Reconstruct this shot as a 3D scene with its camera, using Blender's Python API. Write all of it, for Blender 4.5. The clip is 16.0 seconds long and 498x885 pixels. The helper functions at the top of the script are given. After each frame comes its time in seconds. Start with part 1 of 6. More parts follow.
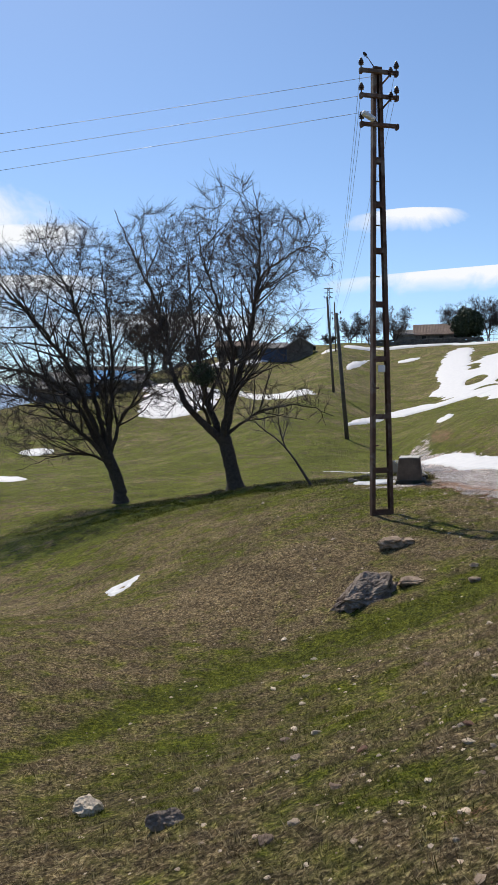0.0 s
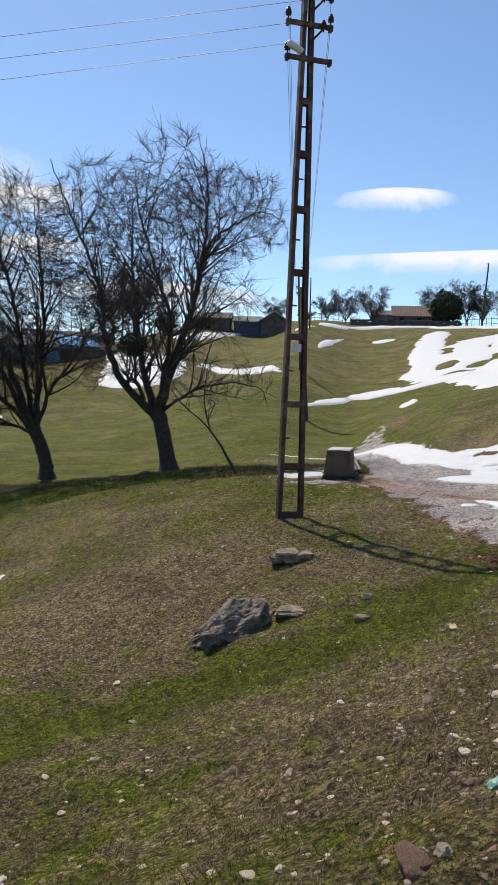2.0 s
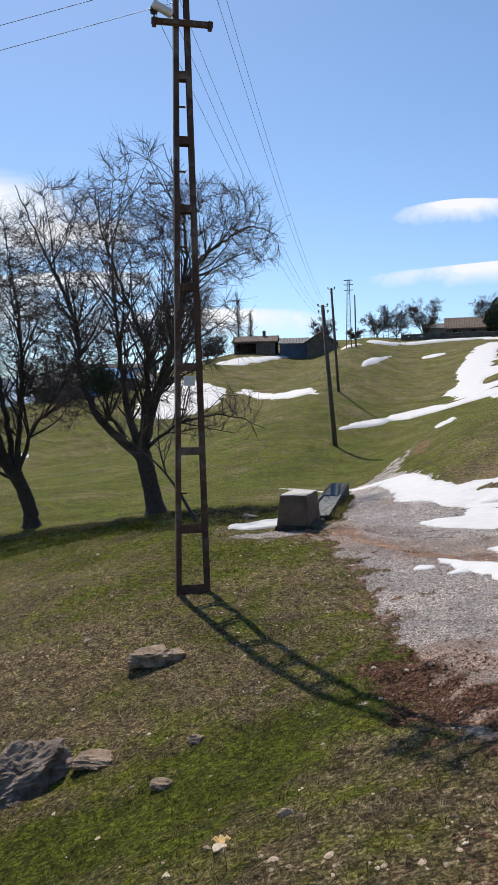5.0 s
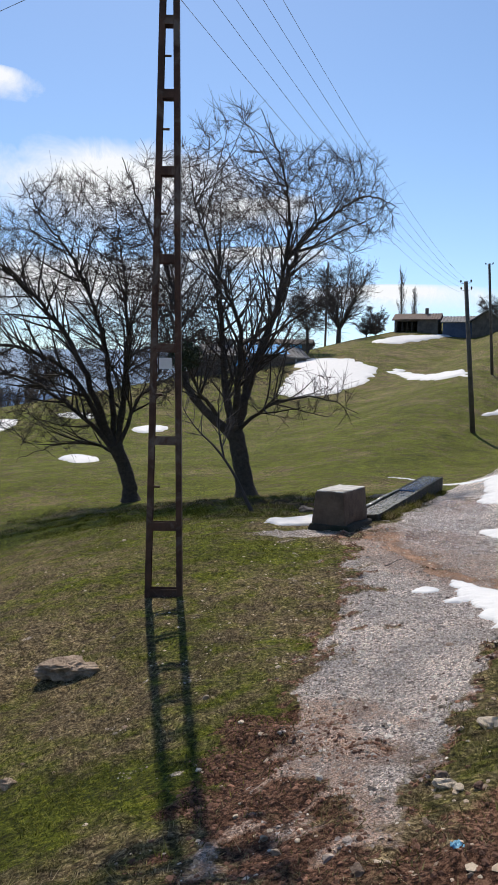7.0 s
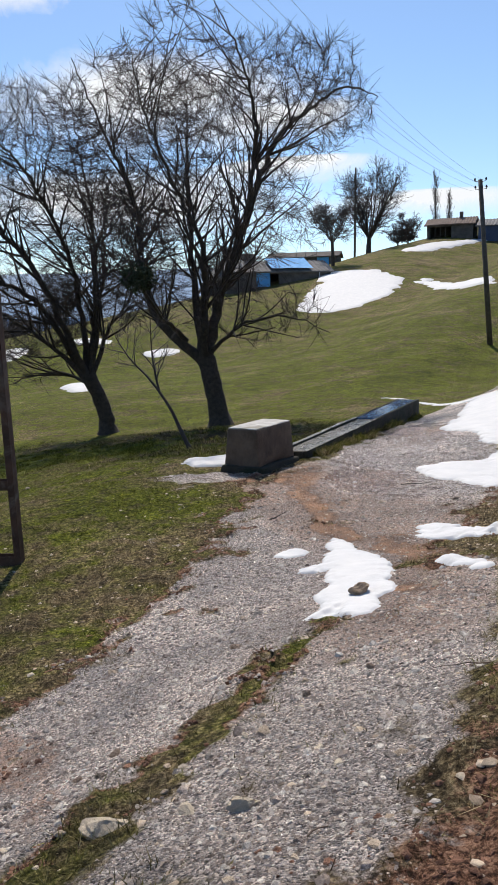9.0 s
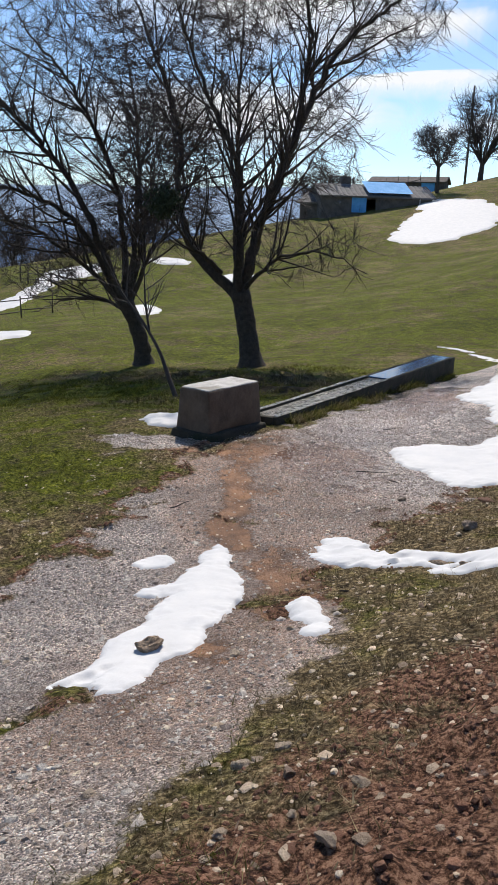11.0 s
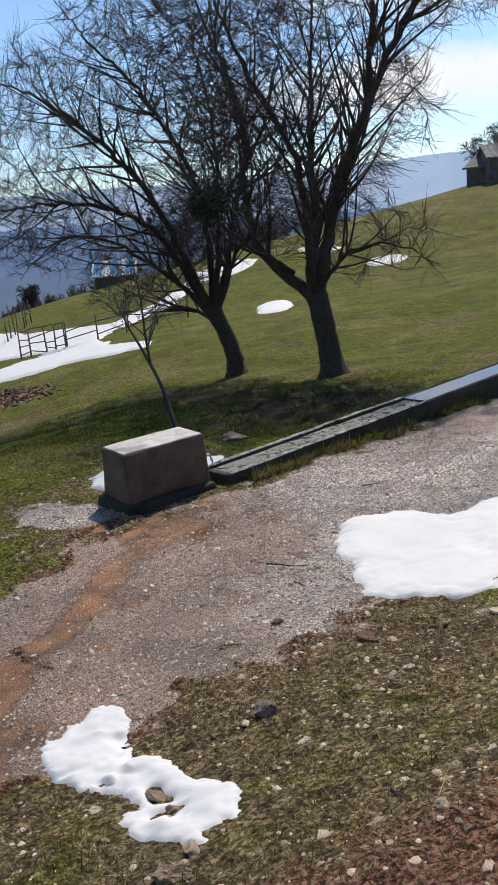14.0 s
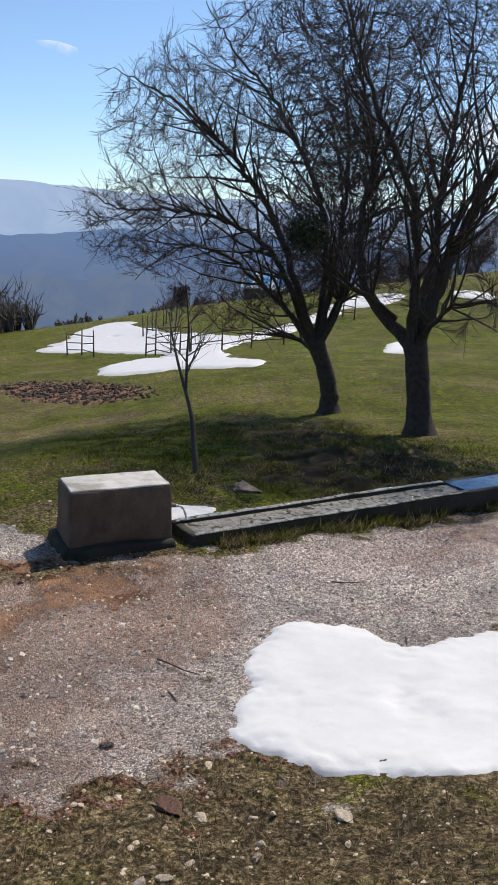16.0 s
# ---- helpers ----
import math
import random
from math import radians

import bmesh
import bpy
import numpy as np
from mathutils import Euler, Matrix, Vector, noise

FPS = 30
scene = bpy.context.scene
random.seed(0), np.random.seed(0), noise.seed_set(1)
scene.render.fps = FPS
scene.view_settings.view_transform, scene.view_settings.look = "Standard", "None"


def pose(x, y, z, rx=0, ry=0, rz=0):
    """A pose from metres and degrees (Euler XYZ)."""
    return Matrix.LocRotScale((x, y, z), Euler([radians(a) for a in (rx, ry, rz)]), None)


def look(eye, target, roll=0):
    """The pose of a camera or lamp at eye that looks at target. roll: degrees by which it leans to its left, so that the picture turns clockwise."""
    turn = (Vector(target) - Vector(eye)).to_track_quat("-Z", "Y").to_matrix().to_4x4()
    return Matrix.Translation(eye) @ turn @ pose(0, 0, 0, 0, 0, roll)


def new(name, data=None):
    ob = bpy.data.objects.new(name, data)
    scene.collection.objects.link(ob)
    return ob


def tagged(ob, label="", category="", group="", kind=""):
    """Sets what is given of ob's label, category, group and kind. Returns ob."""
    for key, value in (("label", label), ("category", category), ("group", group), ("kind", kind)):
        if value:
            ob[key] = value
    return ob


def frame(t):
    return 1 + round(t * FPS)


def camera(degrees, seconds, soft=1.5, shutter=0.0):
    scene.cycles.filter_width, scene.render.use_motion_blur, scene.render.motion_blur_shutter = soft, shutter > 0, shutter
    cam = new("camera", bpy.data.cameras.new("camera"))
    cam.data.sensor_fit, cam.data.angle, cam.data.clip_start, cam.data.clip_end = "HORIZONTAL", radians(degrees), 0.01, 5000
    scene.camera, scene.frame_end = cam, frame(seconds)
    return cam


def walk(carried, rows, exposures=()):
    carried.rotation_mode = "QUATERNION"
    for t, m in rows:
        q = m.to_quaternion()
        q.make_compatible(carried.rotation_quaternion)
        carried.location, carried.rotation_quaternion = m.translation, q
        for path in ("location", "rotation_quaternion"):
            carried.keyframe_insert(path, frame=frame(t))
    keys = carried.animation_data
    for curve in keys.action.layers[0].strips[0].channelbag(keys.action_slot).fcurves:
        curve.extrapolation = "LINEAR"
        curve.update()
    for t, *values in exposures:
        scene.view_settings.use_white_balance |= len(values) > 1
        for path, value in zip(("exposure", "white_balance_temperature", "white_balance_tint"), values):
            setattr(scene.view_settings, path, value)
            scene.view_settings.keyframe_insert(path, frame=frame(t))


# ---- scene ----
cam = camera(34.4, 16.0, 0.7)
PATH = [
    (0, (-1.819, -5.689, 1.316), (-2.038, -3.702, 1.25), -1.0),
    (0.5, (-1.482, -5.188, 1.458), (-1.598, -3.194, 1.368), -1.5),
    (1, (-1.136, -4.474, 1.472), (-1.205, -2.478, 1.36), 0.6),
    (1.5, (-0.814, -3.794, 1.47), (-0.856, -1.799, 1.34), -1.6),
    (2, (-0.499, -3.141, 1.488), (-0.664, -1.152, 1.357), 1.9),
    (2.2, (-0.351, -2.955, 1.549), (-0.515, -0.967, 1.408), 2.4),
    (2.5, (-0.035, -2.643, 1.563), (-0.191, -0.655, 1.411), -2.9),
    (3, (0.216, -2.156, 1.655), (-0.121, -0.189, 1.525), -1.5),
    (3.5, (0.593, -1.518, 1.726), (0.243, 0.448, 1.617), 0.1),
    (4, (1.041, -1.026, 1.813), (0.736, 0.948, 1.707), -1.8),
    (4.2, (1.176, -0.822, 1.795), (0.876, 1.153, 1.699), -1.9),
    (6.3, (3.272, 1.357, 1.913), (2.701, 3.273, 1.855), 2.2),
    (6.5, (3.493, 1.497, 1.953), (2.818, 3.379, 1.903), 1.2),
    (7, (3.971, 2.004, 1.953), (3.23, 3.857, 1.818), 1.0),
    (7.5, (4.385, 2.536, 1.958), (3.672, 4.397, 1.798), -0.7),
    (8, (4.766, 3.055, 2.041), (4.017, 4.901, 1.859), -0.0),
    (8.5, (5.087, 3.759, 2.075), (4.282, 5.559, 1.74), 0.9),
    (8.7, (5.237, 4.057, 2.04), (4.431, 5.857, 1.707), -1.0),
    (10.8, (6.39, 6.757, 2.332), (5.35, 8.39, 1.83), 1.5),
    (11, (6.521, 6.926, 2.34), (5.489, 8.558, 1.819), 1.5),
    (11.5, (6.805, 7.627, 2.395), (5.766, 9.258, 1.886), -8.4),
    (12, (7.04, 8.325, 2.456), (5.997, 9.96, 1.968), -1.5),
    (12.5, (7.223, 8.997, 2.408), (6.114, 10.582, 1.901), -3.3),
    (13, (7.408, 9.54, 2.555), (6.136, 11.005, 2.07), -0.2),
    (13.5, (7.518, 10.205, 2.608), (6.246, 11.641, 2.046), 0.5),
    (14, (7.676, 10.827, 2.659), (6.264, 12.132, 2.108), -5.2),
    (14.2, (7.61, 11.085, 2.668), (6.172, 12.367, 2.128), -4.4),
    (14.5, (7.689, 11.496, 2.607), (6.135, 12.636, 2.073), 0.5),
    (15, (7.844, 12.101, 2.65), (6.279, 13.228, 2.119), -2.1),
    (15.5, (7.888, 12.519, 2.768), (6.285, 13.594, 2.244), -1.2),
    (15.7, (7.87, 12.727, 2.773), (6.258, 13.789, 2.25), 0.7),
    (16, (7.804, 13.019, 2.774), (6.173, 14.063, 2.275), 3.2),
]
walk(cam, [(t, look(eye, target, roll)) for t, eye, target, roll in PATH])

# ---- light ----
SUN_AZ, SUN_EL = radians(-29.0), radians(50.5)      # from +y towards +x; above the horizon
sun_way = Vector((math.sin(SUN_AZ) * math.cos(SUN_EL), math.cos(SUN_AZ) * math.cos(SUN_EL), math.sin(SUN_EL)))
world = bpy.data.worlds.new("sky")
scene.world = world
world.use_nodes = True
wn, wl = world.node_tree.nodes, world.node_tree.links
sky = wn.new("ShaderNodeTexSky")
sky.sky_type, sky.sun_disc = "NISHITA", False
sky.sun_elevation, sky.sun_rotation = SUN_EL, SUN_AZ
sky.altitude, sky.air_density, sky.dust_density, sky.ozone_density = 900, 1.0, 0.6, 1.1
tint = wn.new("ShaderNodeMix")
tint.data_type, tint.blend_type = "RGBA", "MULTIPLY"
tint.inputs[0].default_value, tint.inputs[7].default_value = 1.0, (0.82, 0.937, 1.055, 1)
wl.new(sky.outputs[0], tint.inputs[6])
wl.new(tint.outputs[2], wn["Background"].inputs[0])
wn["Background"].inputs[1].default_value = 0.131
sun = new("sun", bpy.data.lights.new("sun", "SUN"))
sun.data.energy, sun.data.angle, sun.data.color = 4.61, radians(0.55), (1.0, 0.915, 0.80)
sun.matrix_world = look(sun_way * 60, (0, 0, 0))
scene.view_settings.exposure = 0.0

# ---- materials ----


def material(name, rough=0.8, metal=0.0):
    m = bpy.data.materials.new(name)
    m.use_nodes = True
    b = m.node_tree.nodes["Principled BSDF"]
    b.inputs["Roughness"].default_value, b.inputs["Metallic"].default_value = rough, metal
    return m, m.node_tree.nodes, m.node_tree.links, b


def noise_node(n, l, scale, detail=6, rough=0.6, distort=0.0, coord=None):
    t = n.new("ShaderNodeTexNoise")
    t.inputs["Scale"].default_value, t.inputs["Detail"].default_value = scale, detail
    t.inputs["Roughness"].default_value, t.inputs["Distortion"].default_value = rough, distort
    if coord is None:
        coord = n.new("ShaderNodeTexCoord").outputs["Object"]
    l.new(coord, t.inputs["Vector"])
    return t.outputs[0]


def ramp(n, l, fac, stops):
    r = n.new("ShaderNodeValToRGB")
    e = r.color_ramp.elements
    while len(e) < len(stops):
        e.new(0.5)
    for k, (p, c) in zip(e, stops):
        k.position, k.color = p, (*c, 1) if len(c) == 3 else c
    l.new(fac, r.inputs[0])
    return r.outputs[0]


def mix(n, l, fac, a, b, how="MIX"):
    x = n.new("ShaderNodeMix")
    x.data_type, x.blend_type = "RGBA", how
    for socket, v in ((x.inputs[0], fac), (x.inputs[6], a), (x.inputs[7], b)):
        if hasattr(v, "links"):
            l.new(v, socket)
        else:
            socket.default_value = (*v, 1) if isinstance(v, tuple) else v
    return x.outputs[2]


def maths(n, l, op, a, b=0.0):
    x = n.new("ShaderNodeMath")
    x.operation = op
    for socket, v in zip(x.inputs, (a, b)):
        if hasattr(v, "links"):
            l.new(v, socket)
        else:
            socket.default_value = v
    return x.outputs[0]


def bump(n, l, b, height, strength=0.5, dist=0.02):
    k = n.new("ShaderNodeBump")
    k.inputs["Strength"].default_value, k.inputs["Distance"].default_value = strength, dist
    l.new(height, k.inputs["Height"])
    l.new(k.outputs[0], b.inputs["Normal"])


def plain(name, dark, light, scale=6.0, rough=0.8, metal=0.0, relief=0.4, dist=0.01, stain=None, mixed=False):
    """A surface of two tones with fine grain, larger stains and relief."""
    m, n, l, b = material(name, rough, metal)
    a, c = noise_node(n, l, scale), noise_node(n, l, scale * 7, 8, 0.7)
    col = ramp(n, l, a, [(0.3, dark), (0.7, light)])
    col = mix(n, l, 0.35, col, ramp(n, l, c, [(0.25, dark), (0.75, light)]))
    if stain:
        s = noise_node(n, l, scale * 0.35, 5, 0.65, 0.6)
        col = mix(n, l, ramp(n, l, s, [(0.5, (0, 0, 0)), (0.62, (1, 1, 1))]), col, stain)
    info = n.new("ShaderNodeObjectInfo")
    shade = maths(n, l, "MULTIPLY_ADD", info.outputs["Random"], 0.25)
    n[shade.node.name].inputs[2].default_value = 0.87
    col = mix(n, l, 1.0, col, shade, "MULTIPLY")
    if mixed:
        each = n.new("ShaderNodeNewGeometry").outputs["Random Per Island"]
        col = mix(n, l, 1.0, col, ramp(n, l, each, [(0.0, (0.50, 0.45, 0.41)), (0.5, (1.02, 0.98, 0.93)), (1.0, (1.45, 1.42, 1.36))]), "MULTIPLY")
    l.new(col, b.inputs["Base Color"])
    bump(n, l, b, c, relief, dist)
    return m


def spread(n, l, v, gain):
    """v, about its middle, times gain."""
    return maths(n, l, "MULTIPLY", maths(n, l, "SUBTRACT", v, 0.5), gain)


def lushness(n, l, mid, big):
    t = n.new("ShaderNodeAttribute")
    t.attribute_name = "lush"
    v = maths(n, l, "ADD", maths(n, l, "ADD", t.outputs["Fac"], spread(n, l, mid, 3.0)), spread(n, l, big, 2.0))
    return ramp(n, l, v, [(0.15, (0, 0, 0)), (0.85, (1, 1, 1))])


def ground_material():
    m, n, l, b = material("meadow", 0.95)
    att = {}
    for k in ("gravel", "soil", "wet", "litter", "puddle", "film"):
        t = n.new("ShaderNodeAttribute")
        t.attribute_name = k
        att[k] = t.outputs["Fac"]
    big, mid = noise_node(n, l, 0.35, 5, 0.6, 0.5), noise_node(n, l, 2.6, 7, 0.68)
    fine, grit = noise_node(n, l, 30.0, 8, 0.78), noise_node(n, l, 75.0, 6, 0.8)
    broad = noise_node(n, l, 0.55, 9, 0.72, 0.8)
    dry = ramp(n, l, fine, [(0.39, (0.030, 0.022, 0.011)), (0.50, (0.148, 0.110, 0.064)), (0.61, (0.46, 0.375, 0.25))])
    green = ramp(n, l, fine, [(0.38, (0.013, 0.022, 0.002)), (0.51, (0.083, 0.100, 0.009)), (0.64, (0.235, 0.245, 0.036))])
    col = mix(n, l, lushness(n, l, mid, big), dry, green)
    tone = ramp(n, l, mix(n, l, 0.5, broad, mid), [(0.40, (0.56, 0.54, 0.50)), (0.58, (1.25, 1.20, 1.08))])
    col = mix(n, l, 1.0, col, tone, "MULTIPLY")
    tuft = noise_node(n, l, 11.0, 5, 0.72, 0.4)
    col = mix(n, l, 1.0, col, ramp(n, l, tuft, [(0.36, (0.40, 0.40, 0.38)), (0.50, (1.14, 1.14, 1.08)), (0.66, (1.85, 1.80, 1.60))]), "MULTIPLY")
    earth = ramp(n, l, fine, [(0.42, (0.036, 0.019, 0.012)), (0.50, (0.190, 0.092, 0.054)), (0.58, (0.50, 0.29, 0.185))])
    earth = mix(n, l, maths(n, l, "MULTIPLY", att["wet"], 0.85), earth, mix(n, l, 1.0, earth, (0.42, 0.38, 0.36), "MULTIPLY"))
    soil = maths(n, l, "ADD", att["soil"], spread(n, l, mid, 1.7))
    col = mix(n, l, ramp(n, l, soil, [(0.44, (0, 0, 0)), (0.60, (1, 1, 1))]), col, earth)
    vor = n.new("ShaderNodeTexVoronoi")
    vor.inputs["Scale"].default_value = 78.0
    l.new(n.new("ShaderNodeTexCoord").outputs["Object"], vor.inputs["Vector"])
    pebble = mix(n, l, 0.45, ramp(n, l, vor.outputs["Color"], [(0.30, (0.026, 0.019, 0.015)), (0.50, (0.275, 0.225, 0.190)), (0.70, (0.90, 0.82, 0.74))]),
                 ramp(n, l, grit, [(0.42, (0.016, 0.012, 0.010)), (0.5, (0.27, 0.225, 0.195)), (0.575, (0.90, 0.82, 0.74))]))
    mud = ramp(n, l, fine, [(0.38, (0.082, 0.046, 0.026)), (0.62, (0.35, 0.215, 0.135))])
    wet = maths(n, l, "ADD", att["wet"], spread(n, l, mid, 1.5))
    wetness = ramp(n, l, wet, [(0.25, (0, 0, 0)), (0.75, (1, 1, 1))])
    track = mix(n, l, maths(n, l, "MULTIPLY", wetness, 0.72), pebble, mud)
    pool = maths(n, l, "ADD", att["puddle"], maths(n, l, "ADD", spread(n, l, mid, 1.8), spread(n, l, fine, 1.3)))
    pool = ramp(n, l, pool, [(0.44, (0, 0, 0)), (0.60, (1, 1, 1))])
    track = mix(n, l, pool, track, ramp(n, l, mid, [(0.35, (0.072, 0.036, 0.015)), (0.65, (0.215, 0.108, 0.047))]))
    track = mix(n, l, 1.0, track, ramp(n, l, broad, [(0.40, (0.98, 0.91, 0.87)), (0.60, (2.05, 1.89, 1.79))]), "MULTIPLY")
    film = ramp(n, l, maths(n, l, "ADD", att["film"], spread(n, l, mid, 1.6)), [(0.25, (0, 0, 0)), (0.70, (1, 1, 1))])
    track = mix(n, l, maths(n, l, "MULTIPLY", film, 0.35), track, mix(n, l, 1.0, track, (0.42, 0.42, 0.44), "MULTIPLY"))
    gravel = maths(n, l, "ADD", att["gravel"], spread(n, l, mid, 1.2))
    road = ramp(n, l, gravel, [(0.40, (0, 0, 0)), (0.60, (1, 1, 1))])
    col = mix(n, l, road, col, track)
    # Dark litter colour also paints the willows' shade and the block's shadow.
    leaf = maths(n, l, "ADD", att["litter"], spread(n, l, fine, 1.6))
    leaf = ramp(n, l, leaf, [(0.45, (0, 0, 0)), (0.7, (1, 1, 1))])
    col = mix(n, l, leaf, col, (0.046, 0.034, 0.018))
    road = maths(n, l, "MULTIPLY", road, maths(n, l, "SUBTRACT", 1.0, leaf))
    l.new(col, b.inputs["Base Color"])
    damp = maths(n, l, "MULTIPLY", road, ramp(n, l, mix(n, l, 0.5, grit, mid), [(0.42, (0.15, 0.15, 0.15)), (0.58, (1, 1, 1))]))
    damp = maths(n, l, "MULTIPLY", damp, maths(n, l, "SUBTRACT", 1.0, maths(n, l, "MULTIPLY", pool, 0.35)))
    damp = maths(n, l, "MULTIPLY", damp, maths(n, l, "SUBTRACT", 1.0, maths(n, l, "MULTIPLY", wetness, 0.6)))
    damp = maths(n, l, "MAXIMUM", damp, maths(n, l, "MULTIPLY", road, film))
    r = n.new("ShaderNodeMapRange")
    r.inputs[3].default_value, r.inputs[4].default_value = 0.95, 0.12
    l.new(damp, r.inputs[0])
    l.new(r.outputs[0], b.inputs["Roughness"])
    s = n.new("ShaderNodeMapRange")
    s.inputs[3].default_value, s.inputs[4].default_value = 0.12, 0.7
    l.new(road, s.inputs[0])
    l.new(s.outputs[0], b.inputs["Specular IOR Level"])
    relief = maths(n, l, "ADD", maths(n, l, "MULTIPLY", fine, 0.8), maths(n, l, "MULTIPLY", vor.outputs["Distance"], maths(n, l, "MULTIPLY", road, -0.7)))
    relief = maths(n, l, "ADD", maths(n, l, "ADD", relief, maths(n, l, "MULTIPLY", tuft, 1.1)), maths(n, l, "MULTIPLY", grit, 0.35))
    flat = maths(n, l, "SUBTRACT", 1.0, maths(n, l, "MULTIPLY", maths(n, l, "MULTIPLY", road, maths(n, l, "MAXIMUM", pool, film)), 0.62))
    bump(n, l, b, maths(n, l, "MULTIPLY", relief, flat), 1.0, 0.05)
    return m


def blade_material(name, bright):
    """Thin leaves: half of the light passes through."""
    m, n, l, b = material(name, 0.9)
    big, mid = noise_node(n, l, 0.35, 5, 0.6, 0.5), noise_node(n, l, 2.6, 7, 0.68)
    rnd = n.new("ShaderNodeNewGeometry").outputs["Random Per Island"]
    dry = ramp(n, l, rnd, [(0.0, (0.06, 0.044, 0.022)), (0.6, (0.20, 0.156, 0.092)), (1.0, (0.52, 0.435, 0.29))])
    green = ramp(n, l, rnd, [(0.0, (0.030, 0.038, 0.007)), (0.6, (0.12, 0.135, 0.022)), (1.0, (0.28, 0.27, 0.07))])
    col = mix(n, l, lushness(n, l, mid, big), dry, green)
    tuft = noise_node(n, l, 11.0, 5, 0.72, 0.4)
    col = mix(n, l, 1.0, col, ramp(n, l, tuft, [(0.36, (0.5 * bright, 0.5 * bright, 0.48 * bright)), (0.64, (1.4 * bright, 1.38 * bright, 1.3 * bright))]), "MULTIPLY")
    d, t, x = n.new("ShaderNodeBsdfDiffuse"), n.new("ShaderNodeBsdfTranslucent"), n.new("ShaderNodeMixShader")
    l.new(col, d.inputs[0]), l.new(col, t.inputs[0])
    x.inputs[0].default_value = 0.45
    l.new(d.outputs[0], x.inputs[1]), l.new(t.outputs[0], x.inputs[2])
    l.new(x.outputs[0], n["Material Output"].inputs[0])
    return m


def snow_material():
    m, n, l, b = material("old_snow", 0.7)
    a, c = noise_node(n, l, 3.0, 5), noise_node(n, l, 22.0, 8, 0.7)
    col = ramp(n, l, a, [(0.3, (0.56, 0.56, 0.565)), (0.7, (0.65, 0.64, 0.63))])
    col = mix(n, l, ramp(n, l, c, [(0.70, (0, 0, 0)), (0.86, (1, 1, 1))]), col, (0.42, 0.36, 0.28))
    l.new(col, b.inputs["Base Color"])
    b.inputs["Subsurface Weight"].default_value = 0.0
    bump(n, l, b, c, 0.25, 0.012)
    return m


def water_material():
    m, n, l, b = material("trough_water", 0.04)
    # Blue of the mirrored sky is mixed into the base colour.
    b.inputs["Base Color"].default_value = (0.035, 0.10, 0.21, 1)
    b.inputs["Specular IOR Level"].default_value = 0.6
    bump(n, l, b, noise_node(n, l, 9.0, 3), 0.12, 0.01)
    return m


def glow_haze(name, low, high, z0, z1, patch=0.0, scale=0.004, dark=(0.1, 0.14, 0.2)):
    """Distant land behind kilometres of air: haze painted as glow, blended foot to crest."""
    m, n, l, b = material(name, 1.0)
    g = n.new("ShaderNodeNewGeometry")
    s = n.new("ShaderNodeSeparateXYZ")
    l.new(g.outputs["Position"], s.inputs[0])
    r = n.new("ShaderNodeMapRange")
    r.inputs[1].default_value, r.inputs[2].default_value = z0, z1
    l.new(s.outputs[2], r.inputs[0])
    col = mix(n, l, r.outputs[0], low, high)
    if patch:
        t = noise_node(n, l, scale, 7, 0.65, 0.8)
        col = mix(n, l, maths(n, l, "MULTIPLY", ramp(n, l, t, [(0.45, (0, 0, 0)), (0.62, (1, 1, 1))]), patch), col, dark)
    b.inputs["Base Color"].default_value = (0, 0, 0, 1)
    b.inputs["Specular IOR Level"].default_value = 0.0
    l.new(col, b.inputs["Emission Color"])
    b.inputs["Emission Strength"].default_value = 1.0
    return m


def cloud_material():
    m, n, l, b = material("cloud", 1.0)
    att = n.new("ShaderNodeAttribute")
    att.attribute_name = "puff"
    t = noise_node(n, l, 0.0045, 8, 0.68, 0.6)
    f = maths(n, l, "ADD", att.outputs["Fac"], maths(n, l, "MULTIPLY", maths(n, l, "SUBTRACT", t, 0.5), 1.5))
    fac = ramp(n, l, f, [(0.10, (0, 0, 0)), (0.95, (1, 1, 1))])
    em, tr, mx = n.new("ShaderNodeEmission"), n.new("ShaderNodeBsdfTransparent"), n.new("ShaderNodeMixShader")
    em.inputs[0].default_value, em.inputs[1].default_value = (0.95, 0.97, 1.0, 1), 1.0
    l.new(fac, mx.inputs[0]), l.new(tr.outputs[0], mx.inputs[1]), l.new(em.outputs[0], mx.inputs[2])
    l.new(mx.outputs[0], n["Material Output"].inputs[0])
    return m


M_GROUND, M_SNOW, M_WATER = ground_material(), snow_material(), water_material()
M_BARK = plain("willow_bark", (0.028, 0.022, 0.017), (0.125, 0.098, 0.078), 9.0, 0.9, 0, 1.0, 0.06)
M_TWIG = plain("bare_twigs", (0.030, 0.021, 0.020), (0.088, 0.064, 0.060), 3.0, 0.85, 0, 0.2)
M_BRANCH = plain("grey_branch_bark", (0.024, 0.018, 0.015), (0.085, 0.065, 0.053), 5.0, 0.9, 0, 0.6, 0.01)
M_CLOD = plain("crumbled_earth", (0.115, 0.054, 0.033), (0.34, 0.175, 0.108), 20.0, 0.95, 0, 1.0, 0.012, None, True)
M_DARKCLOD = plain("churned_dark_earth", (0.03, 0.02, 0.013), (0.11, 0.075, 0.05), 9.0, 0.95, 0, 0.6, 0.01)
M_RUST = plain("rusty_steel", (0.034, 0.018, 0.012), (0.135, 0.070, 0.045), 5.0, 0.75, 0.2, 0.4, 0.004, (0.17, 0.135, 0.11))
M_PORC = plain("brown_porcelain", (0.03, 0.015, 0.012), (0.07, 0.035, 0.025), 8.0, 0.25)
M_LAMP = plain("white_lamp_housing", (0.62, 0.63, 0.63), (0.78, 0.78, 0.77), 9.0, 0.45)
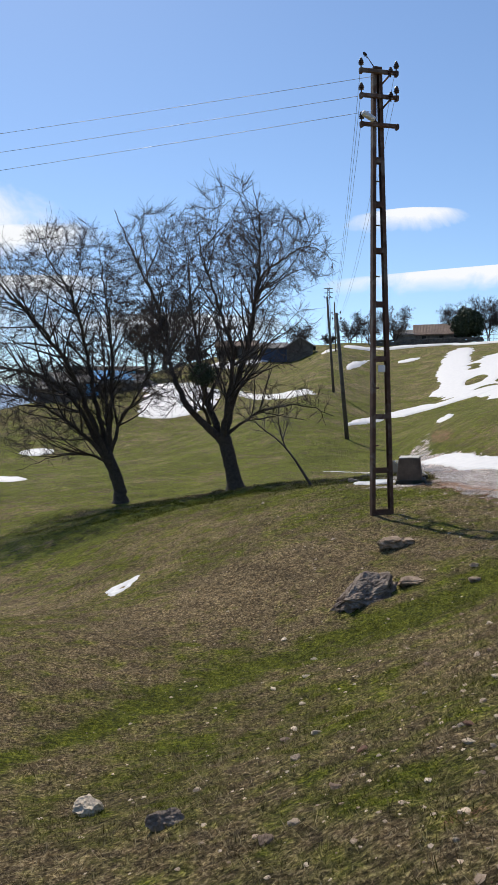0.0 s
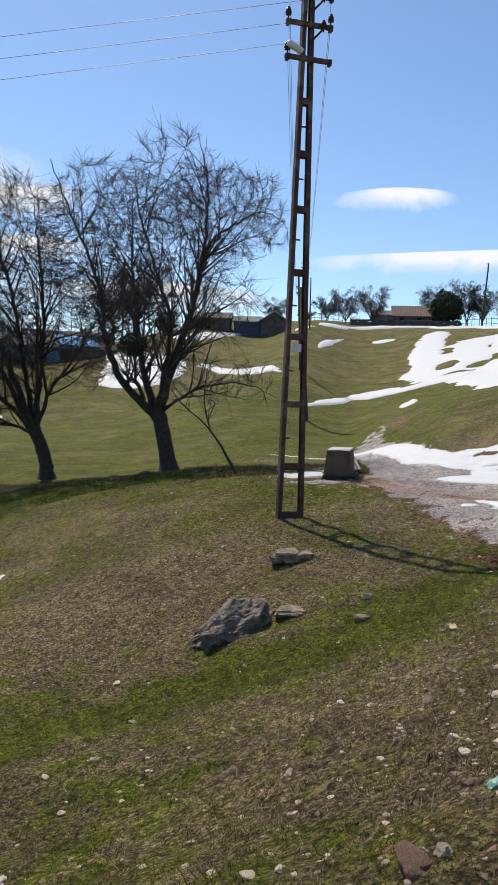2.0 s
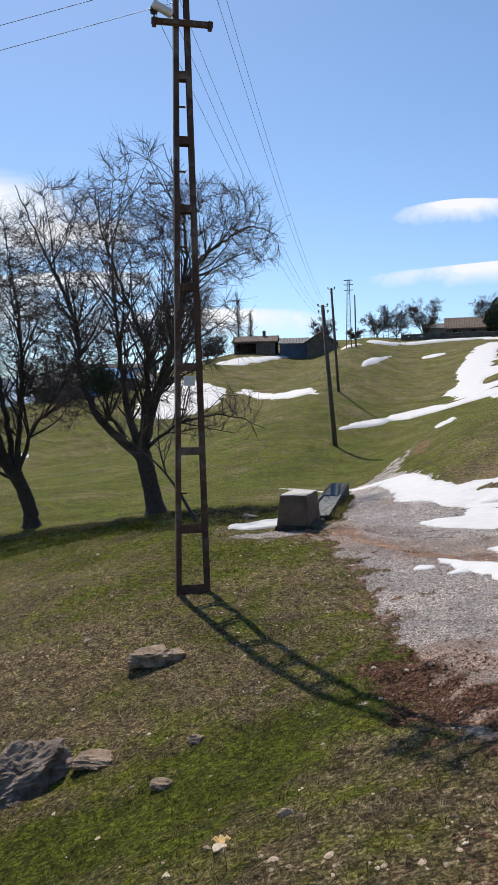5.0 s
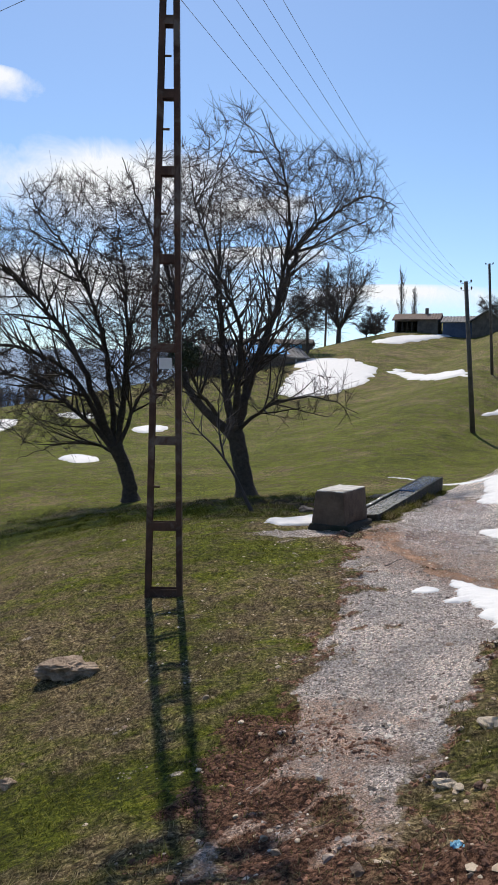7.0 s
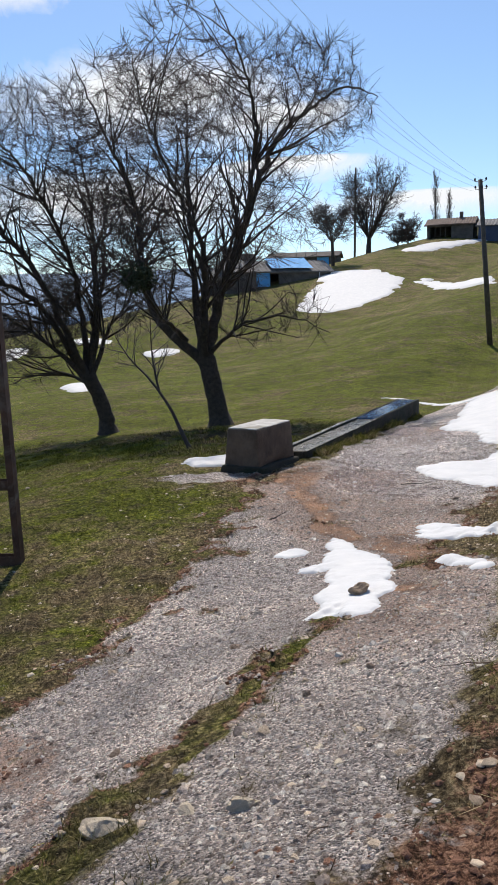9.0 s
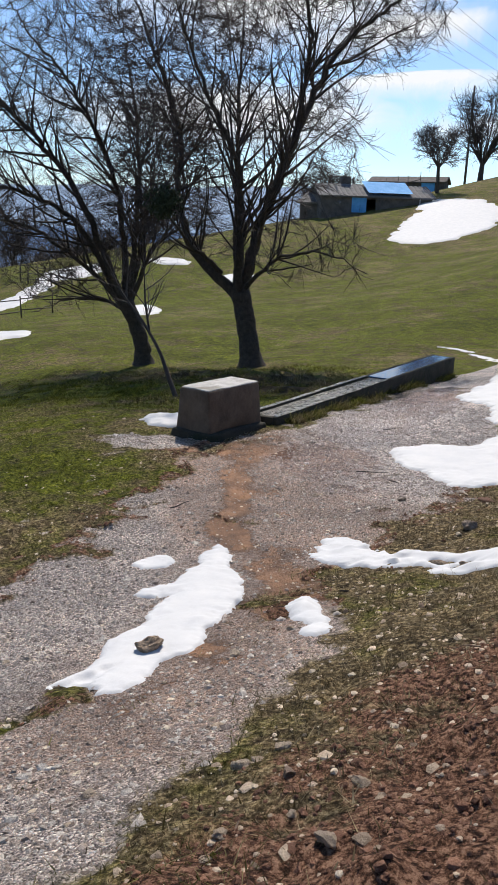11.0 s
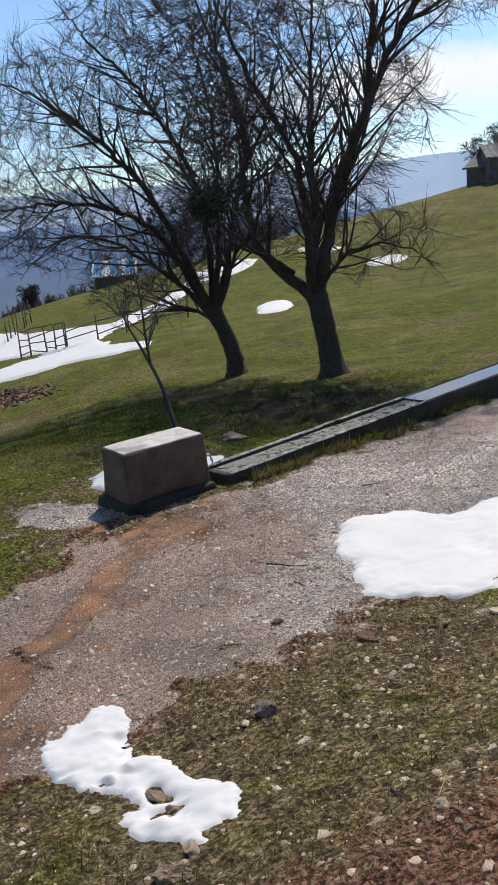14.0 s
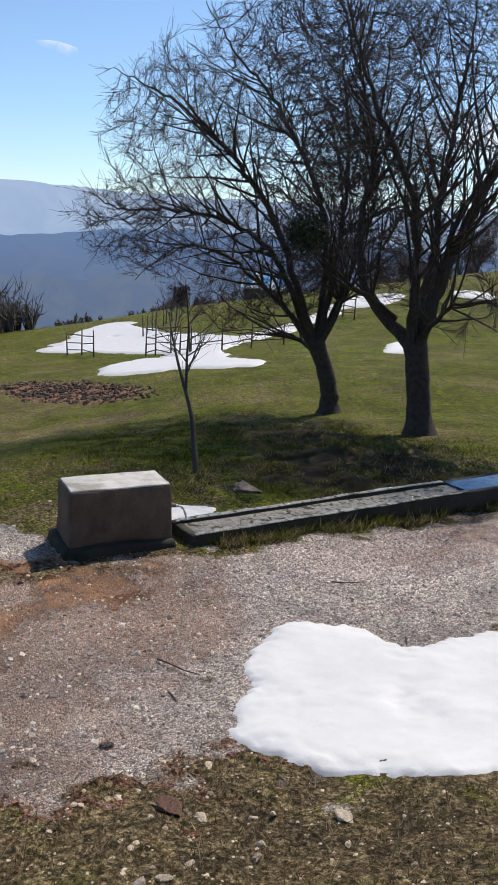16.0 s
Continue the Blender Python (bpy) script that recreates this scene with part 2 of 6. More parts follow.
M_WIRE = plain("aluminium_wire", (0.2, 0.2, 0.205), (0.32, 0.32, 0.33), 3.0, 0.5, 0.7)
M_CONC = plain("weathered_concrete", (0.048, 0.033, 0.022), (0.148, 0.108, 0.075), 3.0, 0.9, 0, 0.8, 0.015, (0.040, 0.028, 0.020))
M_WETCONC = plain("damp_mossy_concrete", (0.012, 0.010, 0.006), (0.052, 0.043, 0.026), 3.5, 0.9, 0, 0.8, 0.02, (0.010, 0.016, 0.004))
# On the trough's rims this pale tone stands for wet sheen.
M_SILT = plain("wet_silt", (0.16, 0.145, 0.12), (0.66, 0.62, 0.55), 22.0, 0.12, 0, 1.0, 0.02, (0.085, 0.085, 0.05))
# Block's top, far paler than its sides: sunlit look put into the colour.
M_CONC_TOP = plain("sunlit_top_concrete", (0.30, 0.285, 0.26), (0.60, 0.58, 0.54), 5.0, 0.9, 0, 0.6, 0.01, (0.26, 0.24, 0.2))
M_ROCK = plain("grey_limestone", (0.125, 0.088, 0.064), (0.58, 0.46, 0.36), 6.0, 0.9, 0, 1.0, 0.05, (0.10, 0.066, 0.046))
M_ROCK_B = plain("pale_sandstone", (0.20, 0.135, 0.085), (0.62, 0.46, 0.32), 6.0, 0.9, 0, 1.0, 0.04, (0.13, 0.10, 0.055))
M_PEBBLE = plain("pale_pebble", (0.36, 0.265, 0.185), (0.74, 0.62, 0.48), 25.0, 0.9, 0, 1.0, 0.012, None, True)
M_BROWNPEB = plain("brown_pebble", (0.19, 0.125, 0.085), (0.46, 0.33, 0.235), 25.0, 0.85, 0, 1.0, 0.012)
M_WETPEB = plain("wet_brown_pebble", (0.16, 0.125, 0.102), (0.58, 0.485, 0.415), 30.0, 0.16, 0, 1.0, 0.008, None, True)
M_WETPALE = plain("wet_pale_pebble", (0.30, 0.26, 0.22), (0.85, 0.78, 0.70), 30.0, 0.2, 0, 1.0, 0.008, None, True)
M_PALEROCK = plain("cream_stone", (0.54, 0.42, 0.285), (0.88, 0.745, 0.57), 14.0, 0.9, 0, 0.8, 0.015)
M_STICK = plain("dry_root", (0.09, 0.06, 0.04), (0.24, 0.17, 0.12), 9.0, 0.9)
M_REDROCK = plain("rusty_stone", (0.15, 0.075, 0.048), (0.40, 0.22, 0.14), 12.0, 0.9, 0, 1.0, 0.02)
M_GREENFILM = plain("green_plastic", (0.16, 0.34, 0.27), (0.34, 0.56, 0.46), 20.0, 0.45, 0, 0.5, 0.006)
M_BLUEFILM = plain("blue_plastic", (0.10, 0.33, 0.50), (0.22, 0.52, 0.72), 20.0, 0.45, 0, 0.5, 0.006)
M_DRYLEAF = plain("dry_yellow_leaf", (0.42, 0.27, 0.08), (0.68, 0.50, 0.22), 30.0, 0.8, 0, 0.6, 0.004)
M_POST = plain("grey_wood", (0.045, 0.036, 0.03), (0.14, 0.115, 0.095), 4.0, 0.85, 0, 0.6, 0.01)
M_GRASS = blade_material("grass_blades", 1.0)
M_STRAW = blade_material("dry_stalks", 1.25)
M_SHEET = plain("old_roof_sheet", (0.085, 0.08, 0.08), (0.21, 0.205, 0.20), 2.0, 0.85, 0.0, 0.4, 0.02)
M_TILE = plain("clay_roof_tile", (0.11, 0.075, 0.058), (0.23, 0.165, 0.13), 1.5, 0.9, 0, 0.6, 0.03)
M_STONEWALL = plain("field_stone_wall", (0.055, 0.047, 0.042), (0.20, 0.172, 0.15), 1.6, 0.95, 0, 1.0, 0.08)
M_PLASTER = plain("dull_plaster", (0.12, 0.105, 0.09), (0.27, 0.245, 0.215), 1.0, 0.95, 0, 0.3, 0.02)
M_BLUEWALL = plain("blue_painted_boards", (0.03, 0.045, 0.09), (0.07, 0.095, 0.16), 1.4, 0.8)
M_TARP = plain("blue_tarpaulin", (0.04, 0.27, 0.62), (0.20, 0.55, 0.92), 0.9, 0.8, 0, 0.6, 0.05)
M_LEAF = plain("evergreen_leaves", (0.018, 0.028, 0.012), (0.05, 0.068, 0.03), 2.0, 0.6)
# Paler than bare_twigs: haze before the far woods is put into the colour.
M_FARTWIG = plain("hazy_pale_twigs", (0.085, 0.068, 0.06), (0.17, 0.14, 0.125), 0.2, 0.9)
M_JET = plain("running_water", (0.5, 0.52, 0.55), (0.8, 0.82, 0.85), 30.0, 0.1)
M_DARK = plain("dark_inside", (0.012, 0.011, 0.010), (0.03, 0.028, 0.026), 2.0, 0.95)

# ---- ground ----
KX = [-65, -32, -16, -8, -3, 1, 4.5, 9, 25, 70]
KY = [-14, -3, 5, 11, 17, 27, 48, 90, 150]
LEVELS = [
    (-9.45, -4.30, -1.88, -0.86, -0.45, 0.10, 0.96, 2.09, 6.24, 18.00),
    (-8.92, -4.50, -2.30, -1.09, -0.83, 0.53, 0.62, 1.71, 6.21, 18.99),
    (-8.44, -4.70, -2.83, -1.76, -1.91, -0.73, 0.36, 1.46, 6.29, 19.67),
    (-7.94, -4.92, -3.25, -2.62, -1.09, -0.64, -0.08, 1.90, 6.52, 20.04),
    (-7.27, -4.96, -3.74, -1.90, -0.82, -0.55, -0.37, 1.34, 6.36, 20.22),
    (-6.28, -4.40, -2.69, -1.98, -1.34, -0.95, 0.51, 1.73, 6.32, 20.10),
    (-4.59, -1.97, -1.68, -0.42, -0.09, -0.67, 0.60, 1.85, 6.72, 19.53),
    (-3.10, 4.61, 5.17, 5.20, 7.15, 6.27, 5.47, 6.21, 9.49, 17.78),
    (-2.04, 9.97, 14.89, 14.94, 14.61, 14.86, 14.75, 14.76, 14.58, 14.81),
]


def spline(knots, v):
    """Weights of a natural cubic through the knots."""
    k = np.array(knots, float)
    n, h = len(k), np.diff(k)
    a, b = np.eye(n), np.zeros((n, n))
    for i in range(1, n - 1):
        a[i, i - 1:i + 2] = h[i - 1], 2 * (h[i - 1] + h[i]), h[i]
        b[i, i - 1:i + 2] = 6 / h[i - 1], -6 / h[i - 1] - 6 / h[i], 6 / h[i]
    bend = np.linalg.solve(a, b)
    v = np.clip(np.ravel(np.asarray(v, float)), k[0], k[-1])
    i = np.clip(np.searchsorted(k, v) - 1, 0, n - 2)
    s = (k[i + 1] - v) / h[i]
    q, row = 1 - s, np.arange(v.size)
    w = np.zeros((v.size, n))
    w[row, i] += s
    w[row, i + 1] += q
    return w + ((s ** 3 - s) * h[i] ** 2 / 6)[:, None] * bend[i] + ((q ** 3 - q) * h[i] ** 2 / 6)[:, None] * bend[i + 1]


NET = np.array(LEVELS).T


def waves(x, y, size, seed):
    """A cheap smooth roughness, about -1 to 1."""
    rng = np.random.RandomState(seed)
    out = 0
    for i in range(9):
        a, f, p = rng.uniform(0, 6.283), rng.uniform(0.6, 1.9) / size, rng.uniform(0, 6.283)
        out = out + np.sin(6.283 * f * (x * np.cos(a) + y * np.sin(a)) + p + 1.3 * np.sin(3.1 * f * (y * np.cos(a) - x * np.sin(a)) + p))
    return out / 4.5


def crumble(x, y, cell, seed):
    """Random lumps about one cell across, 0 to 1."""
    t = np.random.RandomState(seed).rand(251, 241)
    u, v = np.asarray(x) / cell, np.asarray(y) / cell
    i, j = np.floor(u).astype(int), np.floor(v).astype(int)
    a, b = u - i, v - j
    a, b = a * a * (3 - 2 * a), b * b * (3 - 2 * b)
    i, j, i1, j1 = i % 251, j % 241, (i + 1) % 251, (j + 1) % 241
    return (t[i, j] * (1 - a) + t[i1, j] * a) * (1 - b) + (t[i, j1] * (1 - a) + t[i1, j1] * a) * b


def polyline(x, y, pts):
    """Distance to a line through pts."""
    best = np.full(np.shape(x), 99.0)
    for (ax, ay), (bx, by) in zip(pts[:-1], pts[1:]):
        dx, dy = bx - ax, by - ay
        t = np.clip(((x - ax) * dx + (y - ay) * dy) / (dx * dx + dy * dy), 0, 1)
        best = np.minimum(best, np.hypot(x - ax - t * dx, y - ay - t * dy))
    return best


RUNNEL = [(0.9, 16.0), (1.04, 15.2), (1.83, 14.1), (2.45, 13.35), (2.95, 12.6), (3.65, 12.05), (3.85, 11.1), (4.1, 9.6)]


def sstep(a, b, v):
    t = np.clip((v - a) / (b - a), 0, 1)
    return t * t * (3 - 2 * t)


def height(x, y):
    """The land's height at places x, y."""
    x, y = np.broadcast_arrays(np.asarray(x, float), np.asarray(y, float))
    shape, x, y = x.shape, x.ravel(), y.ravel()
    z = np.einsum("pi,pj,ij->p", spline(KX, x), spline(KY, y), NET)
    west = np.maximum(0, -53 - 0.25 * np.maximum(0, y - 38) - x)
    z = z - 0.36 * west * sstep(0, 25, west)
    z = z - 0.10 * np.maximum(0, y - 165) - 0.05 * np.maximum(0, x - 90)
    z = np.maximum(z, -300 + 0 * x) + 0.9 * np.exp(-((x - 4) / 8) ** 2 - ((y - 126) / 16) ** 2)
    return z.reshape(shape)


ROAD_Y = [2.5, 6, 9, 12, 15, 18, 22, 26, 30, 40, 60]
ROAD_X = [3.1, 2.75, 2.65, 2.7, 2.35, 2.3, 2.1, 1.7, 1.4, 3.0, 6.0]
FOOT_Y = [-8, -6, -3, -1.5, 1, 3.5, 5.5, 7, 8.7, 10.6, 12.7, 15, 20]
FOOT_X = [-2.6, -2.2, -1.35, -0.8, 0.6, 1.9, 3.4, 5.0, 5.2, 5.5, 6.1, 7.1, 8.5]
ROAD_W = [0.35, 0.6, 0.85, 1.25, 1.85, 1.65, 1.45, 1.3, 0.9, 0.45, 0.1]


def ellipse(x, y, cx, cy, rx, ry, turn=0.0):
    """1 at the middle, 0 on the rim, negative outside."""
    c, s = math.cos(radians(turn)), math.sin(radians(turn))
    u, v = (x - cx) * c + (y - cy) * s, (y - cy) * c - (x - cx) * s
    return 1 - np.sqrt((u / rx) ** 2 + (v / ry) ** 2)


def masks(x, y):
    cx, hw = np.interp(y, ROAD_Y, ROAD_X), np.interp(y, ROAD_Y, ROAD_W)
    across = np.abs(x - cx)
    gravel = 1.0 - sstep(0.55, 1.25, across / hw) * 1.0
    rag = 0.20 * waves(x, y, 1.6, 31) + 0.22 * waves(x, y, 0.55, 34) + 0.16 * waves(x, y, 0.22, 35)
    gravel = gravel + rag * (across / hw < 1.7)
    gravel = gravel * sstep(3.8, 6.2, y) * (1 - 0.55 * sstep(27, 36, y)) * (1 - sstep(36, 50, y))
    gravel = np.maximum(gravel, np.clip(1.5 * ellipse(x, y, -0.3, 15.2, 1.1, 0.6, 15), 0, 1))
    lane = np.interp(y, [3, 5, 7, 9, 11, 13], [4.5, 4.4, 4.32, 4.25, 4.05, 3.6])
    gravel = np.maximum(gravel, (0.95 - 0.55 * sstep(0.35, 0.8, np.abs(x - lane)) * 1.7 + 0.7 * rag) * sstep(5.4, 7.2, y) * (1 - sstep(10.5, 12.5, y)))
    gravel = np.maximum(gravel, np.clip(1.2 * ellipse(x, y, -0.2, 20.5, 0.7, 4.6, 4), 0, 1))
    patch = 1.15 - 1.1 * polyline(x, y, [(2.1, 7.5), (2.35, 6.5), (2.7, 5.5), (3.3, 4.6)]) + 0.30 * waves(x, y, 0.9, 36) + 0.25 * (crumble(x, y, 0.2, 37) - 0.5)
    patch = patch * (1 - sstep(7.5, 8.5, y))
    gravel = gravel - 0.55 * sstep(0.30, 1.0, patch)
    gravel = gravel + 0.5 * (crumble(x, y, 0.16, 38) - 0.5) * (gravel > 0.1) * (gravel < 0.9)
    foot = np.interp(y, FOOT_Y, FOOT_X)
    over = x - foot
    soil = np.clip(0.52 + 0.55 * over, 0.0, 0.85) - 0.45 * sstep(1.8, 3.5, over)
    soil = np.maximum(soil, 0.72 * sstep(0.10, 0.9, patch))
    soil = np.maximum(soil, 0.66 * np.exp(-((gravel - 0.38) / 0.22) ** 2) * sstep(3, 5, y) * (1 - sstep(15.5, 18, y)) * (across / hw < 1.35))
    soil = np.maximum(soil, 0.72 * np.clip(1.6 * ellipse(x, y, -24.0, 24.3, 8.5, 2.6, 12), 0, 1))
    soil = np.maximum(soil, 0.5 * np.clip(1.5 * ellipse(x, y, 3.4, 36, 0.9, 10.0, -3), 0, 1))
    soil = soil * (0.70 + 0.30 * sstep(3, 6, y))
    soil = soil * sstep(-20, -12, y) * np.where(x > 5, 1 - sstep(17, 24, y), 1) * (y < 60)
    wet = np.clip(2.0 * ellipse(x, y, 1.5, 15.6, 1.5, 1.1, 40), 0, 1) + np.clip(1.8 * ellipse(x, y, 2.5, 13.4, 0.55, 2.2, 35), 0, 1) + np.clip(1.6 * ellipse(x, y, 3.7, 11.6, 0.4, 1.6, 15), 0, 1) + 0.65 * np.clip(1.3 * ellipse(x, y, 1.7, 20.5, 1.3, 4.0, 0), 0, 1)
    wet = wet + 0.8 * np.clip(1.2 - 0.85 * polyline(x, y, RUNNEL), 0, 1)
    wet = wet + sstep(0.0, 0.6, patch)
    wet = wet + np.clip(1.3 * ellipse(x, y, 2.25, 14.7, 3.0, 1.75, -50), 0, 0.5)
    wet = wet + 0.35 * np.clip(1.4 * ellipse(x, y, 3.0, 14.0, 1.6, 1.2, 0), 0, 1)
    lush = 0.42 + 0.40 * sstep(14, 32, y) - 0.28 * sstep(45, 80, y) - 0.36 * sstep(2.5, 5.5, x) * (1 - sstep(22, 40, y))
    # The wide last ellipse adds dark green for the left willow's shade.
    lush = lush + 0.75 * np.exp(-((y - np.interp(x, [-7, -4.75, -4.04, -2.9, -1.8, -0.7, 0.1, 2.2], [-3, 0.9, 3.0, 4.4, 4.8, 5.2, 5.5, 7.0])) / 0.75) ** 2) * (x < 2.2) + 0.6 * np.clip(ellipse(x, y, -8, 19, 10, 5, -15), 0, 1)
    lush = lush - 0.35 * np.clip(1.5 * ellipse(x, y, -3.4, 7.6, 3.4, 2.2, 30), 0, 1) - 0.35 * np.clip(ellipse(x, y, -5, 23.5, 9, 2.3, -12), 0, 1)
    puddle = 0.66 - 1.0 * polyline(x, y, RUNNEL) + 0.30 * waves(x, y, 0.9, 51) - 0.3 * (1 - sstep(10.0, 11.2, y))
    puddle = np.maximum(puddle, np.clip(1.3 * ellipse(x, y, 0.95, 15.6, 1.1, 0.55, 35), 0, 0.8))
    film = np.clip(1.8 * ellipse(x, y, 1.6, 19.4, 1.25, 4.6, 2), 0, 0.9) + np.clip(1.3 * ellipse(x, y, 2.6, 15.6, 1.5, 1.2, 0), 0, 0.6)
    lush = lush + 0.5 * np.clip(1.4 * ellipse(x, y, -0.6, 13.6, 2.2, 2.0, 0), 0, 1)
    # Painted: willow shade with leaf litter, block's shadow, dark strip along the trough.
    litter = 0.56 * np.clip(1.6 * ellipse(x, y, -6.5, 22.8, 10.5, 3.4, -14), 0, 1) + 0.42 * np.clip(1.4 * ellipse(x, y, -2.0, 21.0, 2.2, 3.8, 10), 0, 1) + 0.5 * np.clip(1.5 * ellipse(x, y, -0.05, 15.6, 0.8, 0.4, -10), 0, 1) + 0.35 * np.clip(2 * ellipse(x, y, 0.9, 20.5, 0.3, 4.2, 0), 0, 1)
    return {"gravel": gravel, "soil": soil, "wet": np.clip(wet, 0, 1), "lush": np.clip(lush, 0, 1.2), "litter": litter, "puddle": np.clip(puddle, 0, 1), "film": film}


def lumps(x, y):
    """Small unevenness of the turf, the ruts and the loose earth."""
    near = 1 - sstep(25, 60, np.hypot(x, y - 10))
    rugged = np.clip(1.5 * ellipse(x, y, -5, 22.5, 9, 4.5, -14), 0, 1)
    m = masks(x, y)
    rough = 0.018 * waves(x, y, 0.9, 3) + 0.008 * waves(x, y, 0.33, 4) + 0.05 * waves(x, y, 4.0, 5) * (1 - 0.75 * sstep(22, 36, y))
    rough = rough * (1 - 0.65 * np.clip(m["gravel"], 0, 1)) + 0.20 * np.clip(m["soil"] - 0.25, 0, 0.5) * (crumble(x, y, 0.31, 6) + 0.8 * crumble(x, y, 0.13, 8) - 0.9)
    rough = rough + 0.06 * rugged * waves(x, y, 0.9, 41) + 0.13 * rugged * (crumble(x, y, 0.45, 43) - 0.5) + 0.07 * rugged * (crumble(x, y, 0.2, 44) - 0.5)
    return rough * near + 0.05 * (1 - near) * waves(x, y, 9.0, 7) * (1 - sstep(100, 300, np.hypot(x, y)))


def top(x, y):
    return float(height(x, y) + lumps(np.float64(x), np.float64(y)))


def axis(a, b, step, grow, end_lo, end_hi):
    mid = list(np.arange(a, b + step / 2, step))
    lo, hi, s = [], [], step
    while (lo[-1] if lo else a) > end_lo:
        s *= grow
        lo.append((lo[-1] if lo else a) - s)
    s = step
    while (hi[-1] if hi else b) < end_hi:
        s *= grow
        hi.append((hi[-1] if hi else b) + s)
    return np.array(lo[::-1] + mid + hi)


def mesh_from(name, verts, faces, mat, smooth=True):
    me = bpy.data.meshes.new(name)
    me.from_pydata([tuple(v) for v in verts], [], [tuple(f) for f in faces])
    me.materials.append(mat)
    if smooth:
        me.polygons.foreach_set("use_smooth", np.ones(len(me.polygons), bool))
    me.update()
    return me


def grid_mesh(name, xs, ys, z, mat, keep=None):
    gx, gy = np.meshgrid(xs, ys)
    nx, ny = len(xs), len(ys)
    v = np.column_stack([gx.ravel(), gy.ravel(), z.ravel()])
    i = (np.arange(ny - 1)[:, None] * nx + np.arange(nx - 1)).ravel()
    f = np.column_stack([i, i + 1, i + nx + 1, i + nx])
    if keep is not None:
        f = f[keep.ravel()[f].any(axis=1)]
        used = np.unique(f)
        back = np.full(len(v), -1)
        back[used] = np.arange(len(used))
        v, f = v[used], back[f]
    return mesh_from(name, v, f, mat), v


xs, ys = axis(-5.0, 8.2, 0.06, 1.045, -3500, 3500), axis(-4.0, 19.0, 0.06, 1.04, -2500, 4500)
gx, gy = np.meshgrid(xs, ys)
me, v = grid_mesh("ground", xs, ys, height(gx, gy) + lumps(gx, gy), M_GROUND)
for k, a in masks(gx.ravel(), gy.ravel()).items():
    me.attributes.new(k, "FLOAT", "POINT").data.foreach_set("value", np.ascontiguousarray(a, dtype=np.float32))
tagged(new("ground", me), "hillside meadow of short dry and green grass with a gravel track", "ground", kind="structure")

# ---- helpers for things ----


def part(name, me, parent, label="", m=None):
    ob = new(name, me)
    ob.parent = parent
    if m is not None:
        ob.matrix_basis = m
    if label:
        ob["label"] = label
    return ob


def thing(name, label, category, at=(0, 0, 0), turn=0.0, group="", kind=""):
    ob = new(name)
    ob.empty_display_size = 0.1
    ob.matrix_basis = pose(*at, 0, 0, turn)
    return tagged(ob, label, category, group, kind)


def bm_mesh(name, bm, mat, smooth=False):
    me = bpy.data.meshes.new(name)
    bm.normal_update()
    bm.to_mesh(me)
    bm.free()
    me.materials.append(mat)
    if smooth:
        for p in me.polygons:
            p.use_smooth = True
    return me


def box(size, at=(0, 0, 0), bevel=0.0, bm=None, turn=None, segs=1):
    out = bm or bmesh.new()
    b = bmesh.new()
    bmesh.ops.create_cube(b, size=1.0)
    bmesh.ops.scale(b, vec=size, verts=b.verts)
    if bevel:
        bmesh.ops.bevel(b, geom=b.edges[:], offset=bevel, segments=segs, affect="EDGES", profile=0.6)
    m = Matrix.Translation(at) @ (turn or Matrix.Identity(4))
    bmesh.ops.transform(b, matrix=m, verts=b.verts)
    me = bpy.data.meshes.new("tmp")
    b.to_mesh(me)
    b.free()
    out.from_mesh(me)
    bpy.data.meshes.remove(me)
    return out


def rod(a, b, r0, r1=None, sides=8, bm=None):
    """A tapered round bar from a to b."""
    out = bm or bmesh.new()
    a, b = Vector(a), Vector(b)
    q = (b - a).to_track_quat("Z", "Y").to_matrix().to_4x4()
    ret = bmesh.ops.create_cone(out, cap_ends=True, segments=sides, radius1=r0, radius2=r0 if r1 is None else r1, depth=(b - a).length)
    bmesh.ops.transform(out, matrix=Matrix.Translation((a + b) / 2) @ q, verts=ret["verts"])
    return out


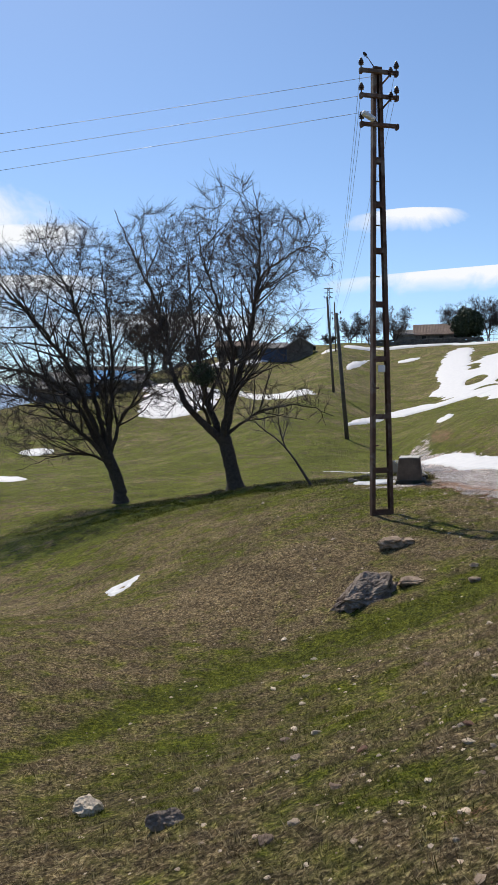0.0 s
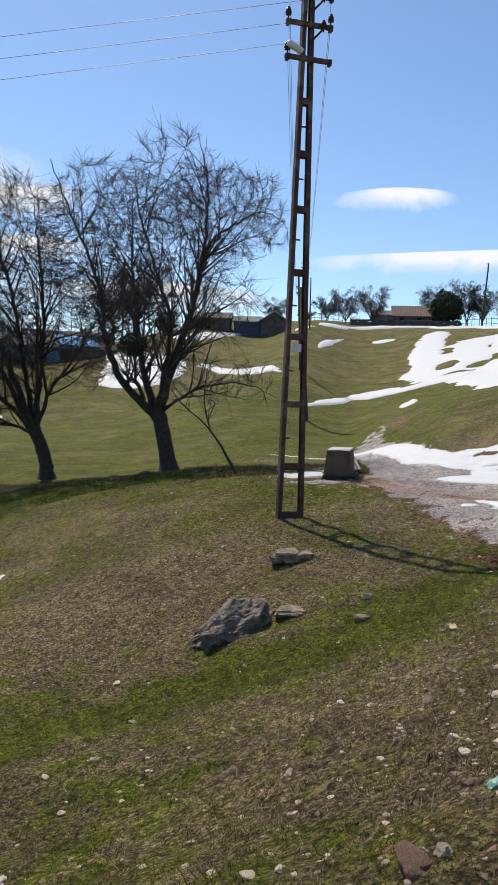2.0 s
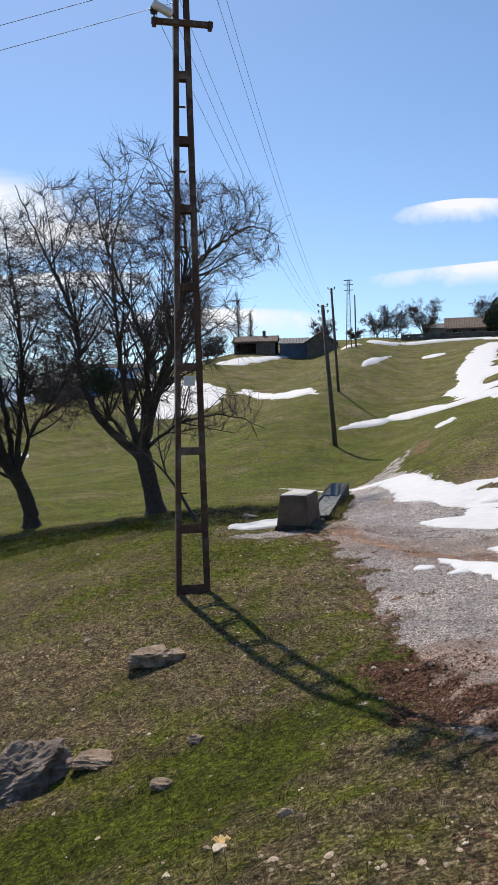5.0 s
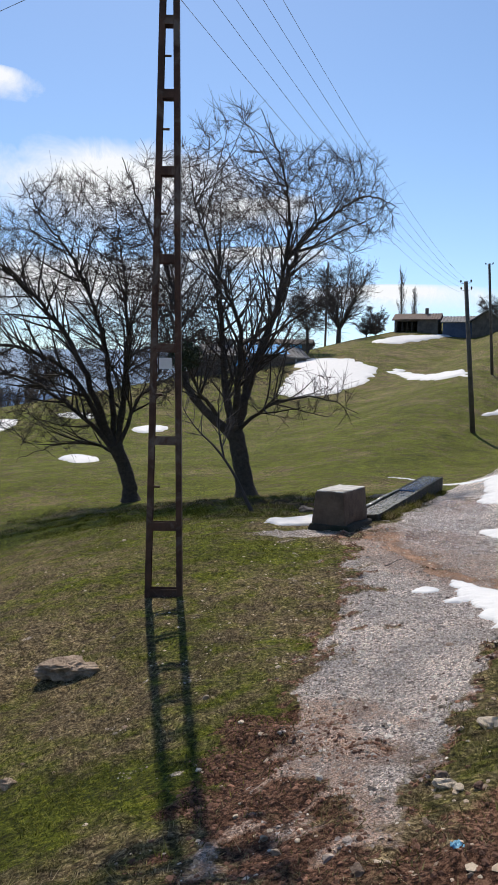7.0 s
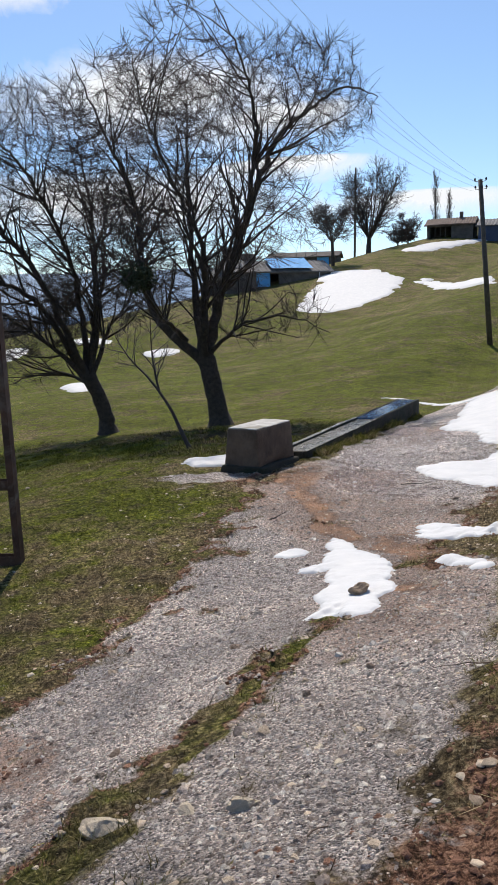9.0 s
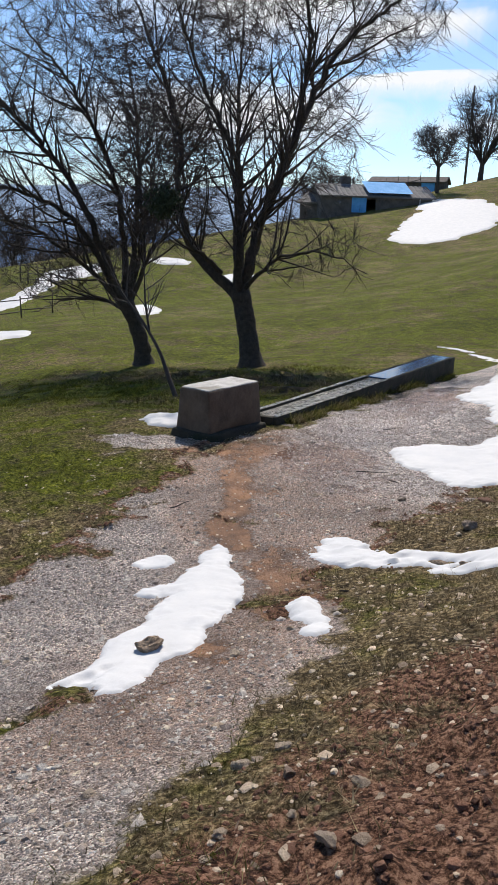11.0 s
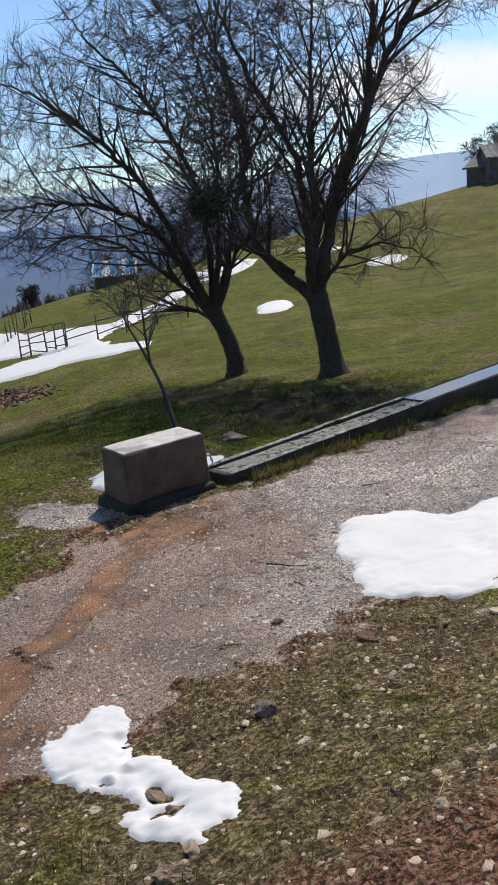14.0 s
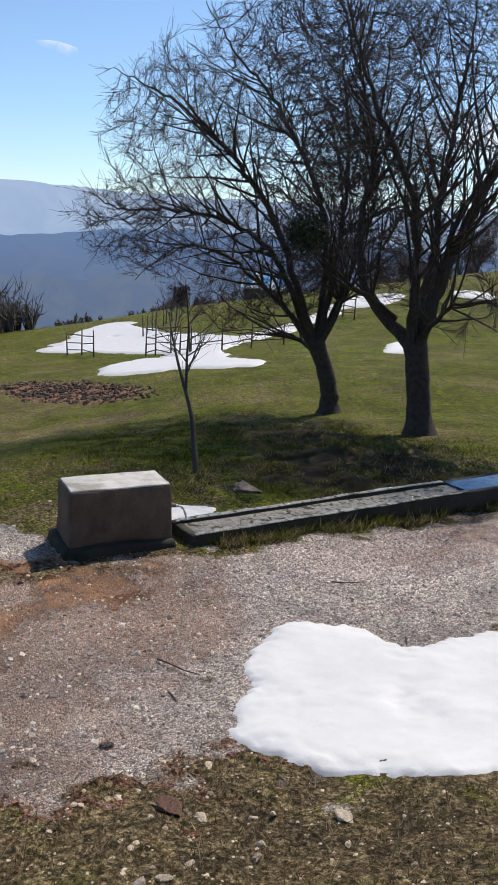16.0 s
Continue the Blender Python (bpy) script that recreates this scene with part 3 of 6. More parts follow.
class Tubes:
    """Collects many tapered tubes in one mesh."""

    def __init__(self):
        self.v, self.f, self.n = [], [], 0

    def add(self, pts, radii, sides):
        p = np.asarray(pts, float)
        t = np.gradient(p, axis=0)
        t /= np.linalg.norm(t, axis=1)[:, None] + 1e-9
        ref = np.array([0.31, 0.23, 0.92]) if abs(t[0] @ np.array([0.31, 0.23, 0.92])) < 0.9 else np.array([1.0, 0, 0])
        u = np.cross(t, ref)
        u /= np.linalg.norm(u, axis=1)[:, None] + 1e-9
        w = np.cross(t, u)
        ang = np.arange(sides) * 2 * math.pi / sides
        ring = u[:, None, :] * np.cos(ang)[None, :, None] + w[:, None, :] * np.sin(ang)[None, :, None]
        self.v.append((p[:, None, :] + ring * np.asarray(radii)[:, None, None]).reshape(-1, 3))
        k = len(p)
        i = (np.arange(k - 1)[:, None] * sides + np.arange(sides)[None, :]).ravel()
        j = (np.arange(k - 1)[:, None] * sides + (np.arange(sides)[None, :] + 1) % sides).ravel()
        self.f.append(np.column_stack([i, j, j + sides, i + sides]) + self.n)
        self.n += k * sides

    def add_many(self, p, radii, sides):
        """p: m lines of k points; radii: k."""
        m, k = p.shape[:2]
        t = np.gradient(p, axis=1)
        t /= np.linalg.norm(t, axis=2, keepdims=True) + 1e-9
        u = np.cross(t, np.array([0.31, 0.23, 0.92]))
        u /= np.linalg.norm(u, axis=2, keepdims=True) + 1e-9
        w = np.cross(t, u)
        ang = np.arange(sides) * 2 * math.pi / sides
        ring = u[:, :, None, :] * np.cos(ang)[None, None, :, None] + w[:, :, None, :] * np.sin(ang)[None, None, :, None]
        self.v.append((p[:, :, None, :] + ring * np.asarray(radii)[None, :, None, None]).reshape(-1, 3))
        i = (np.arange(k - 1)[:, None] * sides + np.arange(sides)[None, :]).ravel()
        j = (np.arange(k - 1)[:, None] * sides + (np.arange(sides)[None, :] + 1) % sides).ravel()
        f = np.column_stack([i, j, j + sides, i + sides])
        self.f.append((f[None] + (np.arange(m) * k * sides)[:, None, None]).reshape(-1, 4) + self.n)
        self.n += m * k * sides

    def mesh(self, name, mat):
        v, f = np.concatenate(self.v), np.concatenate(self.f)
        me = bpy.data.meshes.new(name)
        me.vertices.add(len(v))
        me.vertices.foreach_set("co", v.ravel())
        me.loops.add(f.size)
        me.loops.foreach_set("vertex_index", f.ravel())
        me.polygons.add(len(f))
        me.polygons.foreach_set("loop_start", np.arange(len(f)) * 4)
        me.polygons.foreach_set("use_smooth", np.ones(len(f), bool))
        me.materials.append(mat)
        me.update(calc_edges=True)
        return me


def smooth_line(pts, k):
    """k points along a Catmull-Rom curve through pts."""
    p = np.asarray(pts, float)
    p = np.vstack([2 * p[0] - p[1], p, 2 * p[-1] - p[-2]])
    s = np.linspace(0, len(p) - 3 - 1e-6, k)
    i = s.astype(int)
    t = (s - i)[:, None]
    a, b, c, d = p[i], p[i + 1], p[i + 2], p[i + 3]
    return 0.5 * (2 * b + (c - a) * t + (2 * a - 5 * b + 4 * c - d) * t ** 2 + (3 * b - a - 3 * c + d) * t ** 3)


def shoot(rng, start, way, length, up, bend, k):
    """A branch that starts along way, wanders and turns towards the light."""
    p, d = [np.array(start)], np.array(way) / np.linalg.norm(way)
    for i in range(k - 1):
        d = d + rng.normal(0, bend, 3) + np.array([0, 0, up])
        d /= np.linalg.norm(d)
        p.append(p[-1] + d * length / (k - 1))
    return np.array(p)


def ramify(rng, out, line, r0, r1, depth, spec, thin=0.0052):
    """Side branches along a line, down to twigs. spec: per level (count, length, spread, up, bend, points, sides)."""
    if depth >= len(spec):
        return
    count, length, spread, up, bend, k, sides = spec[depth]
    n = len(line)
    if depth == len(spec) - 1:
        s = rng.uniform(0.1, 1.0, count) * (n - 1)
        i = np.minimum(s.astype(int), n - 2)
        t = line[i + 1] - line[i]
        at = line[i] + t * (s - i)[:, None]
        d = t / (np.linalg.norm(t, axis=1, keepdims=True) + 1e-9) * math.cos(spread) + rng.normal(0, 0.62 * math.sin(spread), (count, 3))
        p = [at]
        for q in range(k - 1):
            d = d + rng.normal(0, bend, (count, 3)) + (0, 0, up)
            d = d / np.linalg.norm(d, axis=1, keepdims=True)
            p.append(p[-1] + d * (length * rng.uniform(0.6, 1.3, (count, 1)) / (k - 1)))
        out[-1].add_many(np.stack(p, axis=1), np.linspace(thin, thin * 0.7, k), sides)
        return
    for j in range(count):
        s = rng.uniform(0.06 if depth else 0.12, 1.0) * (n - 1)
        i = min(int(s), n - 2)
        at = line[i] + (line[i + 1] - line[i]) * (s - i)
        t = line[i + 1] - line[i]
        t = t / (np.linalg.norm(t) + 1e-9)
        side = rng.normal(0, 1, 3)
        side -= t * (side @ t)
        side /= np.linalg.norm(side) + 1e-9
        way = t * math.cos(spread) + side * math.sin(spread)
        ln = length * rng.uniform(0.55, 1.25) * (1.2 - 0.65 * s / (n - 1))
        radius = min((r0 + (r1 - r0) * s / (n - 1)) * 0.62, 0.0175 * ln + thin)
        p = shoot(rng, at, way, ln, up, bend, k)
        end = max(radius * 0.35, thin * 0.8)
        out[min(depth, len(out) - 1)].add(p, np.linspace(radius, end, k), sides)
        ramify(rng, out, p, radius, end, depth + 1, spec, thin)

# ---- snow ----


SNOW = []


def snow_patch(label, blobs, cell, thick, holes=(), ragged=0.05, seed=1):
    """Old snow over blobs (x, y, half-width, half-length, turn), ragged at its rim by about that many metres."""
    b = np.array([(*q, 0.0) if len(q) == 4 else q for q in blobs])
    SNOW.extend(b.tolist())
    reach = b[:, 2:4].max(axis=1)
    x0, x1 = (b[:, 0] - reach).min() - cell * 3, (b[:, 0] + reach).max() + cell * 3
    y0, y1 = (b[:, 1] - reach).min() - cell * 3, (b[:, 1] + reach).max() + cell * 3
    px, py = np.arange(x0, x1, cell), np.arange(y0, y1, cell)
    gx, gy = np.meshgrid(px, py)
    f, soft = np.full(gx.shape, -99.0), 1.6 / ragged
    for q in b:
        f = np.logaddexp(soft * f, soft * ellipse(gx, gy, *q) * min(q[2], q[3])) / soft
    edge = 0.28 * waves(gx, gy, ragged * 8, seed) + 0.75 * (crumble(gx, gy, ragged * 1.9, seed + 1) - 0.5) + 0.65 * (crumble(gx, gy, ragged * 0.7, seed + 2) - 0.5)
    f = f + ragged * (edge - 0.35)
    for q in holes:
        f = np.minimum(f, -ellipse(gx, gy, *q) * min(q[2], q[3]) + 0.5 * ragged * waves(gx, gy, ragged * 5, seed + 3))
    roll = max(3.0 * thick, 1.5 * cell)
    rise = np.where(f > 0, thick * (0.22 + 0.78 * np.sqrt(np.clip(f / roll, 0, 1))), np.maximum(-0.6, f / roll) * thick * 2)
    rise = rise + np.where(f > roll, 0.035 * thick * waves(gx, gy, 20 * thick, seed + 4), 0)
    me, _ = grid_mesh("snow_patch", px, py, height(gx, gy) + (1 - 0.85 * sstep(0.3 * roll, 2 * roll, f)) * lumps(gx, gy) + rise, M_SNOW, keep=f > 0)
    return tagged(new("snow_patch", me), label, "snow", "old snow left on the meadow", "stuff")


snow_patch("long patch of melting snow on the gravel track", [(3.44, 10.96, 0.26, 0.61, 0), (2.89, 11.55, 0.15, 0.30, -40), (3.28, 11.37, 0.29, 0.48, 2), (3.12, 11.73, 0.29, 0.56, 29), (3.63, 10.69, 0.17, 0.27, 12), (3.58, 10.19, 0.14, 0.45, -28), (2.81, 12.30, 0.15, 0.37, 30), (3.53, 10.30, 0.23, 0.57, 30), (3.48, 10.63, 0.33, 0.32, 23)], 0.02, 0.034, ragged=0.045, seed=11)
snow_patch("thin slush beside the long snow patch", [(2.39, 12.0, 0.16, 0.20, -7), (2.30, 11.9, 0.10, 0.10)], 0.02, 0.018, ragged=0.05, seed=12)
snow_patch("small lump of melting snow on wet gravel", [(4.37, 11.22, 0.15, 0.07, -45), (4.24, 11.32, 0.10, 0.21, 44), (4.18, 11.44, 0.10, 0.19, 16), (4.09, 11.53, 0.12, 0.22, 27), (4.46, 11.02, 0.10, 0.13, 30)], 0.02, 0.034, ragged=0.035, seed=13)
snow_patch("narrow patch of snow at the track's edge with stones", [(4.95, 12.56, 0.32, 0.12, -1), (3.94, 12.68, 0.37, 0.14, -3), (4.39, 12.81, 0.25, 0.19, 11), (4.87, 12.84, 0.28, 0.11, 0), (4.36, 12.79, 0.83, 0.16, -1), (3.66, 13.07, 0.28, 0.16, -28), (3.80, 12.91, 0.35, 0.10, -2), (5.09, 12.75, 0.20, 0.12, -37)], 0.02, 0.034, [(4.68, 12.74, 0.13, 0.05, -10), (4.86, 12.68, 0.08, 0.03, 30), (4.52, 12.60, 0.07, 0.03, -30)], ragged=0.05, seed=14)
snow_patch("broad sheet of bright snow beside the trough", [(2.78, 21.99, 0.72, 1.65, -3), (4.81, 19.25, 0.98, 2.80, -19), (4.31, 19.54, 0.16, 1.94, -21), (4.70, 19.57, 0.21, 1.11, 21), (3.33, 16.74, 0.67, 0.86, 54), (3.86, 17.33, 0.23, 0.94, -51), (5.22, 20.78, 2.35, 0.93, 40), (5.95, 20.34, 0.46, 2.54, -24), (3.74, 21.26, 0.58, 1.02, 78), (2.07, 26.96, 0.48, 0.90, -12), (3.23, 21.25, 0.55, 2.60, 7), (2.34, 25.29, 0.58, 1.91, 5), (4.08, 16.19, 0.74, 0.59, 34), (4.75, 16.75, 0.5, 0.75, -20), (3.01, 20.45, 0.31, 1.14, 57), (6.38, 22.42, 0.30, 0.82, -46), (2.54, 23.84, 0.64, 1.65, -1), (1.6, 28.4, 0.35, 1.3, 25)], 0.03, 0.042, [(4.35, 18.9, 0.14, 0.05, 20), (5.0, 20.2, 0.18, 0.07, 40), (3.55, 18.45, 0.26, 0.13, 20)], ragged=0.085, seed=15)
snow_patch("patch of snow in the shade of the concrete block", [(-0.81, 16.53, 0.55, 0.55, -9), (-0.64, 17.36, 0.37, 0.62, 5), (-1.07, 16.94, 0.18, 0.86, -20)], 0.03, 0.06, ragged=0.06, seed=16)
snow_patch("thin patch of snow in a hollow of the slope", [(-6.36, 10.29, 0.22, 0.30, -6), (-6.13, 10.45, 0.15, 0.60, -8), (-6.26, 9.98, 0.18, 0.43, 3)], 0.04, 0.03, [(-6.2, 10.2, 0.06, 0.16, 20)], ragged=0.10, seed=18)
snow_patch("thin streaks of snow at the track's upper end", [(-2.3, 32.75, 0.35, 0.10, 5), (-1.5, 32.6, 0.6, 0.16, -20), (-0.6, 31.5, 0.20, 1.2, 40), (0.35, 30.2, 0.32, 0.7, 50), (1.0, 29.4, 0.4, 0.9, 20)], 0.05, 0.012, ragged=0.09, seed=19)
snow_patch("large snow field on the hill with bare spots", [(17.99, 83.13, 4.72, 8.22, 6), (15.06, 76.69, 6.25, 15.54, -20), (16.89, 72.82, 3.17, 14.63, -7), (10.51, 83.02, 1.53, 11.51, -7), (13.44, 56.38, 3.17, 9.45, -16), (12.54, 93.05, 1.88, 11.20, -9), (11.06, 58.04, 1.44, 12.71, 11), (12.17, 74.27, 1.83, 5.28, -55), (14.62, 104.09, 1.81, 7.30, -10), (22.5, 84.0, 4.0, 12.0, -10), (25.5, 96.0, 2.5, 8.0, -10)], 0.3, 0.1, [(11.15, 72.2, 1.1, 3.0, -8), (13.3, 67.0, 1.0, 2.2, -8), (15.2, 69.4, 0.7, 2.6, -8), (10.65, 64.0, 1.5, 1.6, -20), (12.93, 83.4, 0.7, 2.4, -8), (16.5, 79.0, 0.5, 1.6, -8)], ragged=0.8, seed=20)
snow_patch("strip of snow along a fold of the hill", [(5.12, 63.56, 1.31, 1.72, -8), (5.18, 61.98, 1.26, 1.16, -1), (3.94, 62.97, 1.83, 2.50, -24), (1.25, 60.57, 0.84, 2.84, -27), (-0.19, 57.89, 0.43, 1.36, -22), (7.6, 62.2, 2.4, 1.5, 5), (10.0, 62.5, 2.0, 2.0)], 0.2, 0.14, ragged=0.35, seed=21)
snow_patch("small patch of snow on the hill", [(5.82, 50.92, 0.31, 2.29, -7), (5.18, 48.90, 0.43, 2.41, -8)], 0.15, 0.1, ragged=0.18, seed=22)
snow_patch("long patch of snow below the crest", [(0.23, 94.33, 0.60, 5.79, -8), (1.36, 99.33, 0.40, 6.30, -10)], 0.25, 0.14, ragged=0.25, seed=23)
snow_patch("small patch of snow below the crest", [(8, 106, 1.6, 1.6)], 0.25, 0.12, ragged=0.3, seed=24)
snow_patch("snow drift along the crest beside the houses", [(-2.8, 110, 1.2, 3.0, -20), (1.5, 118.5, 3.4, 1.8, 45), (7.7, 124.0, 4.5, 2.2, 25), (14.0, 126.5, 5.0, 2.4, 5), (20, 121.0, 5.0, 3.0, -40), (25.0, 110.0, 3.0, 9.0, 15), (29.0, 98.0, 3.0, 9.0, 15)], 0.4, 0.22, ragged=0.9, seed=25)
snow_patch("snow field in front of the low hut", [(-18.37, 74.84, 3.37, 4.62, -3), (-17.48, 83.00, 2.98, 5.36, -1), (-20.48, 86.17, 3.37, 3.67, 30), (-22.82, 87.68, 1.23, 2.59, 12), (-15.93, 78.35, 1.47, 3.57, 0), (-21.32, 81.56, 1.96, 8.64, 5)], 0.25, 0.1, ragged=1.0, seed=26)
snow_patch("strip of snow on the hill near the hut", [(-10.09, 79.87, 0.88, 5.98, 26), (-13.06, 84.14, 2.48, 0.64, -42), (-8.02, 75.97, 1.02, 8.09, 27), (-5.62, 71.24, 1.31, 3.07, 20)], 0.25, 0.16, ragged=0.6, seed=27)
snow_patch("snow strip in front of the barn", [(-18.06, 105.44, 1.87, 2.54, -49), (-12.97, 118.73, 0.6, 3.41, -23), (-15.12, 113.28, 1.10, 7.04, -22), (-17.01, 109.49, 2.10, 5.47, -20)], 0.3, 0.16, ragged=0.6, seed=28)
snow_patch("small patch of snow beside the wooden post", [(-0.60, 56.90, 0.30, 2.40, -20), (0.38, 59.72, 0.46, 2.28, -24)], 0.15, 0.1, ragged=0.15, seed=29)
snow_patch("oval patch of snow on the lower meadow", [(-21.40, 40.3, 0.95, 2.40, 40), (-22.36, 41.44, 0.9, 1.3, 32), (-23.3, 42.2, 0.9, 1.3, 20)], 0.15, 0.12, ragged=0.25, seed=30)
snow_patch("small patch of snow on the lower meadow", [(-25.2, 55, 1.3, 1.6)], 0.2, 0.12, ragged=0.3, seed=31)
snow_patch("snow field round the wooden fences", [(-34.73, 34.86, 4.64, 3.11, -5), (-45.19, 36.88, 5.86, 1.65, -8), (-22.91, 31.06, 2.52, 1.62, 10), (-38.81, 33.28, 6.26, 2.28, 8), (-46.27, 33.45, 3.34, 1.73, -41), (-36.19, 46.13, 1.11, 4.55, 29), (-37.05, 37.25, 5.43, 1.83, 3), (-27.28, 30.23, 4.04, 3.24, -35), (-33.62, 39.76, 1.51, 5.46, 14), (-42.02, 33.58, 3.45, 4.82, -9), (-29.78, 34.04, 4.63, 0.97, -25), (-49.85, 36.23, 2.01, 3.82, 38), (-38.0, 52.0, 2.5, 3.0), (-33, 57.5, 2.2, 1.3)], 0.22, 0.1, [(-33.6, 32.0, 2.6, 0.45, 12), (-31.0, 31.6, 2.0, 0.35, 20)], ragged=0.6, seed=32)

# ---- lattice power pole ----
POLE = Vector((-0.92, 11.30, top(-0.92, 11.30)))
POLE_TURN = 21.5
pole = thing("power_pole", "tall rusty steel lattice power pole with three crossarms", "power pole", POLE, POLE_TURN)


def leg_half(z):
    return 0.215 - 0.155 * z / 9.2


def channel(a, b, w, d, side):
    """A steel channel from a to b, open towards side (+1 or -1 along x)."""
    bm = bmesh.new()
    t, k = 0.009, -side
    prof = [(k * w / 2, -d / 2), (k * w / 2, d / 2), (-k * w / 2, d / 2), (-k * w / 2, d / 2 - t), (k * (w / 2 - t), d / 2 - t), (k * (w / 2 - t), -d / 2 + t), (-k * w / 2, -d / 2 + t), (-k * w / 2, -d / 2)]
    lo, hi = [[bm.verts.new((c[0] + x, c[1] + y, c[2])) for x, y in prof] for c in (a, b)]
    for i in range(8):
        bm.faces.new((lo[i], lo[(i + 1) % 8], hi[(i + 1) % 8], hi[i]))
    bm.faces.new(lo[::-1])
    bm.faces.new(hi)
    bmesh.ops.recalc_face_normals(bm, faces=bm.faces)
    return bm


for s in (-1, 1):
    part("leg", bm_mesh("leg", channel((s * leg_half(0), 0, -0.45), (s * leg_half(9.2), 0, 9.2), 0.075, 0.13, -s), M_RUST), pole)
for z in (0.05, 0.93, 2.05, 3.25, 4.38, 5.48, 6.43, 7.33):
    w = 2 * leg_half(z) - 0.07
    for s in (-1, 1):
        part("batten", bm_mesh("batten", box((w, 0.008, 0.11), (0, s * 0.066, z), 0.002), M_RUST), pole)
for i, z in enumerate((1.45, 2.65, 3.8, 4.95, 6.0, 6.9)):
    part("step_bolt", bm_mesh("step_bolt", rod((-leg_half(z) + 0.02, -0.03, z), (-leg_half(z) + 0.13, -0.03, z), 0.016, None, 6), M_RUST), pole)
part("notice_plate", bm_mesh("notice_plate", box((0.16, 0.006, 0.14), (0.0, -0.078, 3.05), 0.001), M_LAMP), pole, "small pale warning plate")
ARMS = (8.02, 8.60, 9.10)


def insulator_mesh():
    bm = rod((0, 0, 0), (0, 0, 0.11), 0.012, None, 6)
    for z, r in ((0.07, 0.052), (0.105, 0.06), (0.14, 0.05), (0.17, 0.034)):
        rod((0, 0, z), (0, 0, z + 0.032), r, r * 0.72, 12, bm)
    return bm_mesh("insulator", bm, M_PORC, True)


INSULATOR = insulator_mesh()
for k, z in enumerate(ARMS):
    arm = part("crossarm", bm_mesh("crossarm", box((0.86, 0.075, 0.075), (0, -0.115, z), 0.008), M_RUST), pole)
    for x in ((-0.39, 0.39), (-0.39, 0.39), (-0.39,))[2 - k]:
        part("insulator", INSULATOR, arm, "dark brown porcelain insulator", pose(x, -0.115, z + 0.035))
    for x in (-0.39, 0.39):
        part("arm_clamp", bm_mesh("arm_clamp", box((0.06, 0.1, 0.11), (x, -0.115, z - 0.015), 0.008), M_RUST), arm)
    if k:
        part("brace", bm_mesh("brace", rod((0.07, -0.1, z - 0.24), (0.25, -0.13, z - 0.04), 0.02, None, 6), M_RUST), arm)
        part("insulator", INSULATOR, arm, "", pose(0.24, -0.16, z - 0.11))
part("pole_cap", bm_mesh("pole_cap", box((0.19, 0.16, 0.05), (0, 0, 9.2), 0.01), M_RUST), pole)
lamp = part("lamp_head", bm_mesh("lamp_head", box((0.30, 0.13, 0.09), (-0.28, -0.2, 8.15), 0.035, None, Matrix.Rotation(radians(26), 4, "Y"), 3), M_LAMP, True), pole, "pale street lamp housing")
part("lamp_arm", bm_mesh("lamp_arm", rod((0.0, -0.1, 8.03), (-0.16, -0.19, 8.10), 0.018, None, 8), M_RUST), lamp)
part("spike", bm_mesh("spike", rod((-0.03, 0, 9.2), (-0.2, 0, 9.43), 0.012, 0.008, 6), M_RUST), pole)
part("spike_insulator", INSULATOR, pole, "", pose(-0.2, 0, 9.4, 0, -35, 0) @ Matrix.Scale(0.7, 4))

# ---- wires ----
ROT = Matrix.Rotation(radians(POLE_TURN), 3, "Z")


def on_pole(x, y, z):
    return POLE + ROT @ Vector((x, y, z))


def wire(name, label, a, b, sag, r):
    t = np.linspace(0, 1, 40)[:, None]
    p = np.array(a)[None] * (1 - t) + np.array(b)[None] * t
    p[:, 2] -= (4 * sag * t * (1 - t))[:, 0]
    tb = Tubes()
    tb.add(p, np.full(40, r), 5)
    return tagged(new(name, tb.mesh(name, M_WIRE)), label, "wire", "overhead wires")


POST_TOP = Vector((-1.8, 48.4, 8.0))
for i, (x, z) in enumerate(((-0.06, 9.03), (-0.06, 8.68), (-0.06, 8.34))):
    wire("overhead_wire", "thin overhead wire spanning from the steel pole across the valley", on_pole(x, -0.05, z), (-74 - i, 30.6 + i, 12.6 - i * 0.9), 0.9, 0.005)
for i, (x, z) in enumerate(((-0.39, 9.25), (0.39, 9.25), (-0.39, 8.75), (0.39, 8.75), (-0.39, 8.17))):
    wire("overhead_wire", "thin overhead wire running up to the wooden post", on_pole(x, -0.115, z), POST_TOP + Vector((0.25 * (1 if x > 0 else -1), 0, -0.25 * (i // 2))), 0.7, 0.0042)

# ---- concrete spring block and trough ----
BLOCK_TURN = -7.0
block = thing("spring_block", "rough grey concrete spring block with a bleached top", "concrete block", (0.10, 16.27, -0.62), BLOCK_TURN)


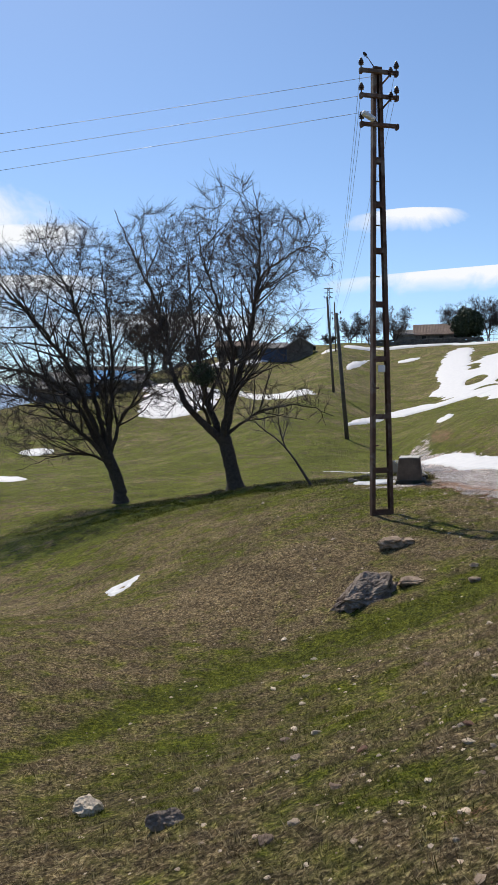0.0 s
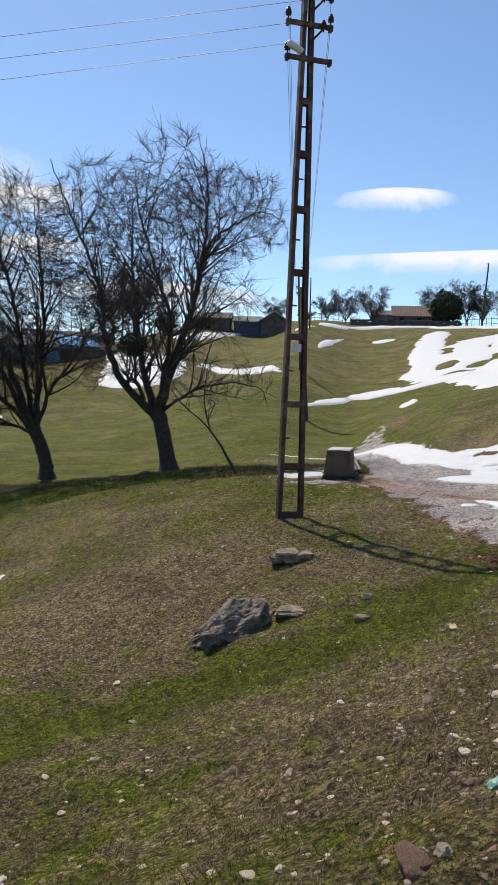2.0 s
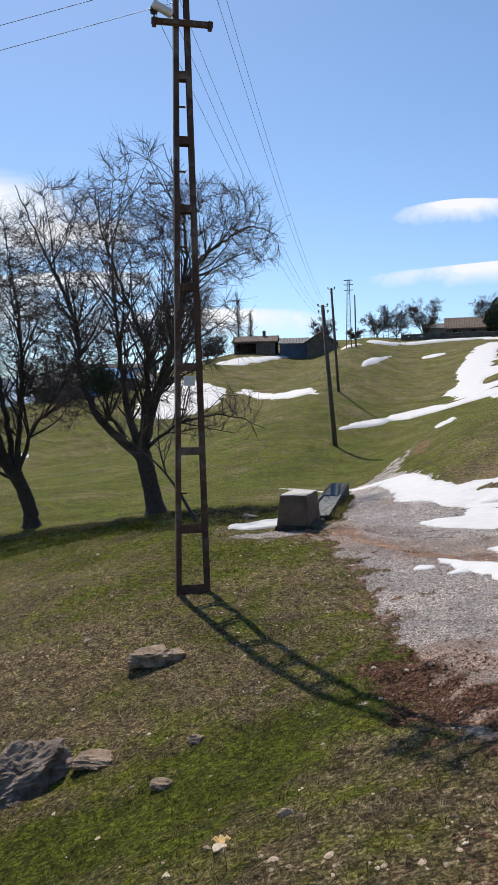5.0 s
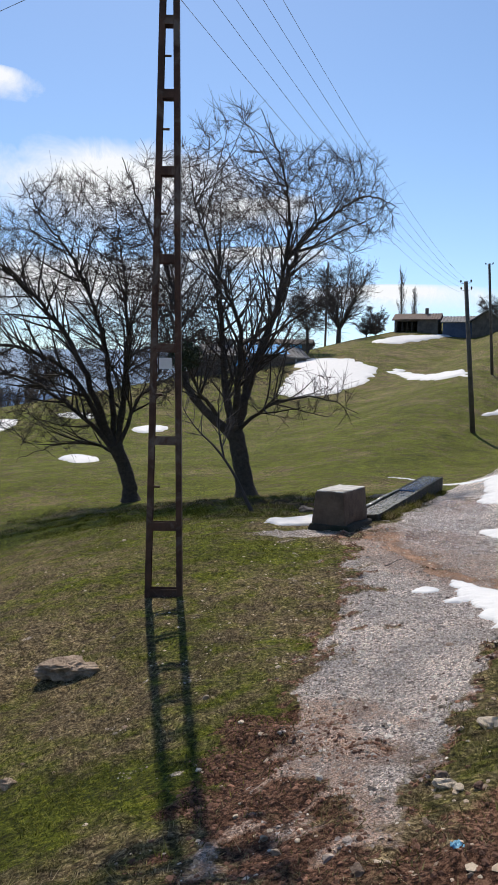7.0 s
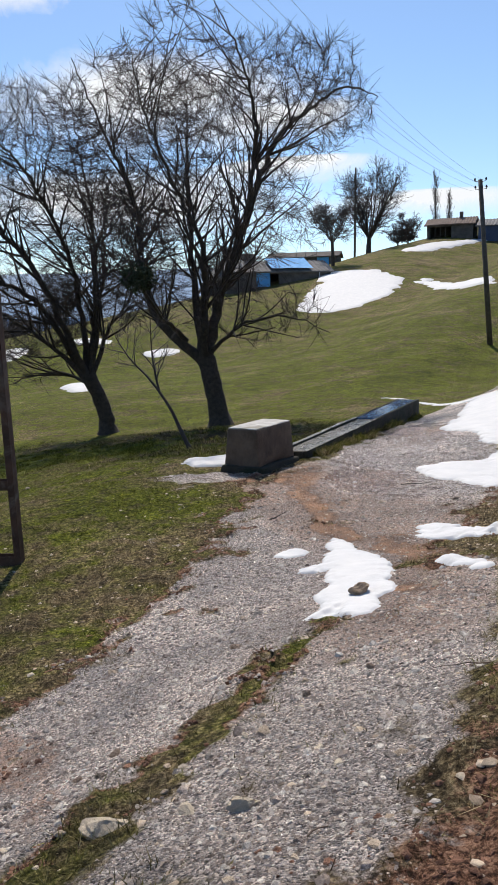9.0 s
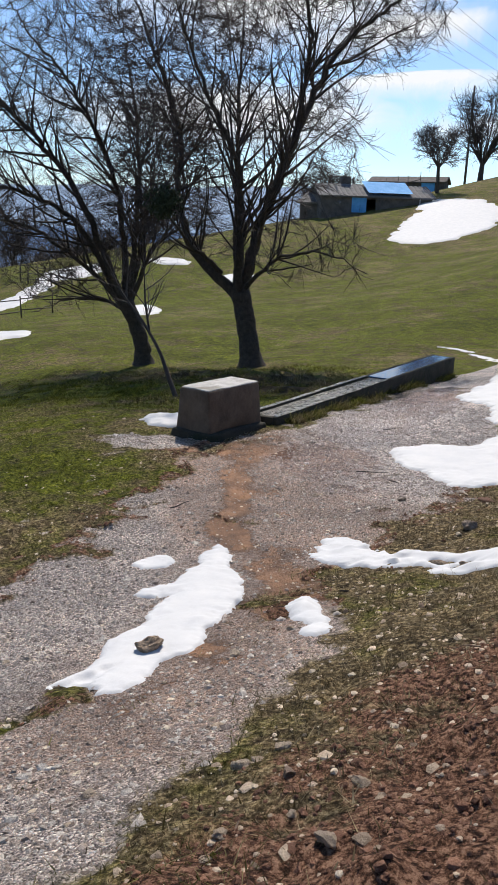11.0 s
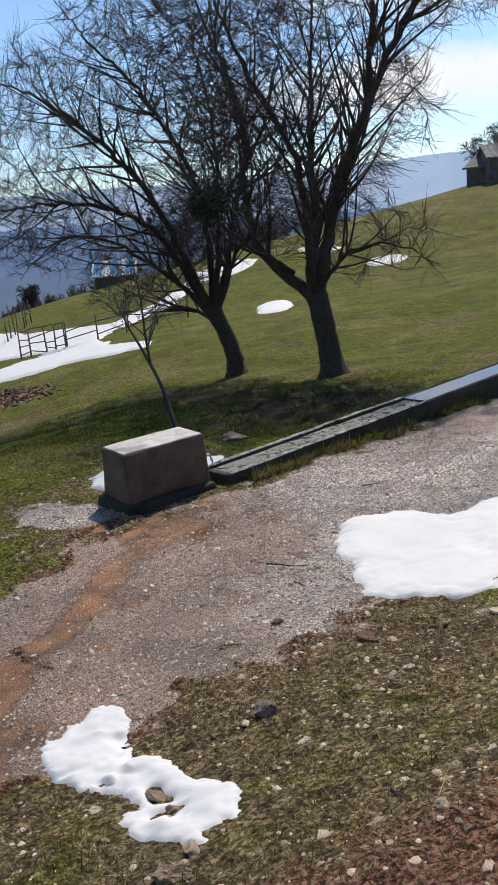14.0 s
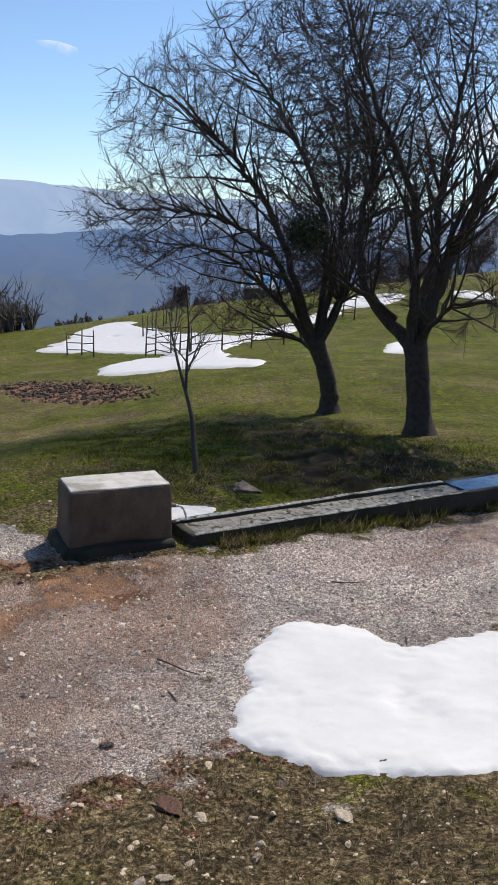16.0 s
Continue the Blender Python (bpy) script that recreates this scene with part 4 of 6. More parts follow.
def tapered(w, l, w2, l2, h, bevel, seed, cut=0.0):
    bm = bmesh.new()
    bmesh.ops.create_cube(bm, size=1.0)
    for v in bm.verts:
        k = v.co.z + 0.5
        v.co = Vector((v.co.x * (w2 + (w - w2) * k), v.co.y * (l2 + (l - l2) * k), k * h))
    bmesh.ops.bevel(bm, geom=bm.edges[:], offset=bevel, segments=2, affect="EDGES", profile=0.6)
    bmesh.ops.subdivide_edges(bm, edges=[e for e in bm.edges if e.calc_length() > 0.2], cuts=5, use_grid_fill=True)
    for v in bm.verts:
        if cut and v.co.x > 0 and v.co.z < 0.2:
            bite = max(0.0, 1 - ((v.co.y + 0.05) / 0.46) ** 2) ** 0.5
            v.co.x -= cut * bite * (1 - v.co.z / 0.2)
        n = noise.noise_vector(v.co * 4.0 + Vector((seed, 0, 0)))
        v.co += n * 0.011 + noise.noise_vector(v.co * 14.0) * 0.004
    return bm


# Dark sides and pale top carry backlit shade and sun in their colours.
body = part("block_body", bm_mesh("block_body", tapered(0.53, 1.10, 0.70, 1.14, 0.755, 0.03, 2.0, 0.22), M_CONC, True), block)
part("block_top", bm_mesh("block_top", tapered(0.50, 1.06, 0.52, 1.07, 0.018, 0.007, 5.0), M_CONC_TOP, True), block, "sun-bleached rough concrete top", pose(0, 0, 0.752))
# Added near-black foot standing in for wet base, undercut and cast shadow.
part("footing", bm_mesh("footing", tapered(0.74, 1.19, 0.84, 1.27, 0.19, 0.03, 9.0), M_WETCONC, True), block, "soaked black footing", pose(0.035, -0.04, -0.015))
part("spout", bm_mesh("spout", rod((-0.05, 0.5, 0.42), (-0.05, 0.72, 0.40), 0.024, None, 10), M_RUST), block, "short rusty water pipe")

stream = Tubes()
p = smooth_line([(-0.05, 0.72, 0.40), (-0.05, 0.80, 0.37), (-0.05, 0.85, 0.26), (-0.05, 0.87, 0.10)], 14)
stream.add(p, 0.014 + 0.006 * np.sin(np.arange(14) * 1.9), 7)
part("water_jet", stream.mesh("water_jet", M_JET), block, "thin bright jet of spring water")
TA, TB = Vector((0.66, 16.95, -0.405)), Vector((0.72, 24.75, -0.44))
trough = thing("water_trough", "long concrete watering trough full of dark water", "trough", (0, 0, 0))
along = (TB - TA).normalized()
ORG = Matrix.Translation(TA) @ Matrix(((along.y, along.x, 0, 0), (-along.x, along.y, 0, 0), (0, along.z, 1, 0), (0, 0, 0, 1)))
LEN, WID = (TB - TA).length, 0.56


def rough_box(size, at, seed, bevel=0.012):
    bm = box(size, at, bevel)
    bmesh.ops.subdivide_edges(bm, edges=[e for e in bm.edges if e.calc_length() > 0.8], cuts=24)
    for v in bm.verts:
        v.co += noise.noise_vector(Vector((v.co.x * 5 + seed, v.co.y * 2.2, v.co.z * 5))) * 0.014
    return bm


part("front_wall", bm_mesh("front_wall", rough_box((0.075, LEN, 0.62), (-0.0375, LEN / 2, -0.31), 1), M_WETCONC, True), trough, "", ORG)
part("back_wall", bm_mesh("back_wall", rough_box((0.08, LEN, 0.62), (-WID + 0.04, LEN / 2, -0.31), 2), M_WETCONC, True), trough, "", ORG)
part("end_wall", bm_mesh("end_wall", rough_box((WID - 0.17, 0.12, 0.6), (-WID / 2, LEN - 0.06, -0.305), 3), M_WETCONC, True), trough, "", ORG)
# Both rims are pale because reflected sky is put into their colour.
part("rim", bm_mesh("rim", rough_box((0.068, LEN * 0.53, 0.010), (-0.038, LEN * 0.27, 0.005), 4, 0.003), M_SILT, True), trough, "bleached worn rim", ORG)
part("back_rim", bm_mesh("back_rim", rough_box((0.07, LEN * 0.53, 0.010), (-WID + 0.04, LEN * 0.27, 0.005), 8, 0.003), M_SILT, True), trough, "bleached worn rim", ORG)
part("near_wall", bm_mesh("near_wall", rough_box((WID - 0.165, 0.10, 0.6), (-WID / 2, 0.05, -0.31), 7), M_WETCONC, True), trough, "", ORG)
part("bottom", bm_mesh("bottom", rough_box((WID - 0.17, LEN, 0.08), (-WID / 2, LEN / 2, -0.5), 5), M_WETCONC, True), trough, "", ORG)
part("water", bm_mesh("water", box((WID - 0.152, LEN * 0.45, 0.02), (-WID / 2 + 0.003, LEN * 0.765, -0.014)), M_WATER), trough, "still dark water reflecting the sky", ORG)
part("silt", bm_mesh("silt", rough_box((WID - 0.160, LEN * 0.54, 0.10), (-WID / 2, LEN * 0.283, -0.085), 6), M_SILT, True), trough, "mossy silt in the shallow end", ORG)

# ---- trees ----


def colonize(rng, seeds, blobs, count, step=0.22, reach=1.7, kill=0.30):
    """Branches that grow from seed points towards random places in the crown's blobs (x, y, z, rx, ry, rz)."""
    size = np.array([q[3] * q[4] * q[5] for q in blobs])
    pts = []
    for q, k in zip(blobs, (count * size / size.sum()).astype(int)):
        d = rng.normal(0, 1, (k, 3))
        d *= (rng.rand(k, 1) ** 0.38 + np.abs(rng.normal(0, 0.09, (k, 1)))) / np.linalg.norm(d, axis=1, keepdims=True)
        pts.append(d * np.array(q[3:]) + np.array(q[:3]))
    pts = np.concatenate(pts)
    pos, up = [np.array(p) for p in seeds], [-1] * len(seeds)
    way = [np.zeros(3)] * len(seeds)
    near_d, near_i = np.full(len(pts), 99.0), np.zeros(len(pts), int)
    fresh, kids = 0, {}
    for turn in range(80):
        new_p = np.array(pos[fresh:])
        d = np.linalg.norm(pts[:, None] - new_p[None], axis=2)
        k = d.argmin(axis=1)
        d = d[np.arange(len(pts)), k]
        closer = d < near_d
        near_d[closer], near_i[closer] = d[closer], k[closer] + fresh
        live = near_d > kill
        pts, near_d, near_i = pts[live], near_d[live], near_i[live]
        fresh = len(pos)
        want = near_d < reach
        if not want.any():
            break
        pull = {}
        for i, p in zip(near_i[want], pts[want]):
            v = p - pos[i]
            pull[i] = pull.get(i, 0) + v / np.linalg.norm(v)
        for i, v in pull.items():
            if kids.get(i, 0) > 1:
                continue
            kids[i] = kids.get(i, 0) + 1
            v = v / (np.linalg.norm(v) + 1e-9) + rng.normal(0, 0.13, 3) + (0, 0, 0.06)
            if up[i] >= 0:
                v = v + 0.5 * way[i]
            v /= np.linalg.norm(v)
            if up[i] < 0 and not way[i].any():
                way[i] = v
            pos.append(pos[i] + step * v)
            way.append(v)
            up.append(i)
        if len(pos) == fresh:
            break
    return np.array(pos), np.array(up), np.array(way)


def big_tree(name, label, base, trunk, limbs, blobs, girth, seed, count):
    """A trunk, its great limbs (girth and course) and a crown that fills the blobs."""
    rng = np.random.RandomState(seed)
    root = thing(name, label, "tree", base)
    line = smooth_line(trunk, 18)
    tb = Tubes()
    rad = np.linspace(girth, girth * 0.86, 18)
    rad[:5] *= (1.65, 1.38, 1.18, 1.08, 1.03)
    rad[-3:] *= (1.04, 1.10, 1.06)
    line[2:-1] += rng.normal(0, 0.012, (15, 3))
    tb.add(line, rad * (1 + rng.normal(0, 0.02, 18)), 16)
    part("trunk", tb.mesh("trunk", M_BARK), root)
    seeds, thick = [], []
    branches, crown = Tubes(), Tubes()
    for r0, *pts in limbs:
        k = int(4 * sum(math.dist(p, q) for p, q in zip(pts, pts[1:])))
        line = smooth_line(pts, k)
        line[2:] += rng.normal(0, 0.028, (k - 2, 3))
        r = np.maximum(r0 * (1 - 0.93 * np.linspace(0, 1, k) ** 0.62), 0.012)
        t = Tubes()
        t.add(line, r, 9)
        part("limb", t.mesh("limb", M_BARK), root)
        seeds += list(line[k // 6:])
        thick += list(r[k // 6:])
        want = int(k * 0.8)
        for i in range(want * 4):
            s = rng.randint(k // 7, k - 1)
            t = line[s + 1] - line[s]
            t = t / np.linalg.norm(t)
            side = np.cross(t, rng.normal(0, 1, 3))
            lean = rng.uniform(0.55, 1.0)
            way = t * math.cos(lean) + side / np.linalg.norm(side) * math.sin(lean)
            ln = rng.uniform(1.2, 3.1)
            p = shoot(rng, line[s], way, ln, 0.035, 0.085, 9)
            if not any(sum(((p[-1][c] - q[c]) / q[c + 3]) ** 2 for c in range(3)) < 1.0 for q in blobs):
                continue
            top_r = min(0.6 * r[s], 0.012 + 0.013 * ln)
            side_r = np.linspace(top_r, 0.009, 9)
            branches.add(p, side_r, 6)
            seeds += list(p[1:])
            thick += list(side_r[1:])
            want -= 1
            if not want:
                break
    pos, up, way = colonize(rng, seeds, blobs, count)
    n, m = len(pos), len(seeds)
    mass, kids = np.zeros(n), [[] for _ in range(n)]
    for i in range(n - 1, m - 1, -1):
        mass[i] = max(mass[i], 0.0075 ** 2.2)
        mass[up[i]] += mass[i]
        kids[up[i]].append(i)
    rad = np.minimum(mass ** (1 / 2.2), 0.075)
    rad[:m] = thick
    rad[m:] = np.minimum(rad[m:], 0.8 * rad[up[m:]])
    rad = np.maximum(rad, 0.0055)
    pos[m:] += rng.normal(0, 0.018, (n - m, 3))
    heads = [(i, k) for i in range(m) for k in kids[i]]
    while heads:
        a, k = heads.pop()
        chain = [a, k]
        while kids[k]:
            order = sorted(kids[k], key=lambda q: -rad[q])
            heads += [(k, q) for q in order[1:]]
            k = order[0]
            chain.append(k)
        r = rad[chain].copy()
        r[0] = r[1]
        branches.add(pos[chain], r, 5 if r[1] > 0.02 else 4)
    thin = np.where(rad[m:] < 0.022)[0] + m
    tips = np.array([i for i in thin if not kids[i]])
    for nodes, spread, length, each, lift in ((thin, 0.95, 0.50, 3, 0.03), (thin, 0.60, 0.42, 2, 0.06), (tips, 0.5, 0.80, 2, 0.05)):
        at = np.repeat(nodes, each)
        q = len(at)
        d = way[at] * math.cos(spread) + rng.normal(0, 0.6 * math.sin(spread), (q, 3)) + (0, 0, lift)
        p = [pos[at] - way[at] * (rng.rand(q, 1) * 0.2)]
        for i in range(3):
            d = d + rng.normal(0, 0.085, (q, 3)) + (0, 0, lift)
            d = d / np.linalg.norm(d, axis=1, keepdims=True)
            p.append(p[-1] + d * (length * rng.uniform(0.45, 1.35, (q, 1)) / 3))
        crown.add_many(np.stack(p, axis=1), np.linspace(0.0056, 0.0036, 4), 3)
    tagged(part("branchwork", branches.mesh("branchwork", M_BRANCH), root), kind="stuff")
    tagged(part("crown", crown.mesh("crown", M_TWIG), root, "dense tangle of bare twigs"), kind="stuff")
    return root


T2 = (-5.95, 26.7, top(-5.95, 26.7) - 0.12)
LIMBS_A = [
    (0.21, (-0.45, 0, 2.1), (-0.15, 0.4, 4.0), (0.5, 0.8, 6.0), (0.75, 1.9, 7.9), (0.9, 3.0, 9.2), (1.8, 3.4, 10.0), (2.9, 3.8, 10.6), (3.8, 4.2, 10.3)),
    (0.10, (0.6, 1.1, 6.7), (1.0, 0.9, 9.2), (1.2, -0.6, 10.8), (1.05, -2.0, 12.0)),
    (0.19, (-0.6, 0.1, 2.1), (-1.4, 1.2, 4.2), (-1.75, 1.6, 6.0), (-2.2, 2.4, 8.8), (-2.3, 2.7, 11.2)),
    (0.19, (-0.5, 0, 2.1), (-1.7, -0.6, 3.4), (-2.5, -0.3, 5.0), (-2.8, 0.2, 6.6), (-3.4, 0.1, 8.3), (-4.1, 0, 9.9), (-4.7, -0.2, 11.6)),
    (0.15, (-0.5, -0.1, 2.2), (-0.1, -0.6, 4.2), (0.1, -1.2, 5.7), (-0.3, -2.0, 7.4), (-0.8, -2.5, 9.2), (-1.0, -2.7, 10.7)),
    (0.09, (-0.2, 0.3, 3.4), (0.7, -0.3, 5.0), (1.7, -0.6, 6.2), (2.7, -0.8, 7.2)),
    (0.08, (-0.3, 0, 2.4), (0.9, -0.5, 3.2), (2.1, -0.9, 3.5), (3.2, -1.1, 3.4), (4.0, -1.1, 3.0)),
    (0.09, (-1.0, -0.25, 2.8), (-1.0, -1.5, 3.5), (-0.8, -2.9, 4.3), (-0.9, -3.6, 5.4), (-1.3, -4.0, 6.8)),
    (0.09, (-1.2, 1.0, 3.8), (-0.7, 2.2, 5.6), (-0.4, 2.8, 7.6), (-0.2, 2.8, 9.8)),
]
BLOBS_A = [(1.6, 2.4, 10.1, 2.3, 2.8, 1.8), (-2.9, 0.3, 8.6, 2.2, 2.8, 3.0), (-0.7, 0.1, 7.4, 2.6, 3.0, 3.6), (1.9, -0.5, 6.3, 1.5, 1.6, 1.4), (1.7, -0.8, 3.5, 2.2, 1.3, 0.8), (-2.1, -1.1, 4.4, 1.4, 1.5, 1.2), (0.2, -2.0, 10.2, 1.8, 1.5, 1.9), (-1.0, -3.0, 5.4, 1.5, 1.2, 1.8)]
TREE_A = big_tree("willow_tree", "large leafless willow with a leaning trunk and dense twigs", T2, [(0, 0, 0), (-0.12, 0.0, 0.8), (-0.3, 0.0, 1.6), (-0.47, 0, 2.25)], LIMBS_A, BLOBS_A, 0.31, 5, 4700)

T1 = (-11.1, 27.95, top(-11.1, 27.95) - 0.12)
LIMBS_B = [
    (0.12, (-0.5, -0.4, 2.0), (-1.3, -1.0, 3.1), (-2.6, -1.9, 4.3), (-4.1, -2.7, 4.8), (-5.3, -3.3, 4.3), (-6.2, -3.7, 3.6)),
    (0.13, (-0.55, -0.4, 2.1), (-1.7, -1.3, 4.7), (-3.0, -2.4, 5.6), (-4.4, -3.7, 5.8), (-5.6, -4.7, 5.8), (-6.4, -5.3, 6.3)),
    (0.15, (-0.5, -0.35, 2.1), (-1.5, -1.3, 5.4), (-2.4, -2.3, 7.3), (-3.2, -3.4, 8.5), (-3.7, -4.5, 9.1), (-4.3, -5.4, 9.6)),
    (0.14, (-0.5, -0.3, 2.1), (-1.3, 0.3, 5.6), (-1.4, -1.3, 8.4), (-1.9, -2.7, 10.0), (-2.2, -3.6, 11.2)),
    (0.11, (-0.4, -0.25, 2.1), (0.0, 0.3, 3.7), (0.8, 0.8, 5.0), (1.6, 1.0, 6.6), (1.9, 1.0, 8.0)),
    (0.13, (-0.5, -0.2, 2.1), (-0.9, 1.2, 4.5), (-1.3, 2.2, 6.8), (-1.6, 2.8, 9.0)),
    (0.08, (-0.55, -0.4, 1.95), (-1.5, -0.7, 2.3), (-2.8, -0.9, 2.1), (-4.2, -1.0, 1.6)),
    (0.13, (-0.45, -0.3, 2.1), (-0.3, 0.1, 5.0), (-0.4, 0.3, 7.5), (-0.6, 0.0, 10.0), (-0.7, -0.1, 11.2)),
]
BLOBS_B = [(-1.7, -1.1, 9.0, 2.4, 2.8, 2.8), (-3.6, -3.1, 8.2, 2.3, 2.6, 2.0), (-4.3, -3.5, 5.4, 2.9, 2.6, 1.6), (0.4, 0.6, 6.2, 2.0, 2.1, 2.4), (-1.2, 1.6, 7.0, 2.0, 1.9, 2.4), (-2.5, -1.3, 3.3, 2.3, 1.7, 1.4), (-1.2, -0.4, 5.0, 2.2, 2.2, 1.8), (-2.2, -1.2, 4.4, 2.2, 2.0, 1.5)]
big_tree("willow_tree", "large leafless willow with wide low limbs beside the other", T1, [(0, 0, 0), (-0.06, -0.04, 0.8), (-0.24, -0.16, 1.5), (-0.5, -0.33, 2.2)], LIMBS_B, BLOBS_B, 0.28, 8, 6000)

rng = np.random.RandomState(15)
lv, lf = [], []
for i in range(2600):
    d = rng.normal(0, 1, 3)
    d *= rng.rand() ** 0.5 / np.linalg.norm(d)
    c = np.array([d[0] * 0.52, d[1] * 0.5, d[2] * 0.44]) + (-0.75, -3.2, 4.65)
    a, b = rng.normal(0, 0.03, 3), rng.normal(0, 0.014, 3)
    k = len(lv)
    lv += [c - a, c + b, c + a, c - b]
    lf.append((k, k + 1, k + 2, k + 3))
tagged(part("mistletoe", mesh_from("mistletoe", lv, lf, M_LEAF, False), TREE_A, "round dark green clump of mistletoe"), kind="stuff")

SP = (-2.6, 18.75, top(-2.6, 18.75) - 0.05)
rng = np.random.RandomState(4)
sap = thing("sapling", "thin bare crooked sapling behind the concrete block", "sapling", SP)
t, tw = Tubes(), Tubes()
line = smooth_line([(0, 0, 0), (-0.3, 0.1, 0.45), (-0.55, 0.17, 0.85), (-1.0, 0.2, 1.4), (-1.6, 0.35, 1.85), (-2.0, 0.45, 2.3)], 12)
t.add(line, np.linspace(0.05, 0.009, 12), 7)
TWIGGY = [(10, 0.8, 0.8, 0.05, 0.15, 5, 4), (6, 0.4, 0.7, 0.04, 0.15, 4, 3)]
ramify(rng, [tw], line[5:], 0.03, 0.012, 0, TWIGGY, 0.004)
line = smooth_line([(-0.8, 0.19, 1.15), (-0.97, 0.28, 1.7), (-1.03, 0.32, 2.2), (-0.95, 0.2, 2.9)], 10)
t.add(line, np.linspace(0.028, 0.006, 10), 6)
ramify(rng, [tw], line, 0.03, 0.008, 0, TWIGGY, 0.004)
part("trunk", t.mesh("trunk", M_BRANCH), sap)
tagged(part("crown", tw.mesh("crown", M_FARTWIG), sap), kind="stuff")


def small_tree(name, label, base, h, spread, seed, girth=0.16, fork=0.25, lean=0.0, mat=None, count=7, fine=4, cat="tree", reach=0.26):
    rng = np.random.RandomState(seed)
    root = thing(name, label, cat, (base[0], base[1], base[2] - 0.1))
    t, tw = Tubes(), Tubes()
    line = shoot(rng, (0, 0, 0), (lean, 0, 1), h * fork, 0.05, 0.04, 6)
    t.add(line, np.linspace(girth, girth * 0.7, 6), 8)
    for i in range(count):
        a = 6.283 * (i + rng.uniform(-0.3, 0.3)) / count
        start = line[-1] * rng.uniform(0.75, 1.0)
        p = shoot(rng, start, (spread * math.cos(a), spread * math.sin(a), 1.0), h * (1 - fork) * rng.uniform(0.75, 1.0), 0.06, 0.09, 9)
        t.add(p, np.linspace(girth * 0.33, max(0.02, girth * 0.08), 9), 5)
        ramify(rng, [tw], p, girth * 0.4, girth * 0.06, 0, [(9, h * reach, 0.7, 0.06, 0.14, 5, 3), (6, h * reach * 0.55, 0.8, 0.05, 0.15, 4, 3), (fine, h * reach * 0.28, 0.8, 0.03, 0.15, 3, 3)], 0.0155)
    part("trunk", t.mesh("trunk", M_BARK), root)
    tagged(part("crown", tw.mesh("crown", M_TWIG), root), kind="stuff")
    return root


def on_ground(x, y):
    return (x, y, top(x, y))

# ---- posts and mast ----


def wooden_post(label, base, tip, r, cups):
    root = thing("utility_post", label, "post", base)
    b = Vector(tip) - Vector(base)
    part("shaft", bm_mesh("shaft", rod((0, 0, -0.4), b, r, r * 0.72, 10), M_POST, True), root)
    for i in range(cups):
        s = 1 if i % 2 else -1
        at = b * (0.985 - 0.045 * (i // 2))
        a = part("bracket", bm_mesh("bracket", rod(at, at + Vector((s * 0.28, 0, 0.05)), 0.014, None, 6), M_RUST), root)
        part("insulator", INSULATOR, a, "", Matrix.Translation(at + Vector((s * 0.28, 0, 0.02))))
    return root


wooden_post("tall weathered wooden post with insulators, leaning slightly", on_ground(-1.15, 49.1), (-1.8, 48.6, 8.1), 0.15, 4)
wooden_post("weathered wooden post on the slope above the other", on_ground(-2.1, 70.0), (-2.6, 69.4, 12.2), 0.13, 2)
wooden_post("dark wooden post beside the bare beech", on_ground(-30.2, 117.0), (-30.0, 117.0, 20.5), 0.17, 0)
wooden_post("dark wooden post on the crest", on_ground(24.6, 126.0), (25.2, 126.0, 22.3), 0.16, 1)
wooden_post("slender wooden post on the crest near the mast", on_ground(-1.9, 108.0), (-2.0, 108.0, 17.0), 0.11, 0)
m0 = on_ground(-2.8, 107.5)
mast = thing("steel_mast", "distant grey lattice mast with short crossarms", "mast", m0)
for sx, sy in ((-1, -1), (1, -1), (1, 1), (-1, 1)):
    part("leg", bm_mesh("leg", rod((sx * 0.35, sy * 0.35, -0.3), (sx * 0.14, sy * 0.14, 9.0), 0.035, None, 5), M_POST), mast)
for i in range(12):
    z, w = 0.4 + i * 0.72, 0.35 - 0.21 * (0.4 + i * 0.72) / 9
    part("lacing", bm_mesh("lacing", rod((-w, -w, z), (w, -w, z + 0.7), 0.02, None, 4), M_POST), mast)
    part("lacing", bm_mesh("lacing", rod((w, w, z), (-w, w, z + 0.7), 0.02, None, 4), M_POST), mast)
for z in (7.6, 8.3, 8.9):
    part("crossarm", bm_mesh("crossarm", box((1.2, 0.09, 0.09), (0, 0, z)), M_POST), mast)

# ---- buildings ----


def gable_roof(name, w, d, z, rise, over, thick, mat, parent, label="", courses=0):
    """Two sloping slabs over a w x d plan, with its ridge along x."""
    made = []
    for s in (-1, 1):
        run = d / 2 + over
        ang = math.atan2(rise, d / 2)
        ln = run / math.cos(ang)
        seg = max(2, courses * 4)
        bm = bmesh.new()
        bmesh.ops.create_grid(bm, x_segments=seg, y_segments=6, size=0.5)
        for v in bm.verts:
            wave = abs(math.sin(v.co.x * math.pi * courses)) * 0.07 if courses else 0.0
            v.co = Vector((v.co.x * (w + 2 * over), v.co.y * ln, thick / 2 + wave + 0.05 * noise.noise(Vector((v.co.x * 3, v.co.y * 3, w)))))
        low = bmesh.ops.extrude_face_region(bm, geom=bm.faces[:])
        for v in low["geom"]:
            if isinstance(v, bmesh.types.BMVert):
                v.co.z = -thick / 2
        bmesh.ops.recalc_face_normals(bm, faces=bm.faces)
        m = pose(0, s * run / 2, z + rise - run / 2 * math.tan(ang), math.degrees(-s * ang), 0, 0)
        made.append(part(name, bm_mesh(name, bm, mat), parent, label, m))
    return made


